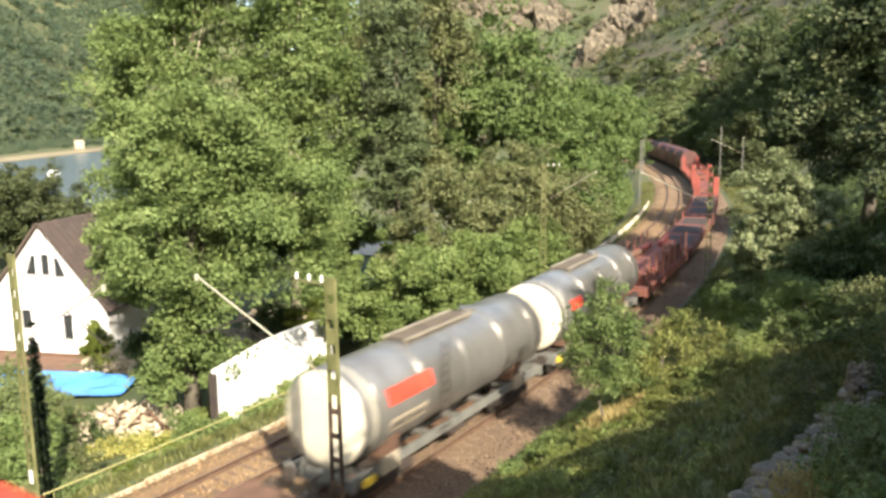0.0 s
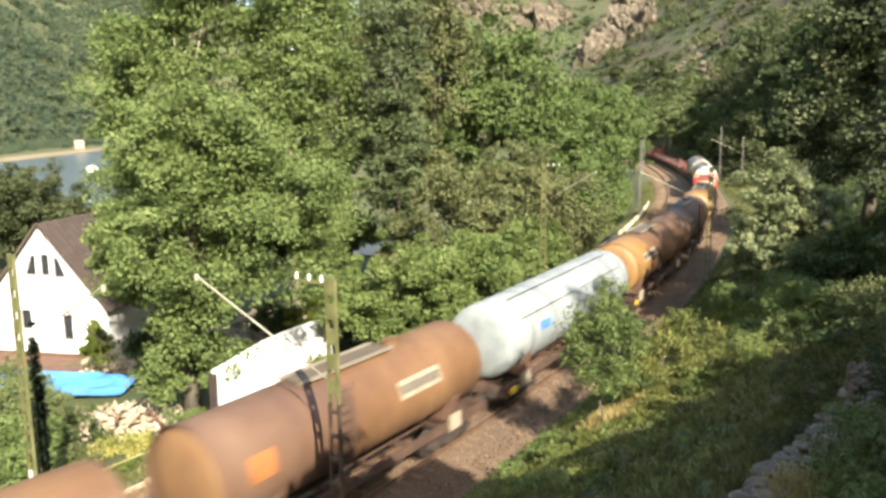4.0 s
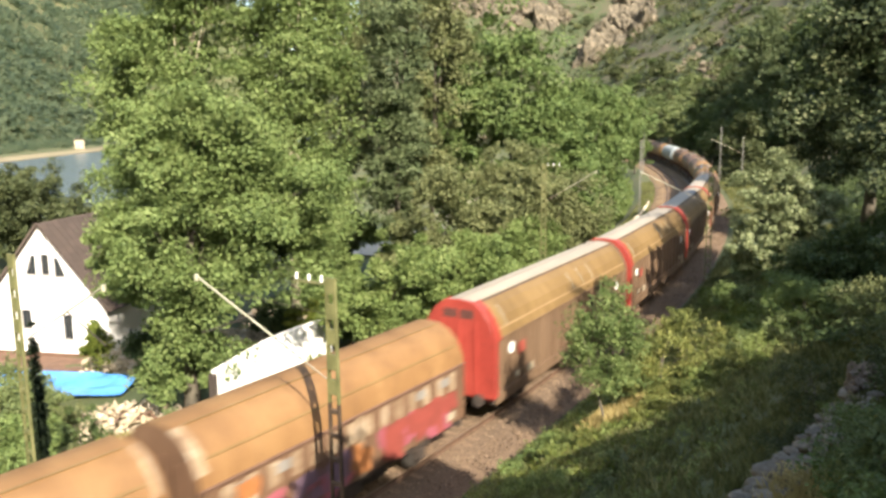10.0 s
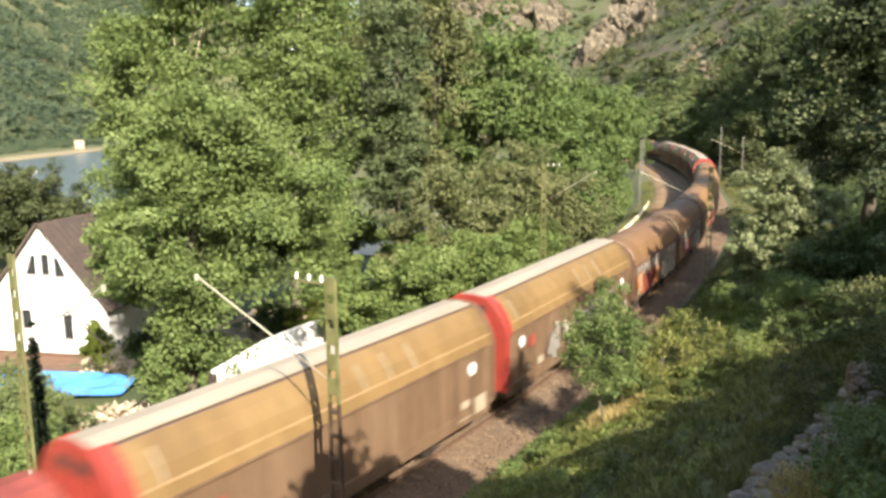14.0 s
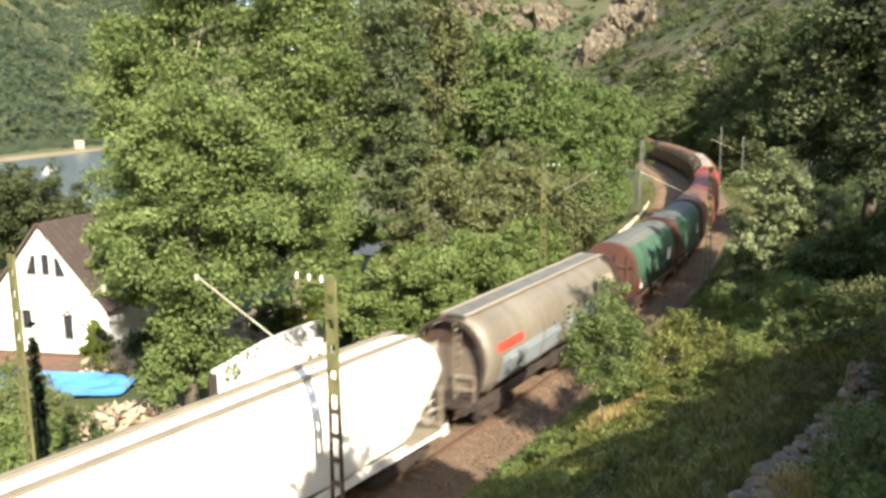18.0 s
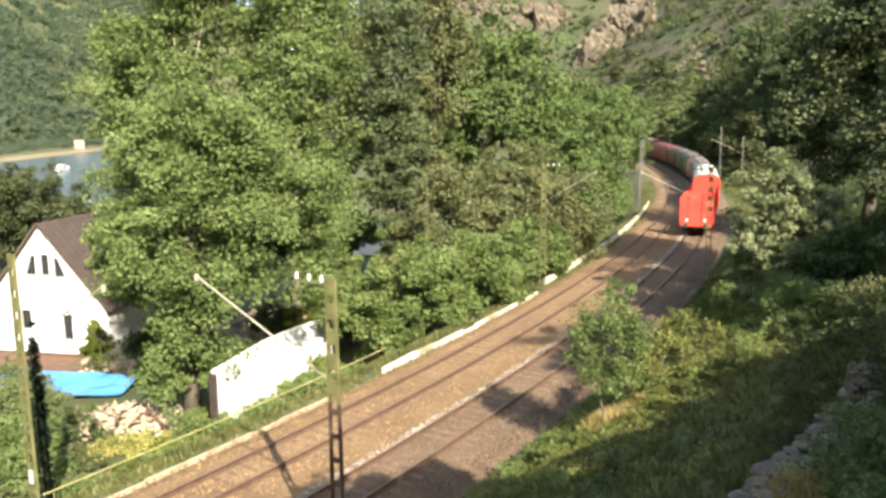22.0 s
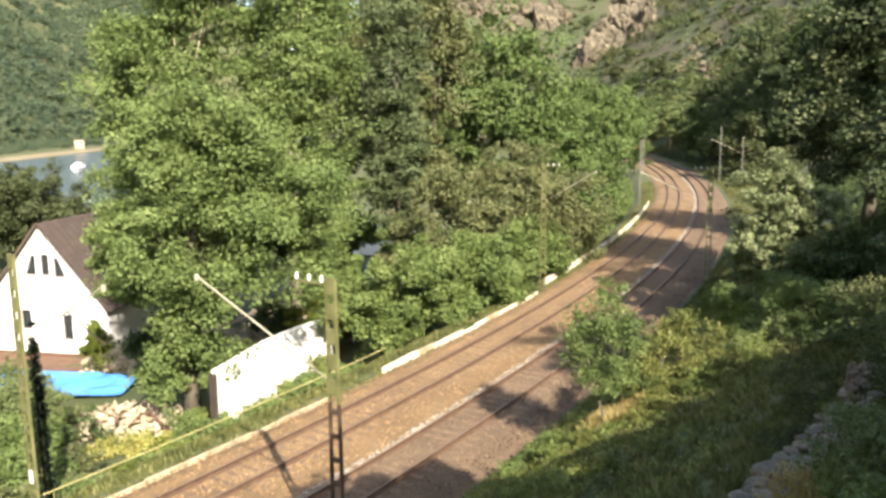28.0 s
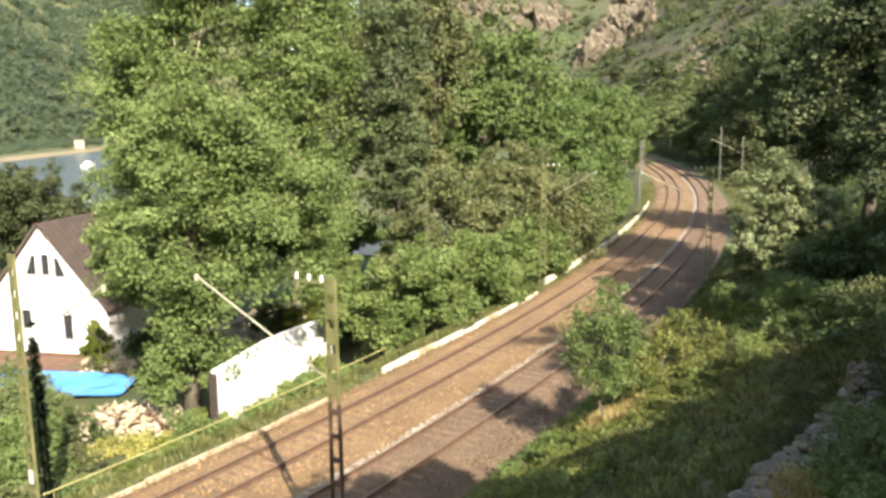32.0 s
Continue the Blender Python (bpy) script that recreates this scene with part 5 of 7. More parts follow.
# ---- dry-stone retaining wall on the slope ----
sw = thing("retaining_wall", "old dry-stone retaining wall on the slope", "stone wall", at=at(-26, 14.5, 5.0))
inv = sw.matrix_basis.inverted()
shapes = stones_of("wall_stone", 12, ROCK_WALL, (0.20, 0.17, 0.10), 40, 2)
wr = np.random.default_rng(4)
for row in range(8):
    for k in range(34):
        s = -32 + k * 0.36 + (row % 2) * 0.17 + wr.uniform(-0.07, 0.07)
        if s > -20.6 - 0.2 * row or (row < 3 and s < -28):
            continue
        c = 14.25 + 0.07 * row + wr.uniform(-0.10, 0.10) + 0.14 * max(0, s + 27)
        x, y, h = on_line(s, c)
        z = 4.42 + row * 0.19 + wr.uniform(-0.04, 0.04)
        o = new("wall_stone", shapes[int(wr.integers(12))])
        o.parent = sw
        o.matrix_parent_inverse = inv
        sc = 0.7 + 0.75 * wr.uniform(0, 1) ** 1.5
        o.matrix_basis = pose(float(x), float(y), z, wr.uniform(-12, 12), wr.uniform(-12, 12), 90 - math.degrees(h) + wr.uniform(-25, 25)) @ Matrix.Diagonal((sc, sc, sc, 1))
for lane in range(3):
    for k in range(20):
        s = -29.2 + k * 0.43 + 0.2 * (lane % 2) + wr.uniform(-0.08, 0.08)
        x, y, h = on_line(s, 14.72 + 0.27 * lane + wr.uniform(-0.06, 0.06) + 0.14 * max(0, s + 27))
        o = new("wall_stone", shapes[int(wr.integers(12))])
        o.parent = sw
        o.matrix_parent_inverse = inv
        sc = wr.uniform(0.8, 1.35)
        o.matrix_basis = pose(float(x), float(y), gz(float(x), float(y)) + 0.08 + wr.uniform(-0.05, 0.06), wr.uniform(-10, 10), wr.uniform(-10, 10), wr.uniform(0, 180)) @ Matrix.Diagonal((sc, sc, sc * 0.8, 1))
o = thing("boulder", "pale weathered boulder among the shrubs", "rock", at=pose(8.6, 15.9, gz(8.6, 15.9) + 0.05, 0, 0, 20))
part("rock", boulder(77, (0.42, 0.32, 0.46), 0.7, 3), STONE_WARM, o)
for k in range(16):
    x, y, r = 8.35 + 0.55 * math.sin(2.4 * k), 15.2 + 0.045 * k + 0.35 * math.cos(1.7 * k), 0.13 + 0.11 * abs(math.sin(3.1 * k))
    o = thing("boulder", "small pale brown broken stone on the slope", "rock", "stones on the slope", pose(x, y, gz(x, y) + 0.05 + 0.12 * (k % 3), 20 * k, 0, 50 * k))
    part("rock", boulder(81 + k, (r, r * 0.8, r * 0.6), 0.7, 2), STONE_WARM, o)

# ---- rock outcrops on the hill ----
RX = np.random.default_rng(31)
CRAGS = [(76 + 4.2 * k, 424 + 6 * k + 3 * math.sin(2.3 * k), 6 + 2 * math.sin(k), 5.5, 8 + 2.5 * math.cos(1.7 * k), 16) for k in range(9)]
CRAGS += [(84 + 5 * k, 426 + 5 * k, 5.5, 5, 7 + 2 * math.sin(k), 22) for k in range(6)]
CRAGS += [(-2 + 4.6 * k, 458 + 5 * math.sin(1.9 * k), 4.2 + 1.2 * math.sin(2 * k), 4, 6.5 + 2.2 * math.cos(k), 10) for k in range(16)]
CRAGS += [(80 + 26 * RX.uniform(0, 1), 418 + 36 * RX.uniform(0, 1), 2.2 + 2.2 * RX.uniform(0, 1), 2.4, 4.5 + 4 * RX.uniform(0, 1), 24) for k in range(22)]
CRAGS += [(90 + 20 * RX.uniform(0, 1), 322 + 30 * RX.uniform(0, 1), 1.6 + RX.uniform(0, 1), 1.8, 1.8, 10) for k in range(6)]
CRAGS += [(96 + 9 * k, 300 - 12 * k, 3.2, 2.6, 2.6, 10) for k in range(6)] + [(84 + 6 * k, 268 + 9 * k, 2.6, 2.2, 2.2, 10) for k in range(4)]
bedding = Vector((0.87, 0.2, -0.46))  # across the tilted strata
for k, (x, y, a, b, c, lean) in enumerate(CRAGS):
    bm = boulder(100 + k * 3, (a, b, c), 0.7, 4)
    turn = pose(0, 0, 0, lean * 0.5, lean, 20 * k).to_3x3()
    for v in bm.verts:
        d = noise.noise(v.co * 0.35) + 0.6 * noise.noise(v.co * 0.9)
        q = (turn @ v.co).dot(bedding) + 0.8 * noise.noise(v.co * 0.3)
        d += 1.3 * abs((q / 2.6) % 1 - 0.5) + 0.7 * abs((q / 1.1) % 1 - 0.5) - 0.5
        v.co += v.co.normalized() * d * 0.2 * min(a, b)
    ob = thing("rock_outcrop", "jagged pale brown rock outcrop on the hillside", "rock", "rocks on the hillside", pose(x, y, gz(x, y) + 0.15 * c, lean * 0.5, lean, 20 * k))
    part("rock", bm, ROCK, ob)

# ---- small house on the far bank ----
hx, hy = -212.0, 481.0
fh = thing("far_house", "small cream house on the far river bank", "house", at=pose(hx, hy, gz(hx, hy) - 0.3, 0, 0, 25))
bm = bmesh.new()
box(bm, -2.6, 2.6, -3.6, 3.6, 0, 5.2)
part("wall", bm, RUBBLE, fh)
bm = bmesh.new()
loft(bm, [[Vector((x, y, z)) for x, z in ((-3.0, 5.1), (0, 7.4), (3.0, 5.1), (2.7, 5.2), (0, 7.1), (-2.7, 5.2))] for y in (-3.9, 3.9)], smooth=False)
part("roof", bm, ROOF_TILE, fh)
for y in (-1.8, 0, 1.8):
    bm = bmesh.new()
    box(bm, 2.6, 2.65, y - 0.45, y + 0.45, 2.6, 4.0)
    part("window", bm, GLASS, fh)

# ---- road and far bank ----
me = strip("road", [-38.5, -33.5], [-5.02, -5.02], 44, 130, 3.0, ASPHALT)
tagged(me, "pale grey road seen between the trees", "road", kind="structure")
strip("edge_line", [-34.2, -33.95], [-5.012, -5.012], 44, 130, 3.0, PAINT_WHITE, me)
bm = bmesh.new()
v = [bm.verts.new(p) for p in ((-206, 250, -7.5), (-197, 250, -8.6), (-197, 620, -8.6), (-206, 620, -7.5), (-206, 250, -9.6), (-197, 250, -9.6), (-197, 620, -9.6), (-206, 620, -9.6))]
for f in ((0, 1, 2, 3), (1, 5, 6, 2), (0, 4, 5, 1), (3, 2, 6, 7), (0, 3, 7, 4)):
    bm.faces.new([v[k] for k in f])
me = bpy.data.meshes.new("sand_bank")
bm.to_mesh(me)
bm.free()
me.materials.append(SAND)
tagged(new("sand_bank", me), "pale sandy strip along the far river bank", "river bank", kind="structure")


# ---- wagons: x forwards, y to the left, z from the rail ----
def wheelset(ob, x):
    for y in (-0.75, 0.75):
        bm = bmesh.new()
        bar(bm, (x, y - 0.065, 0.46), (x, y + 0.065, 0.46), 0.46, 20)
        bar(bm, (x, y * 0.92 - 0.02, 0.46), (x, y * 0.92 + 0.02, 0.46), 0.49, 20)
        part("wheel", bm, WHEEL, ob)


def bogie(ob, x):
    bm = bmesh.new()
    for y in (-1.02, 1.02):
        loft(bm, [[Vector((x + a, y + d, z)) for a, z in ((-1.3, 0.42), (-1.2, 0.62), (-0.5, 0.66), (-0.35, 0.85), (0.35, 0.85), (0.5, 0.66), (1.2, 0.62), (1.3, 0.42), (0.5, 0.38), (0.3, 0.28), (-0.3, 0.28), (-0.5, 0.38))] for d in (-0.07, 0.07)], smooth=False)
    box(bm, x - 0.25, x + 0.25, -1.0, 1.0, 0.55, 0.9)
    for w in (-0.9, 0.9):
        for y in (-1.08, 1.08):
            box(bm, x + w - 0.15, x + w + 0.15, y - 0.09, y + 0.09, 0.34, 0.60)
    b = part("bogie", bm, STEEL_DARK, ob)
    for w in (-0.9, 0.9):
        wheelset(b, x + w)


def gear(ob, L, frame_mat, two_axle=0.0, deck=1.08):
    """Underframe, buffers, coupling, and bogies or two axles."""
    h = L / 2 - 0.62
    bm = bmesh.new()
    for y in (-1.15, 1.15):
        box(bm, -h, h, y - 0.06, y + 0.06, deck - 0.28, deck)
    box(bm, -h, h, -0.25, 0.25, deck - 0.25, deck - 0.02)
    for x in np.linspace(-h + 0.6, h - 0.6, 7):
        box(bm, x - 0.05, x + 0.05, -1.09, 1.09, deck - 0.2, deck - 0.01)
    part("underframe", bm, frame_mat, ob)
    for e in (-1, 1):
        bm = bmesh.new()
        box(bm, min(e * h, e * (h + 0.12)), max(e * h, e * (h + 0.12)), -1.35, 1.35, deck - 0.34, deck + 0.06)
        part("headstock", bevelled(bm, 0.015), frame_mat, ob)
        for y in (-0.87, 0.87):
            bm = bmesh.new()
            bar(bm, (e * (h + 0.12), y, 1.0), (e * (h + 0.42), y, 1.0), 0.11, 10)
            bar(bm, (e * (h + 0.42), y, 1.0), (e * (h + 0.50), y, 1.0), 0.23, 14)
            part("buffer", bm, STEEL_DARK, ob)
        bm = bmesh.new()
        bar(bm, (e * (h + 0.12), 0, 0.98), (e * (h + 0.48), 0, 0.92), 0.045, 6)
        bar(bm, (e * (h + 0.44), 0, 0.95), (e * (h + 0.46), 0, 0.62), 0.03, 6)
        part("coupling", bm, STEEL_DARK, ob)
    if two_axle:
        for x in (-two_axle, two_axle):
            for y in (-1.0, 1.0):
                bm = bmesh.new()
                box(bm, x - 0.55, x + 0.55, y - 0.05, y + 0.05, 0.66, 0.80)
                box(bm, x - 0.17, x + 0.17, y - 0.10, y + 0.10, 0.32, 0.66)
                sp = part("axle_spring", bm, STEEL_DARK, ob)
            wheelset(sp, x)
    else:
        for x in (-(h - 1.95), h - 1.95):
            bogie(ob, x)
    bm = bmesh.new()
    box(bm, -0.5, 0.5, -1.05, -0.7, 0.45, 0.80)
    bar(bm, (0.9, -0.8, 0.6), (1.7, -0.8, 0.6), 0.19, 10)
    part("brake_gear", bm, STEEL_DARK, ob)


def ring(x, r, zc, n=28, squash=1.0):
    return [Vector((x, r * math.cos(a), zc + r * squash * math.sin(a))) for a in np.linspace(0, 2 * math.pi, n + 1)[:-1]]


def barrel(bm, x0, x1, r, zc, dome=0.42, n=28):
    rings = []
    for k in range(5):
        a = k / 5 * math.pi / 2
        rings.append(ring(x0 - dome * math.cos(a), max(0.12, r * math.sin(a + 0.02) ** 0.6), zc, n))
    for x in np.linspace(x0, x1, 5):
        rings.append(ring(x, r, zc, n))
    for k in range(4, -1, -1):
        a = k / 5 * math.pi / 2
        rings.append(ring(x1 + dome * math.cos(a), max(0.12, r * math.sin(a + 0.02) ** 0.6), zc, n))
    loft(bm, rings)


def hoop(bm, x, w, r, zc, n=28):
    loft(bm, [ring(x - w / 2, r, zc, n), ring(x - w / 2, r + 0.02, zc, n), ring(x + w / 2, r + 0.02, zc, n), ring(x + w / 2, r, zc, n)], caps=False)


def ladder(ob, x, y, z0, z1, material=STEEL_DARK):
    bm = bmesh.new()
    for d in (-0.2, 0.2):
        bar(bm, (x + d, y, z0), (x + d, y, z1), 0.022, 5)
    for z in np.arange(z0 + 0.2, z1, 0.3):
        bar(bm, (x - 0.2, y, z), (x + 0.2, y, z), 0.015, 5)
    part("ladder", bm, material, ob)


def walkway(ob, x0, x1, z, material=GRATING, width=0.75, plank=None):
    """Two pale edge boards with darker grating panels between them, on short feet."""
    bm = bmesh.new()
    for e in (-1, 1):
        box(bm, x0, x1, min(e * width, e * (width - 0.16)), max(e * width, e * (width - 0.16)), z, z + 0.05)
    for x in (x0 + 0.1, x1 - 0.1):
        for y in (-width + 0.06, width - 0.06):
            box(bm, x - 0.03, x + 0.03, y - 0.03, y + 0.03, z - 0.35, z)
    way = part("walkway", bm, material, ob, "pale walkway on the roof")
    n = max(2, int((x1 - x0) / 0.7))
    edges = np.linspace(x0 + 0.02, x1 - 0.02, n + 1)
    for a, b in zip(edges[:-1], edges[1:]):
        bm = bmesh.new()
        for k in range(4):
            w = (2 * width - 0.36) / 4
            box(bm, a + 0.012, b - 0.012, -width + 0.18 + w * k + 0.012, -width + 0.18 + w * (k + 1) - 0.012, z + 0.004, z + 0.04)
        part("grating_panel", bm, plank or WALK_DARK, way)


def curved_plate(bm, x0, x1, a0, a1, r, zc, n=6):
    """A thin plate on a barrel's right side between the angles a0 and a1 above the horizontal."""
    an = np.linspace(radians(a0), radians(a1), n)
    rows = [[Vector((x, -rr * math.cos(a), zc + rr * math.sin(a))) for x in (x0, x1)] for rr, seq in ((r, an), (r + 0.012, an[::-1])) for a in seq]
    loft(bm, rows + rows[:1], caps=False, closed=False, smooth=False)


def lettered_plate(ob, x0, x1, a0, a1, r, zc, material, bars=6):
    bm = bmesh.new()
    curved_plate(bm, x0, x1, a0, a1, r + 0.008, zc)
    p = part("label_panel", bm, material, ob, "label panel with dark lettering bars")
    w = (x1 - x0) / (bars * 1.5 + 0.5)
    for k in range(bars):
        bm = bmesh.new()
        a = x0 + w * (0.5 + 1.5 * k)
        curved_plate(bm, a, a + w, a0 + (a1 - a0) * 0.25, a0 + (a1 - a0) * 0.75, r + 0.022, zc, 3)
        part("lettering_bar", bm, INK, p)


def tank_wagon(L, paint, label, accent=(), r=1.45, zc=2.62, ribs=0, end=None, mark=None, gap=0.1, plates=((1.0, 3.2, 8, 30),), hatch=True, panel=True, band=True, dome=0.36, sill=None, plate=PLATE):
    ob = thing("tank_wagon", label, "tank wagon", "wagons of the freight train")
    gear(ob, L, sill or UNDER_RUST)
    h = L / 2 - 0.62 - gap
    bm = bmesh.new()
    barrel(bm, -h + dome, h - dome, r, zc, dome)
    part("tank", bm, paint, ob)
    if end:
        bm = bmesh.new()
        rings = [ring(-h + dome - (dome + 0.02) * math.cos(k / 5 * math.pi / 2), max(0.12, (r + 0.012) * math.sin(k / 5 * math.pi / 2 + 0.02) ** 0.6), zc) for k in range(5)] + [ring(-h + 0.75, r + 0.012, zc)]
        loft(bm, rings)
        part("end_dome", bm, end, ob)
    for colour, x0, x1 in accent:
        bm = bmesh.new()
        loft(bm, [ring(x, r + 0.006, zc) for x in np.linspace(x0, x1, 4)], caps=False)
        part("tank_shell_course", bm, colour, ob)
    for x in (np.linspace(-h + 0.9, h - 0.9, ribs) if ribs else ()):
        bm = bmesh.new()
        hoop(bm, x, 0.09, r, zc)
        part("rib", bm, paint, ob)
    if band:
        for x in (-h * 0.45, h * 0.45):
            bm = bmesh.new()
            hoop(bm, x, 0.10, r, zc)
            part("tank_strap", bm, paint, ob)
    for x in (-(L / 2 - 2.55), L / 2 - 2.55):
        bm = bmesh.new()
        loft(bm, [[Vector((x + d, y, z)) for y, z in ((-1.1, 1.08), (1.1, 1.08), (1.32, 2.0), (0.8, 1.55), (0, 1.36), (-0.8, 1.55), (-1.32, 2.0))] for d in (-0.3, 0.3)], smooth=False)
        part("saddle", bm, STEEL_RUST, ob)
    if hatch:
        walkway(ob, -2.3, 1.9, zc + r + 0.03, width=0.5)
        bm = bmesh.new()
        bar(bm, (2.4, 0, zc + r - 0.08), (2.4, 0, zc + r + 0.14), 0.3, 14)
        part("manhole", bm, paint, ob)
        ladder(ob, -h * 0.28, -r - 0.10, 1.1, zc + r + 0.1)
    if not hatch:
        for x0, x1, a in ((-h + 1.2, -0.6, 34), (0.4, h - 1.6, 34), (-h + 1.6, h - 1.6, 72)):
            bm = bmesh.new()
            y, z = -(r + 0.07) * math.cos(radians(a)), zc + (r + 0.07) * math.sin(radians(a))
            bar(bm, (x0, y, z), (x1, y, z), 0.022, 6)
            for x in np.linspace(x0 + 0.1, x1 - 0.1, 5):
                bar(bm, (x, y, z), (x, y * 0.93, zc + (z - zc) * 0.93), 0.014, 5)
            part("side_rail", bm, STEEL_DARK, ob, "dark handrail along the tank")
    for x0, x1, a0, a1 in plates:
        lettered_plate(ob, x0, x1, a0, a1, r, zc, plate)
    if mark:
        bm = bmesh.new()
        curved_plate(bm, mark[1], mark[2], mark[3], mark[4], r + 0.01, zc)
        part("painted_mark", bm, mark[0], ob, "coloured painted mark")
    if panel:
        for a, b, z0, z1 in ((-h + 1.1, -h + 2.0, 0.75, 1.30), (h - 2.2, h - 1.5, 0.8, 1.35)):
            bm = bmesh.new()
            box(bm, a, b, -1.32, -1.28, z0, z1)
            part("data_plate", bm, PLATE, ob, "cream data plate")
        bm = bmesh.new()
        box(bm, -h + 0.3, -h + 0.75, -1.34, -1.2, 0.72, 0.92)
        part("brake_lever", bm, PAINT_YELLOW, ob, "yellow brake lever")
    return ob


def profile(pts, x0, x1, bm):
    loft(bm, [[Vector((x, y, z)) for y, z in pts] for x in (x0, x1)], smooth=False)


def mirrored(half):
    """A closed cross-section from its right half, from the ridge down."""
    return [(-y, z) for y, z in half] + [(y, z) for y, z in half[::-1] if y > 1e-6]


def panel_dots(ob, x, z, r=0.2):
    bm = bmesh.new()
    bar(bm, (x, -1.425, z), (x, -1.452, z), r, 14)
    part("round_plate", bm, PAINT_WHITE, ob, "white round plate")


def small_plates(ob, spots, material=PLATE, y=-1.445):
    for x, z, w, h in spots:
        bm = bmesh.new()
        box(bm, x - w / 2, x + w / 2, y - 0.012, y, z - h / 2, z + h / 2)
        part("data_plate", bm, material, ob, "dark data plate" if material is INK else "red data plate" if material is PAINT_RED_DULL else "cream spray paint" if material is CREAM_SPRAY else "pale data plate")


def spray(ob, x0, x1, z0, z1, seed, y=-1.45, n=16, inks=(0, 1, 5, 4), size=1.0):
    """Patches of spray paint: uneven rounded blots, no letters."""
    rng = np.random.default_rng(seed)
    for ink in inks:
        for k in range(n // len(inks)):
            bm = bmesh.new()
            x, z = rng.uniform(x0, x1), rng.uniform(z0 + 0.15, z1 - 0.15)
            w, h = size * rng.uniform(0.10, 0.45), size * rng.uniform(0.16, 0.42)
            yy = y - 0.002 - 0.003 * ink - 0.0004 * k
            z = min(max(z, z0 + h * 0.8), z1 - h * 0.8)
            turn = rng.uniform(0, 6.283)
            vs = [bm.verts.new((x + w * (abs(math.cos(a)) ** 0.5 * math.copysign(1, math.cos(a))) * (1 + 0.25 * math.sin(3 * a + turn)), yy, z + h * (abs(math.sin(a)) ** 0.5 * math.copysign(1, math.sin(a))) * (1 + 0.2 * math.cos(5 * a + turn)))) for a in np.linspace(0.2, 6.483, 17)[:-1]]
            bm.faces.new(vs)
            r = bmesh.ops.extrude_face_region(bm, geom=bm.faces[:])
            bmesh.ops.translate(bm, verts=[v for v in r["geom"] if isinstance(v, bmesh.types.BMVert)], vec=(0, 0.0012, 0))
            part("spray_paint", bm, GRAFFITI[ink], ob, "patch of spray paint")


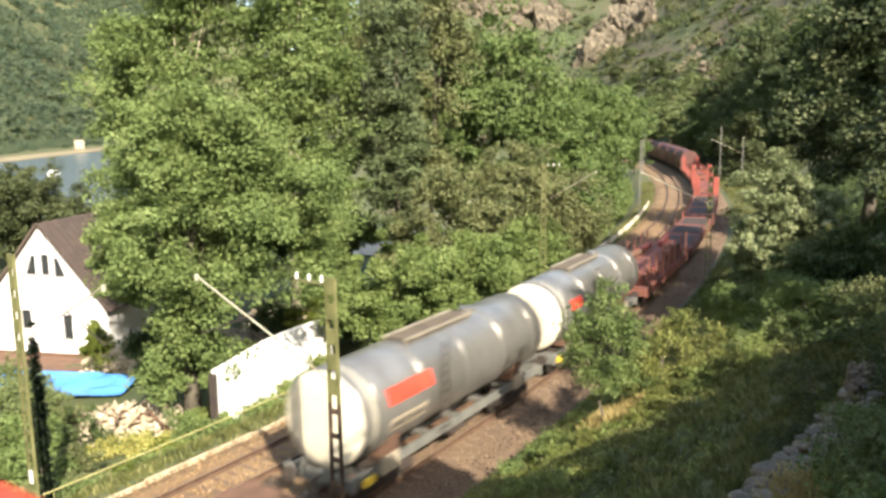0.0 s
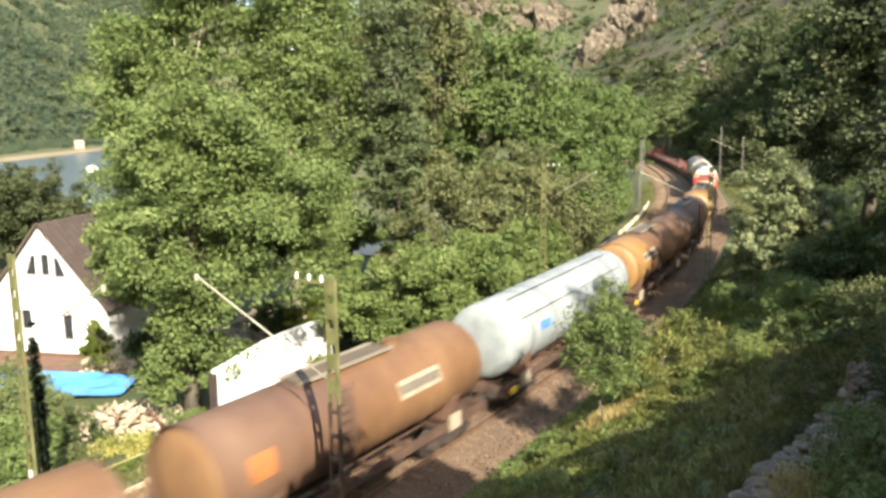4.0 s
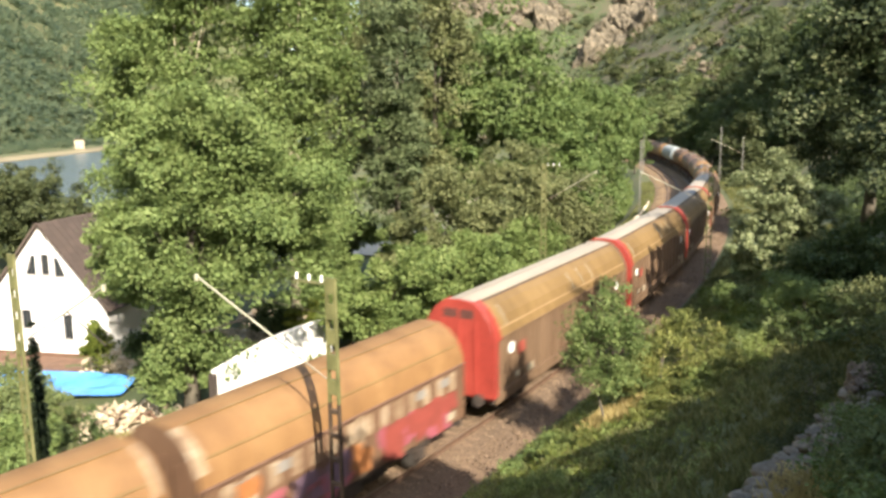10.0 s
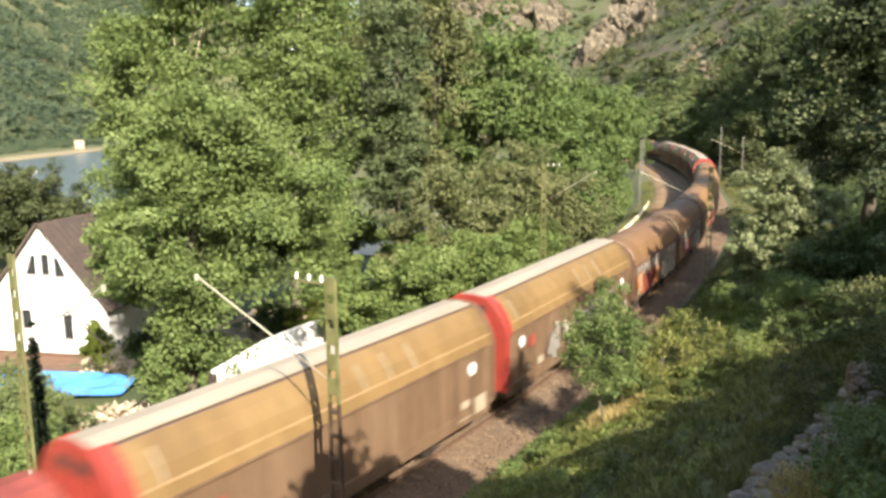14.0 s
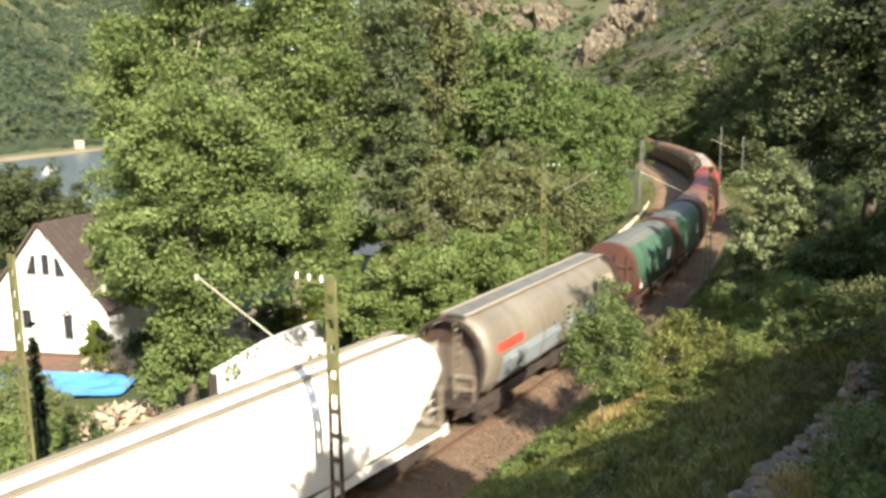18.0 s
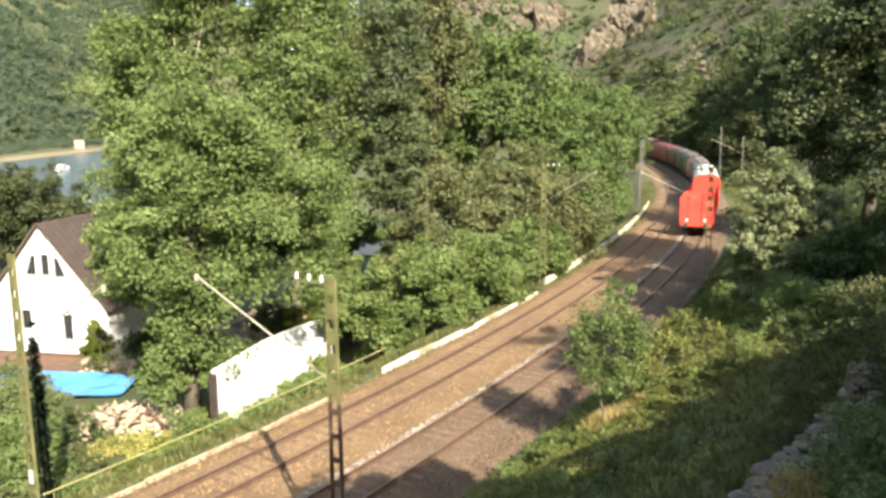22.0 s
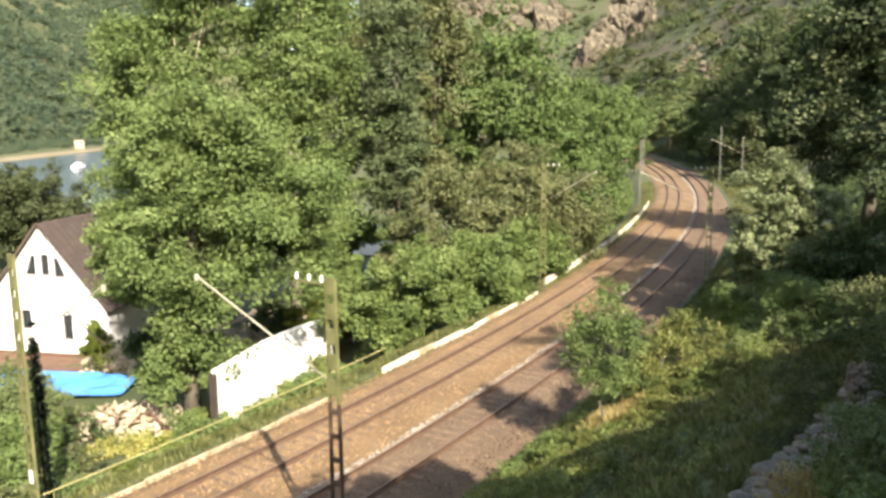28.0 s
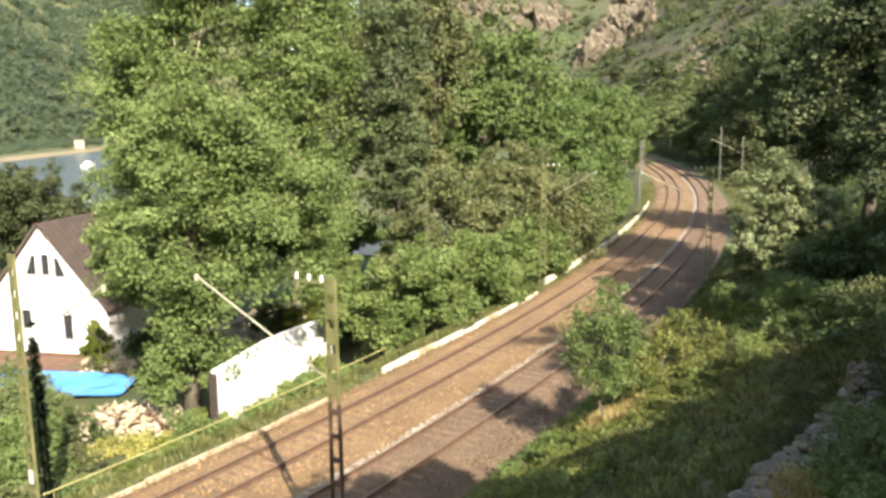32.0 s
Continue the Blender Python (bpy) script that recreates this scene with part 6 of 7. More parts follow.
def sliding_van(L, label, paint_seed=0):
    """Sliding-wall van: ochre sloping roof sides, pale ridge, ribbed brown sides, red end frames."""
    ob = thing("sliding_wall_van", label, "goods van", "wagons of the freight train")
    gear(ob, L, STEEL_DARK, two_axle=4.4, deck=1.15)
    h = L / 2 - 0.26
    bm = bmesh.new()
    profile(mirrored([(0, 4.18), (0.62, 4.14), (1.15, 3.62), (1.40, 3.06), (1.40, 3.0), (1.36, 1.12)]), -h + 0.14, h - 0.14, bm)
    part("body_core", bm, BOX_SIDE, ob)
    bm = bmesh.new()
    for e in (-1, 1):
        loft(bm, [[Vector((x, e * y, z)) for y, z in ((0.56, 4.17), (0.90, 3.94), (1.19, 3.62), (1.34, 3.32), (1.45, 3.02), (1.41, 3.00), (1.15, 3.60), (0.62, 4.12))] for x in (-h + 0.165, h - 0.165)], smooth=False)
    part("roof_cover", bm, BOX_OCHRE, ob, "ochre sliding roof cover")
    bm = bmesh.new()
    profile(mirrored([(0, 4.25), (0.56, 4.20), (0.56, 4.13)]), -h + 0.17, h - 0.17, bm)
    part("roof_ridge", bm, ROOF_PALE, ob, "pale roof ridge")
    for e in (-1, 1):
        bm = bmesh.new()
        y0, y1 = sorted((e * 0.562, e * 0.625))
        box(bm, -h + 0.17, h - 0.17, y0, y1, 4.125, 4.165)
        part("roof_gutter", bm, STEEL_DARK, ob, "dark gutter beside the ridge")
        # Pale strip: the cover's sunlit lower edge, put in as colour.
        bm = bmesh.new()
        loft(bm, [[Vector((x, e * y, z)) for y, z in ((1.335, 3.33), (1.352, 3.335), (1.372, 3.28), (1.352, 3.275))] for x in (-h + 0.2, h - 0.2)], smooth=False)
        part("cover_lit_edge", bm, COVER_LIT_EDGE, ob, "pale strip painted as the sunlit edge of the roof cover")
    for e in (-1, 1):
        for x in np.linspace(-h + 0.4, h - 0.4, 15):
            bm = bmesh.new()
            box(bm, x - 0.05, x + 0.05, min(e * 1.38, e * 1.44), max(e * 1.38, e * 1.44), 1.2, 2.96)
            part("side_rib", bm, BOX_SIDE, ob)
        bm = bmesh.new()
        box(bm, -h + 0.165, h - 0.165, min(e * 1.38, e * 1.47), max(e * 1.38, e * 1.47), 2.96, 3.03)
        part("top_rail", bm, BOX_SIDE, ob)
        bm = bmesh.new()
        box(bm, -h + 0.165, h - 0.165, min(e * 1.36, e * 1.45), max(e * 1.36, e * 1.45), 1.08, 1.2)
        part("bottom_rail", bm, BOX_SIDE, ob)
        for x in (-h * 0.84, h * 0.06, h * 0.22, h * 0.38):
            bm = bmesh.new()
            loft(bm, [[Vector((x + d, e * y, z)) for y, z in ((0.93, 3.955), (1.23, 3.62), (1.38, 3.34), (1.36, 3.32), (1.20, 3.60), (0.90, 3.93))] for d in (-0.035, 0.035)], smooth=False)
            part("cover_seam", bm, GRATING, ob, "pale seam strap")
    for e in (-1, 1):
        bm = bmesh.new()
        x0, x1 = sorted((e * h, e * (h - 0.12)))
        profile(mirrored([(0, 4.27), (0.60, 4.22), (0.98, 3.97), (1.24, 3.64), (1.42, 3.30), (1.50, 2.98), (1.48, 1.08)]), x0, x1, bm)
        part("end_frame", bevelled(bm, 0.012), VAN_RED if e < 0 else BOX_SIDE, ob, "red end frame" if e < 0 else "")
        for y in (-0.7, 0, 0.7):
            bm = bmesh.new()
            box(bm, min(e * h, e * (h + 0.05)), max(e * h, e * (h + 0.05)), y - 0.05, y + 0.05, 1.2, 3.6)
            part("end_stanchion", bm, VAN_RED if e < 0 else BOX_SIDE, ob)
        if e < 0:
            # Flat dark plates whose colour stands for the shade inside two openings.
            bm = bmesh.new()
            for y0, y1 in ((-0.62, -0.06), (0.06, 0.62)):
                box(bm, -h - 0.012, -h + 0.01, y0, y1, 3.66, 3.95)
            part("recess_shade", bm, HOOD_MAROON, ob, "dark plate painted as recess shade on the red end")
            for side in (-1, 1):
                bm = bmesh.new()
                loft(bm, [[Vector((x, side * y, z)) for y, z in ((0.60, 4.225), (0.985, 3.975), (1.245, 3.645), (1.425, 3.305), (1.505, 2.98), (1.45, 2.98), (1.38, 3.30), (1.20, 3.63), (0.94, 3.95), (0.58, 4.19))] for x in (-h + 0.118, -h + 0.52)], smooth=False)
                part("end_hood", bm, VAN_RED, ob, "red hood of the end frame")
                bm = bmesh.new()
                y0, y1 = sorted((side * 1.40, side * 1.475))
                box(bm, -h + 0.118, -h + 0.34, y0, y1, 1.1, 2.95)
                part("corner_post", bm, VAN_RED, ob, "red corner post")
    panel_dots(ob, h - 1.5, 2.5)
    panel_dots(ob, -h + 1.5, 2.5)
    small_plates(ob, ((h - 2.0, 1.5, 0.5, 0.22), (-h + 3.2, 1.45, 0.6, 0.25), (-h + 2.0, 1.5, 0.35, 0.18)), y=-1.46)
    small_plates(ob, ((-h + 2.4, 2.35, 0.6, 0.4),), PAINT_RED_DULL, -1.46)
    bm = bmesh.new()
    for e in (-1, 1):
        y0, y1 = sorted((e * 1.34, e * 1.43))
        box(bm, -h + 0.3, h - 0.3, y0, y1, 0.80, 1.075)
    part("side_skirt", bm, BOX_SIDE, ob)
    small_plates(ob, ((h - 1.0, 1.28, 0.75, 0.55),), y=-1.462)
    bm = bmesh.new()
    box(bm, h - 2.4, h - 1.6, -1.452, -1.435, 1.02, 1.06)
    part("floor_rail", bm, PLATE, ob, "pale floor rail")
    if paint_seed:
        spray(ob, -3.4, 4.9, 1.2, 2.45, paint_seed, -1.47, 56, (0, 4))
    for o in ob.children:
        if not o.name.startswith(("underframe", "headstock", "buffer", "coupling", "axle", "brake")):
            for v in o.data.vertices:
                if v.co.z > 1.1:
                    v.co.z = 1.1 + (v.co.z - 1.1) * 1.13
    return ob


def old_van(L, label, seed, inks=(0, 1, 5, 4), roof=BOX_BROWN_ROOF):
    """Brown van with a rounded roof, weathered and sprayed over."""
    ob = thing("covered_van", label, "goods van", "wagons of the freight train")
    gear(ob, L, STEEL_DARK, two_axle=3.5, deck=1.15)
    h = L / 2 - 0.40
    half = [(0, 4.36), (0.45, 4.31), (0.85, 4.12), (1.15, 3.78), (1.34, 3.36), (1.40, 3.0)]
    bm = bmesh.new()
    profile(mirrored([(y * 0.985, z - 0.02) for y, z in half] + [(1.38, 1.12)]), -h, h, bm)
    part("body", bm, BOX_BROWN, ob)
    n = 6
    arch = [(-y, z) for y, z in half[::-1]] + half[1:]
    for k in range(n):
        bm = bmesh.new()
        x0 = -h - 0.05 + (2 * h + 0.1) * k / n
        loft(bm, [[Vector((x, y, z)) for y, z in arch] for x in (x0 + 0.015, x0 + (2 * h + 0.1) / n - 0.015)], caps=False, closed=False)
        part("roof_panel", bm, roof, ob)
    for x, w in ((-h + 0.10, 0.15),) if seed % 2 else ((-h + 0.10, 0.10), (h - 0.12, 0.07)):
        bm = bmesh.new()
        loft(bm, [[Vector((x + d, -y * 1.008, z + 0.016)) for y, z in half[1:5]] + [Vector((x + d, -y * 0.99, z - 0.03)) for y, z in half[1:5][::-1]] for d in (-w, w)], smooth=False)
        part("roof_patch", bm, PATCH_PALE, ob, "whitish worn roof end")
    for e in (-1, 1):
        bm = bmesh.new()
        loft(bm, [[Vector((x, e * y, z)) for y, z in ((1.40, 3.06), (1.455, 3.05), (1.455, 3.0), (1.40, 2.99))] for x in (-h - 0.03, h + 0.03)], smooth=False)
        part("roof_gutter", bm, STEEL_RUST, ob)
    for (y0, z0), (y1, z1) in (((0.40, 4.325), (0.47, 4.318)), ((1.20, 3.70), (1.225, 3.645))):
        bm = bmesh.new()
        loft(bm, [[Vector((x, -y0, z0 + 0.012)), Vector((x, -y1, z1 + 0.012)), Vector((x, -y1 + 0.01, z1 - 0.02)), Vector((x, -y0 + 0.01, z0 - 0.02))] for x in (-h + 0.3, h - 0.3)], smooth=False)
        part("roof_seam", bm, BOX_OCHRE, ob, "ochre worn seam along the roof")
    for e in (-1, 1):
        for x in np.linspace(-h + 0.05, h - 0.05, 13):
            bm = bmesh.new()
            box(bm, x - 0.045, x + 0.045, min(e * 1.35, e * 1.43), max(e * 1.35, e * 1.43), 1.1, 2.98)
            part("side_post", bm, BOX_BROWN, ob)
        for y in (-0.8, 0.0, 0.8):
            bm = bmesh.new()
            box(bm, min(e * h, e * (h + 0.07)), max(e * h, e * (h + 0.07)), y - 0.06, y + 0.06, 1.1, 3.6)
            part("end_post", bm, BOX_BROWN, ob)
    for x in (-h + 1.2, -h + 2.6, h - 2.6, h - 1.2):
        bm = bmesh.new()
        box(bm, x - 0.28, x + 0.28, -1.43, -1.40, 2.55, 2.82)
        part("vent_flap", bm, GRAFFITI[4], ob, "grey ventilation flap")
    small_plates(ob, ((-h + 0.8, 1.5, 0.4, 0.3), (h - 0.9, 1.45, 0.45, 0.25)), y=-1.45)
    for k, x in enumerate(np.linspace(-h + 0.75, h - 0.75, 14)):
        if abs(x) < 0.35:
            continue
        bm = bmesh.new()
        box(bm, x - 0.19, x + 0.19, -1.425, -1.405, 2.28, 2.90)
        part("side_panel", bevelled(bm, 0.006), GRAFFITI[4] if seed % 3 else PATCH_PALE, ob, "weathered grey side panel")
    bm = bmesh.new()
    box(bm, -0.11, 0.11, -1.46, -1.40, 1.15, 3.0)
    part("door_post", bevelled(bm, 0.01), PATCH_PALE, ob, "pale worn door post")
    spray(ob, -h + 0.45, -h + 1.55, 1.3, 2.75, seed + 1, -1.452, 9, (1,))
    spray(ob, -h + 0.55, -h + 1.45, 1.4, 2.6, seed + 2, -1.462, 4, (0,), 0.5)
    spray(ob, -0.55, 0.25, 1.3, 2.2, seed + 3, -1.468, 3, (1,))
    spray(ob, -h + 2.0, -0.6, 1.2, 2.15, seed + 4, -1.44, 10, inks[:2])
    spray(ob, 0.9, h - 0.9, 1.15, 2.25, seed, -1.44, 24, inks[2:], 1.15)
    return ob


def hood_wagon(L, paint, label, end_paint, mark=True, ridge=None):
    """Coil wagon under a rounded tarpaulin hood with solid ends."""
    ob = thing("hooded_coil_wagon", label, "goods wagon", "wagons of the freight train")
    gear(ob, L, STEEL_DARK, deck=1.2)
    h = L / 2 - 0.55
    half = [(0, 4.24), (0.5, 4.18), (0.9, 4.0), (1.2, 3.68), (1.38, 3.28), (1.44, 2.8), (1.44, 1.25)]
    n = 9
    for k in range(n):
        bm = bmesh.new()
        x0, w = -h + 0.45 + (2 * h - 0.9) * k / n, (2 * h - 0.9) / n
        loft(bm, [[Vector((x0 + w * f, y * q, 1.2 + (z - 1.2) * (q if z > 2 else 1))) for y, z in mirrored(half)] for f, q in ((0, 1.0), (0.5, 0.988), (1.0, 1.0))], caps=False)
        part("hood_section", bm, paint, ob)
    bm = bmesh.new()
    loft(bm, [[Vector((x, y, z)) for y, z in ((-0.98, 3.965), (-0.9, 4.025), (-0.5, 4.20), (0, 4.265), (0.5, 4.20), (0.9, 4.025), (0.98, 3.965), (0.5, 4.15), (-0.5, 4.15))] for x in (-h + 0.5, h - 0.5)], smooth=False)
    part("ridge_cover", bm, ridge or HOOD_GREY, ob, "dusty ridge of the hood")
    for e in (-1, 1):
        bm = bmesh.new()
        x0, x1 = sorted((e * h, e * (h - 0.5)))
        profile(mirrored([(y * 1.02, z + 0.03) for y, z in half]), x0, x1, bm)
        part("end_wall", bevelled(bm, 0.02), end_paint, ob)
        for y in (-1.0, -0.35, 0.35, 1.0):
            bm = bmesh.new()
            box(bm, min(e * h, e * (h + 0.06)), max(e * h, e * (h + 0.06)), y - 0.05, y + 0.05, 1.2, 3.7)
            part("end_rib", bm, end_paint, ob)
        bm = bmesh.new()
        box(bm, min(e * h, e * (h + 0.07)), max(e * h, e * (h + 0.07)), -1.4, 1.4, 2.95, 3.05)
        part("end_crossbar", bm, end_paint, ob)
    for e in (-1, 1):
        bm = bmesh.new()
        box(bm, -h, h, min(e * 1.30, e * 1.47), max(e * 1.30, e * 1.47), 1.08, 1.26)
        part("side_sill", bm, end_paint, ob)
    if mark:
        small_plates(ob, ((h - 2.2, 2.45, 0.95, 0.7), (-h + 1.4, 1.75, 0.4, 0.3)), PAINT_WHITE, -1.462)
        small_plates(ob, ((-h + 0.9, 1.9, 0.5, 0.7), (h - 0.75, 2.0, 0.4, 0.6)), PAINT_RED_DULL, -1.478)
    return ob


def silo_wagon(L, label):
    """Grey silo wagon with a recessed end platform and a roof walkway."""
    ob = thing("silo_wagon", label, "goods wagon", "wagons of the freight train")
    gear(ob, L, STEEL_DARK, deck=1.15)
    h = L / 2 - 0.7
    half = [(0, 4.16), (0.45, 4.08), (0.9, 3.86), (1.22, 3.52), (1.40, 3.05), (1.45, 2.6), (1.42, 2.2), (1.30, 1.75), (1.15, 1.3)]
    bm = bmesh.new()
    pts = mirrored(half)
    mid = Vector((0, 0, 2.7))
    rings = []
    for x, k in ((-h + 0.35, 0.86), (-h + 0.55, 0.97), (-h + 0.8, 1.0), (h - 0.8, 1.0), (h - 0.55, 0.97), (h - 0.35, 0.86)):
        rings.append([Vector((x, y * k, 2.7 + (z - 2.7) * k)) for y, z in pts])
    loft(bm, rings)
    part("silo_body", bm, SILO_GREY, ob)
    for x in np.linspace(-h + 0.9, h - 0.9, 4):
        bm = bmesh.new()
        loft(bm, [[Vector((x + d, y * k, 2.7 + (z - 2.7) * k)) for y, z in pts] for d, k in ((-0.06, 1.0), (-0.06, 1.014), (0.06, 1.014), (0.06, 1.0))], caps=False, smooth=False)
        part("body_hoop", bm, SILO_GREY, ob)
    for x0, x1 in ((-h + 1.5, -0.4), (0.4, h - 1.3)):
        bm = bmesh.new()
        loft(bm, [[Vector((x, -y * 1.012, z)) for y, z in ((1.43, 2.55), (1.42, 2.2), (1.30, 1.75), (1.22, 1.5))] + [Vector((x, -y * 0.99, z)) for y, z in ((1.22, 1.5), (1.30, 1.75), (1.42, 2.2), (1.43, 2.55))] for x in (x0, x1)], smooth=False)
        part("side_panel", bm, SILO_PALE, ob, "pale blue side panel")
    bm = bmesh.new()
    loft(bm, [[Vector((x, -y * 1.015, z)) for y, z in ((1.25, 3.45), (1.42, 3.0))] + [Vector((x, -y * 0.99, z)) for y, z in ((1.42, 3.0), (1.25, 3.45))] for x in (h - 3.2, h - 0.9)], smooth=False)
    part("label_panel", bm, PLATE, ob, "cream label panel")
    bm = bmesh.new()
    loft(bm, [[Vector((x, -y * 1.015, z)) for y, z in ((1.40, 3.05), (1.45, 2.72))] + [Vector((x, -y * 0.99, z)) for y, z in ((1.45, 2.72), (1.40, 3.05))] for x in (-h + 1.1, -h + 3.3)], smooth=False)
    part("red_stripe", bm, PAINT_RED, ob, "red painted stripe")
    walkway(ob, -h + 0.3, h - 0.3, 4.16, ROOF_PALE, 0.55, MAST_GREY)
    for e in (-1, 1):
        bm = bmesh.new()
        loft(bm, [[Vector((e * (h + 0.05) + d, y * k, 2.75 + (z - 2.75) * k)) for y, z in pts] for d, k in ((-0.12, 1.0), (-0.12, 0.93), (0.12, 0.93), (0.12, 1.0))] , caps=False, smooth=False)
        part("end_hoop", bm, STEEL_DARK, ob)
        bm = bmesh.new()
        loft(bm, [[Vector((e * (h - 0.30) + d, y * 0.88, 2.7 + (z - 2.7) * 0.88)) for y, z in pts] for d in (-0.05, 0.05)], smooth=False)
        part("end_bulkhead", bm, UNDER_RUST, ob, "dark brown recessed end")
        bm = bmesh.new()
        loft(bm, [[Vector((e * (h + a - d), y, z)) for a, y, z in ((0.02, -0.7, 1.25), (0.02, 0.7, 1.25), (-0.16, 1.22, 2.5), (-0.24, 1.2, 3.05), (-0.24, -1.2, 3.05), (-0.16, -1.22, 2.5))] for d in (0.0, 0.05)], smooth=False)
        part("end_funnel", bm, SILO_DUST, ob, "dusty grey-brown end funnel")
        bm = bmesh.new()
        for y in (-1.1, -0.2):
            beam(bm, (e * (h + 0.15), y, 1.15), (e * (h + 0.15), y, 2.1), 0.05, 0.05, (1, 0, 0))
        for z in (1.6, 2.1):
            beam(bm, (e * (h + 0.15), -1.1, z), (e * (h + 0.15), -0.2, z), 0.05, 0.05)
        part("platform_railing", bm, PLATE, ob)
        bm = bmesh.new()
        for y in (-1.0, 1.0):
            beam(bm, (e * (h + 0.05), y, 1.15), (e * (h - 0.4), y * 0.8, 2.4), 0.1, 0.1)
        part("end_strut", bm, STEEL_RUST, ob)
        ladder(ob, e * (h + 0.12), -0.4, 1.2, 4.1, GRATING)
    return ob


def hopper_wagon(L, label):
    """Long cream hopper with sloping ends over open platforms."""
    ob = thing("hopper_wagon", label, "hopper wagon", "wagons of the freight train")
    gear(ob, L, HOPPER_CREAM, deck=1.15)
    h = L / 2 - 0.75
    half = [(0, 4.22), (0.5, 4.16), (0.95, 3.96), (1.28, 3.62), (1.44, 3.2), (1.46, 2.7), (1.44, 1.9), (1.40, 1.45)]
    pts = mirrored(half)
    bm = bmesh.new()
    rings = []
    for f in (0, 0.06, 0.94, 1.0):
        row = []
        for y, z in pts:
            slope = 0.15 + 1.7 * ease(3.3, 1.5, np.array(z)) if z < 3.3 else 0.15
            x0, x1 = -h + slope, h - slope
            k = 0.95 if f in (0, 1.0) else 1.0
            row.append(Vector((x0 + (x1 - x0) * f, y * k, 2.7 + (z - 2.7) * k)))
        rings.append(row)
    loft(bm, rings, smooth=False)
    part("hopper_body", bm, HOPPER_CREAM, ob)
    for e in (-1, 1):
        bm = bmesh.new()
        loft(bm, [[Vector((e * (h - 0.06) + d, y, z)) for y, z in mirrored([(0, 3.3), (0.8, 3.2), (1.15, 2.7), (1.0, 2.2), (0.5, 1.9)])] for d in (-0.04, 0.04)], smooth=True)
        part("end_panel", bm, SILO_DUST, ob, "dusty grey rounded end panel")
    for e in (-1, 1):
        bm = bmesh.new()
        for y in (-1.3, 1.3):
            beam(bm, (e * h, y, 1.15), (e * (h - 1.5), y, 2.3), 0.12, 0.12)
            beam(bm, (e * (h - 0.05), y, 1.15), (e * (h - 0.05), y * 0.98, 2.6), 0.1, 0.1)
            beam(bm, (e * h, y, 1.9), (e * (h - 1.2), y, 1.9), 0.05, 0.05)
        box(bm, min(e * h, e * (h - 1.9)), max(e * h, e * (h - 1.9)), -1.35, 1.35, 1.15, 1.2)
        part("end_frame", bm, GRATING, ob, "dirty end platform frame")
        bm = bmesh.new()
        box(bm, min(e * (h - 0.2), e * (h + 0.1)), max(e * (h - 0.2), e * (h + 0.1)), 0.1, 0.75, 2.5, 3.3)
        part("brake_box", bevelled(bm, 0.05), MAST, ob, "olive brake box")
        bm = bmesh.new()
        box(bm, min(e * (h - 0.1), e * h), max(e * (h - 0.1), e * h), -0.06, 0.06, 1.2, 3.6)
        part("brake_post", bm, STEEL_DARK, ob, "dark brake post")
        ladder(ob, e * (h + 0.02), -0.9, 1.2, 4.0, HOPPER_CREAM)
    for x in (-3.0, 0, 3.0):
        bm = bmesh.new()
        loft(bm, [[Vector((x + a, b, 1.4)) for a, b in ((-1.2, -1.2), (1.2, -1.2), (1.2, 1.2), (-1.2, 1.2))], [Vector((x + a, b, 0.5)) for a, b in ((-0.4, -0.7), (0.4, -0.7), (0.4, 0.7), (-0.4, 0.7))]], smooth=False)
        part("outlet", bm, HOPPER_CREAM, ob)
    small_plates(ob, ((-h + 3.6, 2.15, 0.8, 0.5), (-h + 4.2, 2.9, 0.5, 0.25), (-h + 4.9, 1.95, 0.25, 0.4)), INK, -1.47)
    for y in (-0.45, 0.45):
        bm = bmesh.new()
        box(bm, -h + 0.3, h - 0.3, y - 0.12, y + 0.12, 4.22, 4.27)
        part("roof_walkway", bm, GRATING, ob)
    bm = bmesh.new()
    box(bm, -h + 0.4, -h + 0.85, -1.42, -1.2, 0.75, 0.95)
    part("brake_lever", bm, PAINT_YELLOW, ob, "yellow brake lever")
    return ob


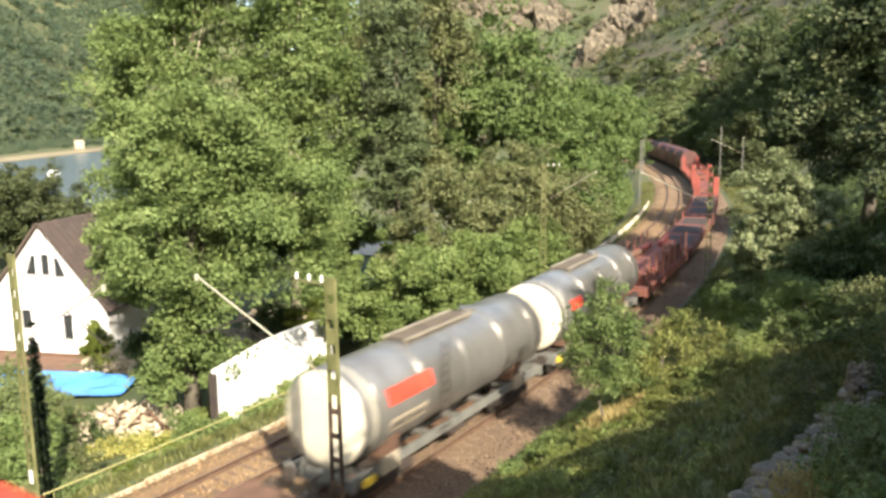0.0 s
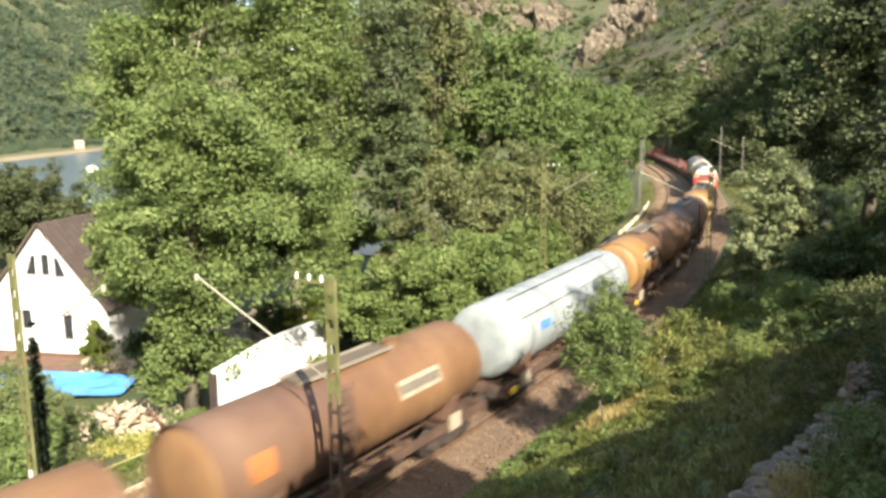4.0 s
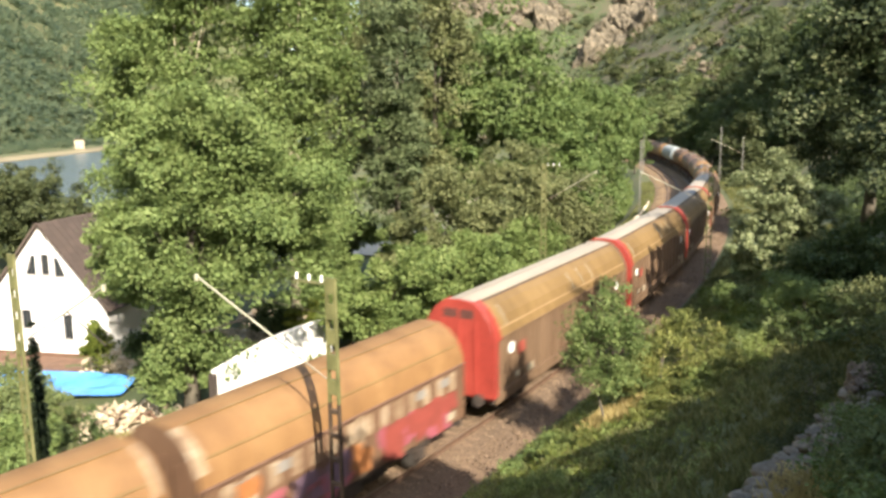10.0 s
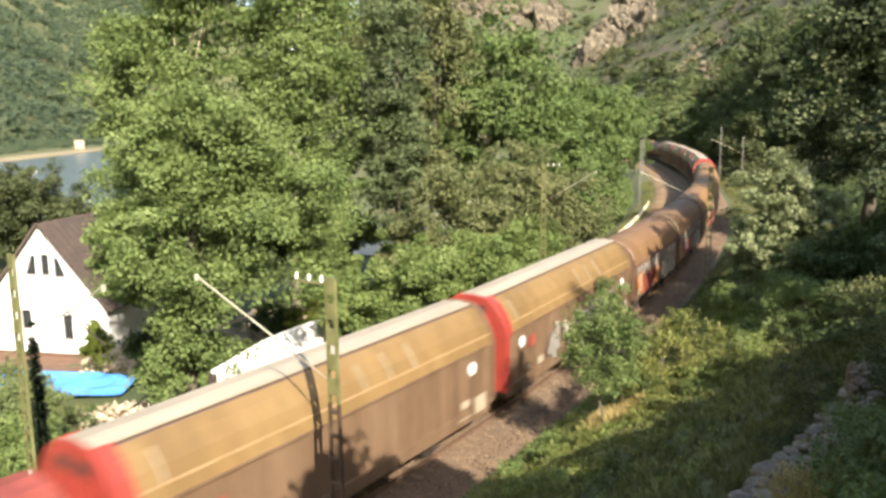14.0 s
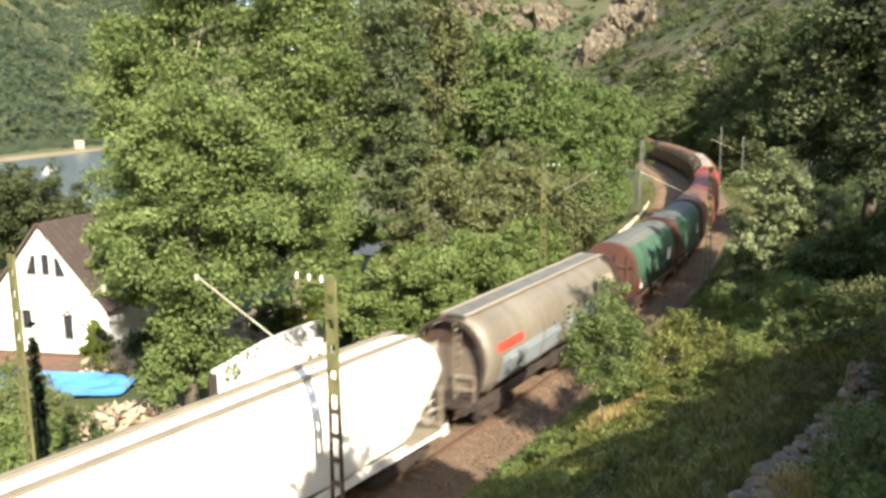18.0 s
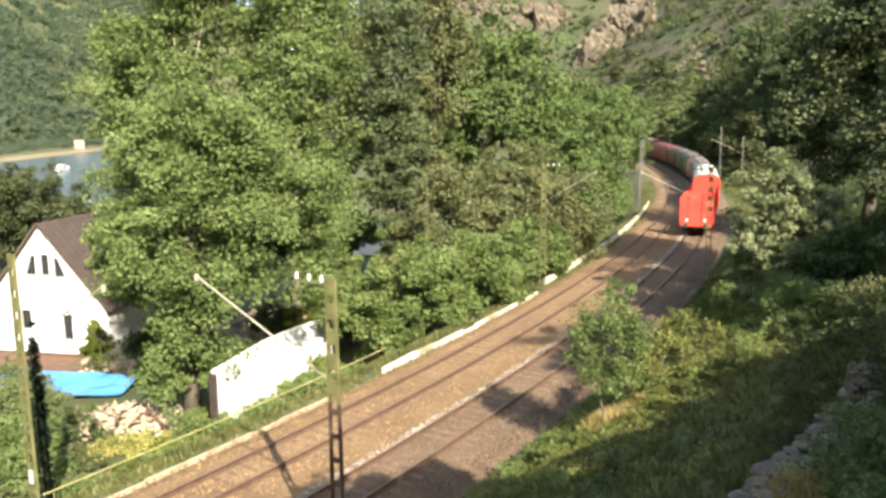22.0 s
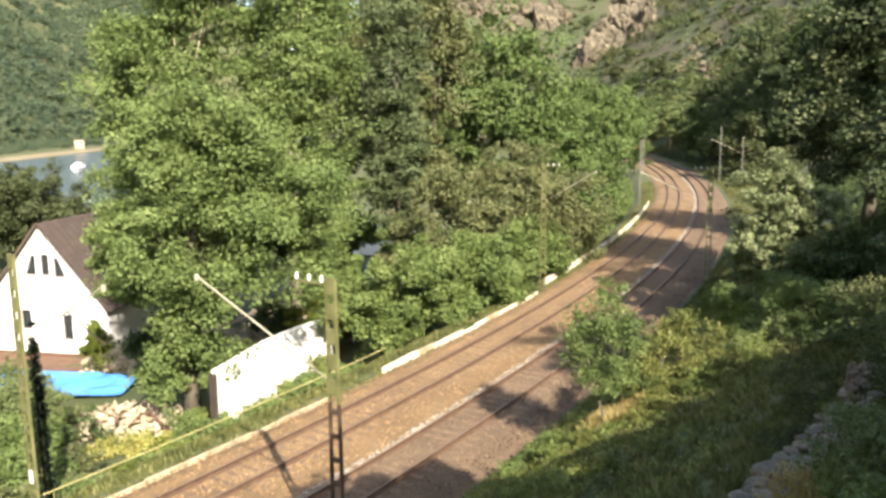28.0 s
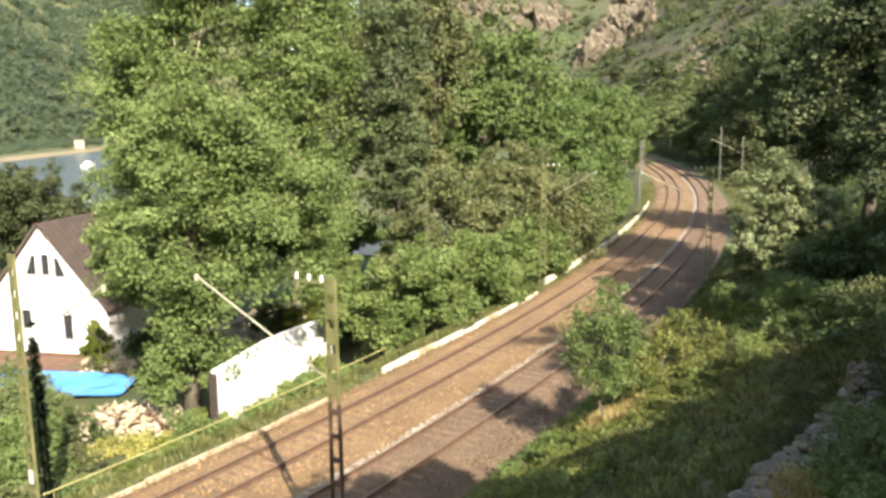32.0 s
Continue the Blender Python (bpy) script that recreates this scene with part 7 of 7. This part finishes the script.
def stake_wagon(L, label, paint, walls=True, stakes=11, top=3.35, end_posts=False):
    """Flat wagon with end walls and side stakes."""
    ob = thing("stake_wagon", label, "flat wagon", "wagons of the freight train")
    gear(ob, L, paint, deck=1.18)
    h = L / 2 - 0.55
    bm = bmesh.new()
    box(bm, -h + 0.35, h - 0.35, -1.28, 1.28, 1.18, 1.245)
    part("deck", bm, paint, ob)
    for k in range(11):
        bm = bmesh.new()
        x = -h + 0.75 + (2 * h - 1.5) * k / 10
        box(bm, x - 0.62, x + 0.62, -1.24, 1.24, 1.251, 1.275)
        part("floor_board", bm, STAKE_RUST, ob, "worn dark floor board")
    for e in (-1, 1):
        bm = bmesh.new()
        loft(bm, [[Vector((x, e * y, z)) for y, z in ((1.40, 0.72), (1.40, 1.27), (1.28, 1.27), (1.30, 0.80))] for x in (-h + 0.2, h - 0.2)], smooth=False)
        part("side_sill", bm, paint, ob)
        for x in np.linspace(-h + 1.0, h - 1.0, stakes):
            bm = bmesh.new()
            loft(bm, [[Vector((x + a * w, e * 1.36 + b * 0.06, z)) for a, b in ((-1, -1), (1, -1), (1, 1), (-1, 1))] for z, w in ((0.95, 0.085), (1.7, 0.07), (top, 0.045))], smooth=False)
            part("stake", bm, paint, ob)
    if end_posts:
        for e in (-1, 1):
            for y in (-1.08, 1.08):
                bm = bmesh.new()
                loft(bm, [[Vector((e * (h - d), y + w, z)) for w, z in ((-0.34, 1.1), (0.34, 1.1), (0.30, 3.2), (0.12, 3.5), (-0.30, 3.3))] for d in (0.0, 0.14)], smooth=False)
                part("end_post", bm, paint, ob)
            bm = bmesh.new()
            beam(bm, (e * (h - 0.07), -0.8, 1.75), (e * (h - 0.07), 0.8, 1.75), 0.1, 0.3)
            part("end_board", bm, STAKE_RUST, ob)
    if walls:
        bm = bmesh.new()
        box(bm, h - 3.0, h - 2.2, 0.95, 1.25, 1.28, 2.05)
        part("tool_box", bevelled(bm, 0.03), STEEL_DARK, ob, "black box on the deck")
        for e in (-1, 1):
            bm = bmesh.new()
            out = [(-1.42, 1.0), (-1.45, 3.45), (-1.0, 4.05), (1.0, 4.05), (1.45, 3.45), (1.42, 1.0)]
            loft(bm, [[Vector((e * (h - d), y, z)) for y, z in out] for d in (0.0, 0.16)], smooth=False)
            wall = part("end_wall", bm, paint, ob)
            for y in (-0.42, 0.42):
                bm = bmesh.new()
                box(bm, min(e * h, e * (h + 0.008)), max(e * h, e * (h + 0.008)), y - 0.07, y + 0.07, 1.3, 3.95)
                part("end_slot", bm, STAKE_RUST, wall, "dark slot between the end panels")
            for y in (-0.62, 0.62):
                bm = bmesh.new()
                box(bm, min(e * h, e * (h + 0.07)), max(e * h, e * (h + 0.07)), y - 0.07, y + 0.07, 1.0, 4.03)
                part("end_rib", bm, paint, wall)
            if e < 0:
                for y in (-0.98, 0.98):
                    bm = bmesh.new()
                    bar(bm, (-h - 0.005, y * 0.8, 1.45), (-h - 0.09, y * 0.8, 1.45), 0.12, 14)
                    part("tail_plate", bm, PAINT_WHITE, wall, "white round tail plate")
    return ob


def container_flat(L, label):
    ob = thing("container_wagon", label, "flat wagon", "wagons of the freight train")
    gear(ob, L, STEEL_RUST, deck=1.12)
    h = L / 2 - 0.62
    bm = bmesh.new()
    box(bm, -h, h, -1.25, 1.25, 1.125, 1.17)
    part("deck", bm, STEEL_RUST, ob)
    for x in np.linspace(-h + 0.8, h - 0.8, 8):
        bm = bmesh.new()
        box(bm, x - 0.2, x + 0.2, -1.3, 1.3, 1.172, 1.22)
        part("deck_beam", bevelled(bm, 0.01), STEEL_RUST, ob)
    c = -0.25
    bm = bmesh.new()
    a, b, z0, z1 = c - 3.03, c + 3.03, 1.23, 3.80
    for x in (a + 0.08, b - 0.08):
        for y in (-1.14, 1.14):
            beam(bm, (x, y, z0), (x, y, z1), 0.16, 0.16, (1, 0, 0))
        for z in (z0 + 0.08, z1 - 0.08):
            beam(bm, (x, -1.06, z), (x, 1.06, z), 0.16, 0.16)
        for y in (-1, 1):
            for z, e in ((z0 + 0.16, 1), (z1 - 0.16, -1)):
                beam(bm, (x, y * 1.06, z + e * 0.42), (x, y * 0.62, z), 0.1, 0.1, (1, 0, 0))
    for y in (-1.14, 1.14):
        for z in (z0 + 0.08, z1 - 0.06):
            beam(bm, (a + 0.16, y, z), (b - 0.16, y, z), 0.12, 0.12)
    cont = part("container_frame", bm, PAINT_RED, ob, "red steel container frame")
    bm = bmesh.new()
    barrel(bm, a + 0.25, b - 0.25, 1.13, 2.52, 0.14)
    part("tank", bm, TANK_END, cont, "cream container tank")
    bm = bmesh.new()
    box(bm, a + 0.2, b - 0.2, -0.85, 0.85, z1 - 0.14, z1 - 0.09)
    part("top_walkway", bm, STEEL_RUST, cont)
    lettered_plate(cont, c - 0.6, c + 0.9, 2, 16, 1.13, 2.52, TANK_END, 4)
    bm = bmesh.new()
    bar(bm, (a + 0.12, 0, 2.75), (a + 0.06, 0, 2.75), 0.25, 16)
    part("end_hatch", bm, TANK_END, cont)
    return ob


def loaded(ob, L):
    """A heap of reddish scrap bars between the stakes."""
    rng = np.random.default_rng(17)
    for k in range(34):
        bm = bmesh.new()
        x, y, z = rng.uniform(-L / 2 + 2.6, L / 2 - 2.6), rng.uniform(-1.0, 1.0), 1.36 + 1.35 * rng.uniform(0, 1)
        d = Vector((rng.uniform(0.8, 1.5), rng.uniform(-0.25, 0.25), rng.uniform(-0.12, 0.12)))
        z = min(z, 2.75 - 0.6 * abs(y))
        bar(bm, Vector((x, y, z)) - d, Vector((x, y, z)) + d, rng.uniform(0.10, 0.2), 7)
        part("scrap_bar", bm, (STAKE_RUST, PAINT_RED_DULL, STEEL_RUST, PAINT_RED_DULL)[k % 4], ob)
    bm = bmesh.new()
    loft(bm, [[Vector((x, y, z)) for y, z in ((-1.2, 1.28), (-1.0, 1.9), (-0.4, 2.25), (0.4, 2.25), (1.0, 1.9), (1.2, 1.28))] for x in (-L / 2 + 1.6, L / 2 - 1.6)], smooth=False)
    part("scrap_core", bm, STAKE_RUST, ob)
    return ob


def plated(ob, L):
    for x in (-0.28 * L, 0.02 * L, 0.30 * L):
        bm = bmesh.new()
        box(bm, x - 1.9, x + 1.9, -1.1, 1.1, 1.28, 1.33)
        part("deck_plate", bevelled(bm, 0.01), STEEL_DARK if x else MAST_GREY, ob, "worn steel deck plate")
    return ob


# ---- the train: each wagon's rear and front end, in metres ahead of the train's last end wall ----
SPEED, TAIL = 22.5646, -8.995
TRAIN = []


def couple(ob, rear, front):
    TRAIN.append((ob, (rear + front) / 2, (front - rear) * 0.33))
    return ob


couple(stake_wagon(21.6, "bright red flat wagon with end walls and side stakes", PAINT_RED), -0.55, 21.05)
couple(hopper_wagon(16.6, "long cream-white hopper wagon"), 21.6, 38.2)
couple(silo_wagon(16.4, "dusty grey silo wagon with pale blue side panels"), 39.2, 55.6)
g = couple(hood_wagon(11.9, HOOD_GREEN, "coil wagon under a green tarpaulin hood", END_BROWN), 57.1, 69.0)
couple(copy_thing(g, Matrix()), 69.0, 80.8)
couple(hood_wagon(11.9, HOOD_RUST, "coil wagon under a rusty brown hood", END_BROWN, ridge=HOOD_RUST), 80.8, 92.6)
g = couple(hood_wagon(11.9, HOOD_RED, "coil wagon under a red tarpaulin hood", PAINT_RED_DULL, ridge=HOOD_RED), 92.6, 104.0)
couple(copy_thing(g, Matrix()), 104.0, 115.2)
g = couple(sliding_van(15.9, "sliding-wall van with ochre roof covers and red ends"), 115.3, 131.3)
couple(sliding_van(15.9, "sliding-wall van with pale spray paint on its side", 5), 131.4, 147.4)
for k in range(6):
    couple(old_van(12.0, "weathered brown covered van with spray-painted side", 70 + k, ((5, 5, 0, 4), (5, 3, 0, 4), (2, 3, 5, 2))[k % 3], BOX_RED_ROOF if k < 2 else BOX_BROWN_ROOF), 147.6 + 12.0 * k, 159.6 + 12.0 * k)
for k in range(4):
    van = couple(copy_thing(g, Matrix()), 220.8 + 16.0 * k, 236.7 + 16.0 * k)
    if k == 2:
        small_plates(van, ((3.0, 1.35, 0.4, 0.35), (3.9, 1.4, 0.7, 0.6), (4.9, 1.5, 0.5, 0.45), (5.7, 1.55, 0.5, 0.3)), CREAM_SPRAY, -1.46)
couple(tank_wagon(14.2, TANK_MAUVE, "reddish brown tank wagon", plates=((-4.6, -3.4, -12, 4),), panel=False), 285.4, 299.5)
couple(tank_wagon(14.2, TANK_TAN, "tan tank wagon with ochre end and dull red middle", ((TANK_OCHRE, -6.0, -2.9), (TANK_MAUVE, -2.9, 0.5)), end=TANK_OCHRE, plates=((2.8, 4.8, 4, 16),), plate=WALK_DARK), 299.5, 313.6)
couple(tank_wagon(14.4, TANK_TAN, "tan tank wagon with an ochre end and worn red front", ((TANK_MAUVE, 2.4, 6.4),), end=TANK_OCHRE, plates=((-1.4, 1.0, 0, 14),), plate=WALK_DARK), 313.6, 328.2)
couple(tank_wagon(14.6, TANK_MAUVE, "reddish brown tank wagon with a darker front half", ((TANK_BROWN, 0.5, 6.2),), plates=((2.6, 4.6, 10, 24),)), 328.2, 343.0)
couple(tank_wagon(13.6, TANK_BROWN, "brown tank wagon with an orange plate", ((TANK_MAUVE, -6, -1.0),), mark=(GRAFFITI[1], -5.2, -4.3, 0, 26)), 343.0, 357.0)
couple(tank_wagon(16.2, TANK_WHITE, "white ribbed tank wagon with a blue mark", (), 1.46, 2.62, 13, mark=(PAINT_BLUE, -4.6, -3.6, 2, 16), plates=(), hatch=False), 357.2, 373.4)
couple(tank_wagon(15.6, TANK_BROWN, "brown tank wagon with a long label panel", ((TANK_OCHRE, -6.8, -3.4),), end=TANK_OCHRE, plates=((-5.4, -2.2, 12, 30),)), 373.4, 389.0)
couple(tank_wagon(14.6, TANK_MAUVE, "reddish brown tank wagon with a pale label", ((TANK_BROWN, -1, 2.5),), plates=((-5.2, -3.6, 6, 32),)), 389.0, 403.6)
couple(tank_wagon(14.2, TANK_OCHRE, "ochre tank wagon with a dull red middle", ((TANK_MAUVE, -1.0, 2.0),), end=TANK_OCHRE, plates=((3.0, 5.0, 2, 18),)), 403.6, 417.6)
couple(container_flat(20.2, "rusty flat wagon carrying a red-framed tank container"), 417.8, 438.0)
couple(tank_wagon(13.4, TANK_STEEL, "bare steel tank wagon with a red mark", (), 1.5, 2.6, 5, end=TANK_END, dome=0.16, sill=MAST_GREY, mark=(PAINT_RED, -4.6, -2.2, 10, 30), plates=((-4.6, -2.6, -22, -6),)), 438.4, 451.8)
couple(tank_wagon(13.4, TANK_STEEL, "bare steel tank wagon with a white end", (), 1.5, 2.6, 5, end=TANK_END, dome=0.16, sill=MAST_GREY, mark=(PAINT_RED, -4.6, -3.2, 6, 24), plates=()), 452.0, 465.4)
couple(loaded(stake_wagon(15.0, "rusty flat wagon loaded with reddish scrap between stakes", STAKE_RUST, False, 7, 2.9), 15.0), 465.8, 480.8)
couple(plated(stake_wagon(19.6, "empty rusty flat wagon with grey deck plates", STAKE_RUST, False, 4, 1.9), 19.6), 481.2, 500.8)
couple(plated(stake_wagon(19.6, "rusty flat wagon with low stakes and grey plates", STAKE_RUST, False, 4, 2.1), 19.6), 501.2, 520.8)
g = couple(stake_wagon(22.0, "red flat wagon with broad end posts and low stakes", PAINT_RED_DULL, False, 9, 2.4, True), 521.4, 543.4)
couple(copy_thing(g, Matrix()), 543.8, 565.8)
g = couple(hood_wagon(11.9, HOOD_MAROON, "coil wagon under a dark maroon hood", HOOD_MAROON, False, HOOD_MAROON), 566.4, 578.2)
for k in range(4):
    couple(copy_thing(g, Matrix()), 578.4 + 12 * k, 590.2 + 12 * k)


# ---- boats ----
def motor_boat(label, L=8.5):
    ob = thing("motor_boat", label, "boat", "boats on the river")
    bm = bmesh.new()
    rings = []
    for f in np.linspace(0, 1, 9):
        w = 1.35 * (1 - max(0, f - 0.45) ** 2 / 0.3025) ** 0.5 if f < 0.999 else 0.04
        x = -L / 2 + L * f
        rings.append([Vector((x, a * w, z)) for a, z in ((-1, 0.95 + 0.35 * f), (-0.75, -0.1), (0, -0.3 + 0.2 * f), (0.75, -0.1), (1, 0.95 + 0.35 * f))])
    loft(bm, rings, smooth=False)
    part("hull", bm, PAINT_WHITE, ob)
    bm = bmesh.new()
    loft(bm, [[Vector((x, a * w, z)) for a, z in ((-1, 1.0), (-0.9, h), (0.9, h), (1, 1.0))] for x, w, h in ((-2.6, 1.0, 1.9), (-0.5, 1.05, 2.2), (0.6, 0.95, 2.1), (2.2, 0.6, 1.2))], smooth=False)
    part("cabin", bevelled(bm, 0.05), PAINT_WHITE, ob)
    for e in (-1, 1):
        bm = bmesh.new()
        for x in (-2.0, -1.0, 0.0):
            box(bm, x, x + 0.75, min(e * 0.96, e * 1.05), max(e * 0.96, e * 1.05), 1.4, 1.8)
        part("cabin_window", bm, GLASS, ob)
    bm = bmesh.new()
    bar(bm, (-1.2, 0, 2.0), (-1.4, 0, 3.1), 0.03)
    part("flagpole", bm, ZINC, ob)
    return ob


cruiser = motor_boat("white motor cruiser on the river")
launch = motor_boat("small white launch moving on the river", 5.0)

# ---- pieces of the track, last ----
sl = bmesh.new()
box(sl, -0.13, 0.13, -1.28, 1.28, -0.35, -0.186)
bevelled(sl, 0.02)
sleeper = bpy.data.meshes.new("sleeper")
sl.to_mesh(sleeper)
sl.free()
sleeper.materials.append(SLEEPER)
for t, inv, side in tracks:
    for k in range(300):
        o = new("sleeper", sleeper)
        o.parent = t
        o.matrix_parent_inverse = inv
        o.matrix_basis = at(-34 + 0.6 * k, side * GAP)
    rows = [at(-34 + 0.6 * k, side * GAP) for k in range(300, 420)]
    bm = bmesh.new()
    for m in rows:
        box(bm, -0.13, 0.13, -1.28, 1.28, -0.35, -0.186, m)
    far = part("far_sleepers", bm, SLEEPER, t)
    far.matrix_parent_inverse = inv
    tagged(far, kind="stuff")

# loose ballast stones, brown, with a pale grey band beside the inner track
def gravel(name, label, s0, s1, cs, n, size, material, seed):
    rng = np.random.default_rng(seed)
    s, c = s0 + (s1 - s0) * rng.uniform(0, 1, n) ** 1.5, rng.uniform(*cs, n)
    x, y, _ = on_line(s, c)
    q = rng.normal(0, 1, (n, 6, 3)) * 0.12 + np.array([(1, 0, 0), (-1, 0, 0), (0, 1, 0), (0, -1, 0), (0, 0, 0.8), (0, 0, -0.8)])
    q = q * (size * rng.uniform(0.5, 1.3, n))[:, None, None]
    v = q + np.stack([x, y, np.full(n, -0.19)], 1)[:, None, :]
    f = np.array([(0, 2, 4), (2, 1, 4), (1, 3, 4), (3, 0, 4), (2, 0, 5), (1, 2, 5), (3, 1, 5), (0, 3, 5)])
    f = (np.arange(n)[:, None, None] * 6 + f[None]).reshape(-1, 3)
    return tagged(new(name, arrays(name, v.reshape(-1, 3), f, material)), label, "ballast", kind="stuff")


gravel("ballast_stones", "loose brown ballast stones between the rails", -32, 60, (-4.2, 0.9), 20000, 0.045, STONE_BROWN, 61)
gravel("dark_ballast_stones", "loose dark brown ballast stones beside the inner track", -32, 60, (0.9, 4.6), 12000, 0.045, STONE_DARK, 63)
gravel("pale_ballast", "fresh pale grey ballast beside the inner track", -32, 110, (0.62, 0.98), 5000, 0.055, STONE_GREY, 62)


# ---- what moves ----
def motions():
    for ob, mid, pivot in TRAIN:
        rows = []
        for t in np.arange(0, 32.01, 0.5):
            s = TAIL + SPEED * (t - 20.0) + mid
            x0, y0, _ = on_line(s - pivot, GAP)
            x1, y1, _ = on_line(s + pivot, GAP)
            rows.append((float(t), pose(float(x0 + x1) / 2, float(y0 + y1) / 2, 0, 0, 0, math.degrees(math.atan2(y1 - y0, x1 - x0)))))
        walk(ob, rows)
    x, y, z = rooted(5.2, 25.2)
    walk(elder, [(t, pose(x, y, z, 0, lean, 0)) for t, lean in ((0, 0), (2, 0), (4, 0.5), (5, 0.8), (6, 1.8), (7, 0.8), (8, 1.0), (9, 1.8), (10, 1.2), (12, 0), (14, 0.3), (16, 0.8), (17, -0.5), (18, 0.8), (19, 0.6), (20, 0), (20.5, -0.8), (21, 0.8), (21.5, 1.0), (22, 3.0), (22.6, 2.0), (23.4, 0.8), (24, -0.6), (26, 0), (32, 0))])
    walk(cruiser, [(t, pose(x, y, -8.75, 0, 0, 86)) for t, x, y in ((0, -148, 200), (6, -147, 240), (10, -146, 266), (13.5, -144.5, 284), (18.5, -143, 301), (23, -142, 309), (28, -141.2, 319), (32, -140.5, 326))])
    walk(launch, [(t, pose(x, y, -8.8, 0, 0, 80)) for t, x, y in ((0, -132.5, 280), (2.5, -129, 292), (5, -126, 303), (9, -121, 322), (14, -116, 340), (32, -104, 404))])


motions()
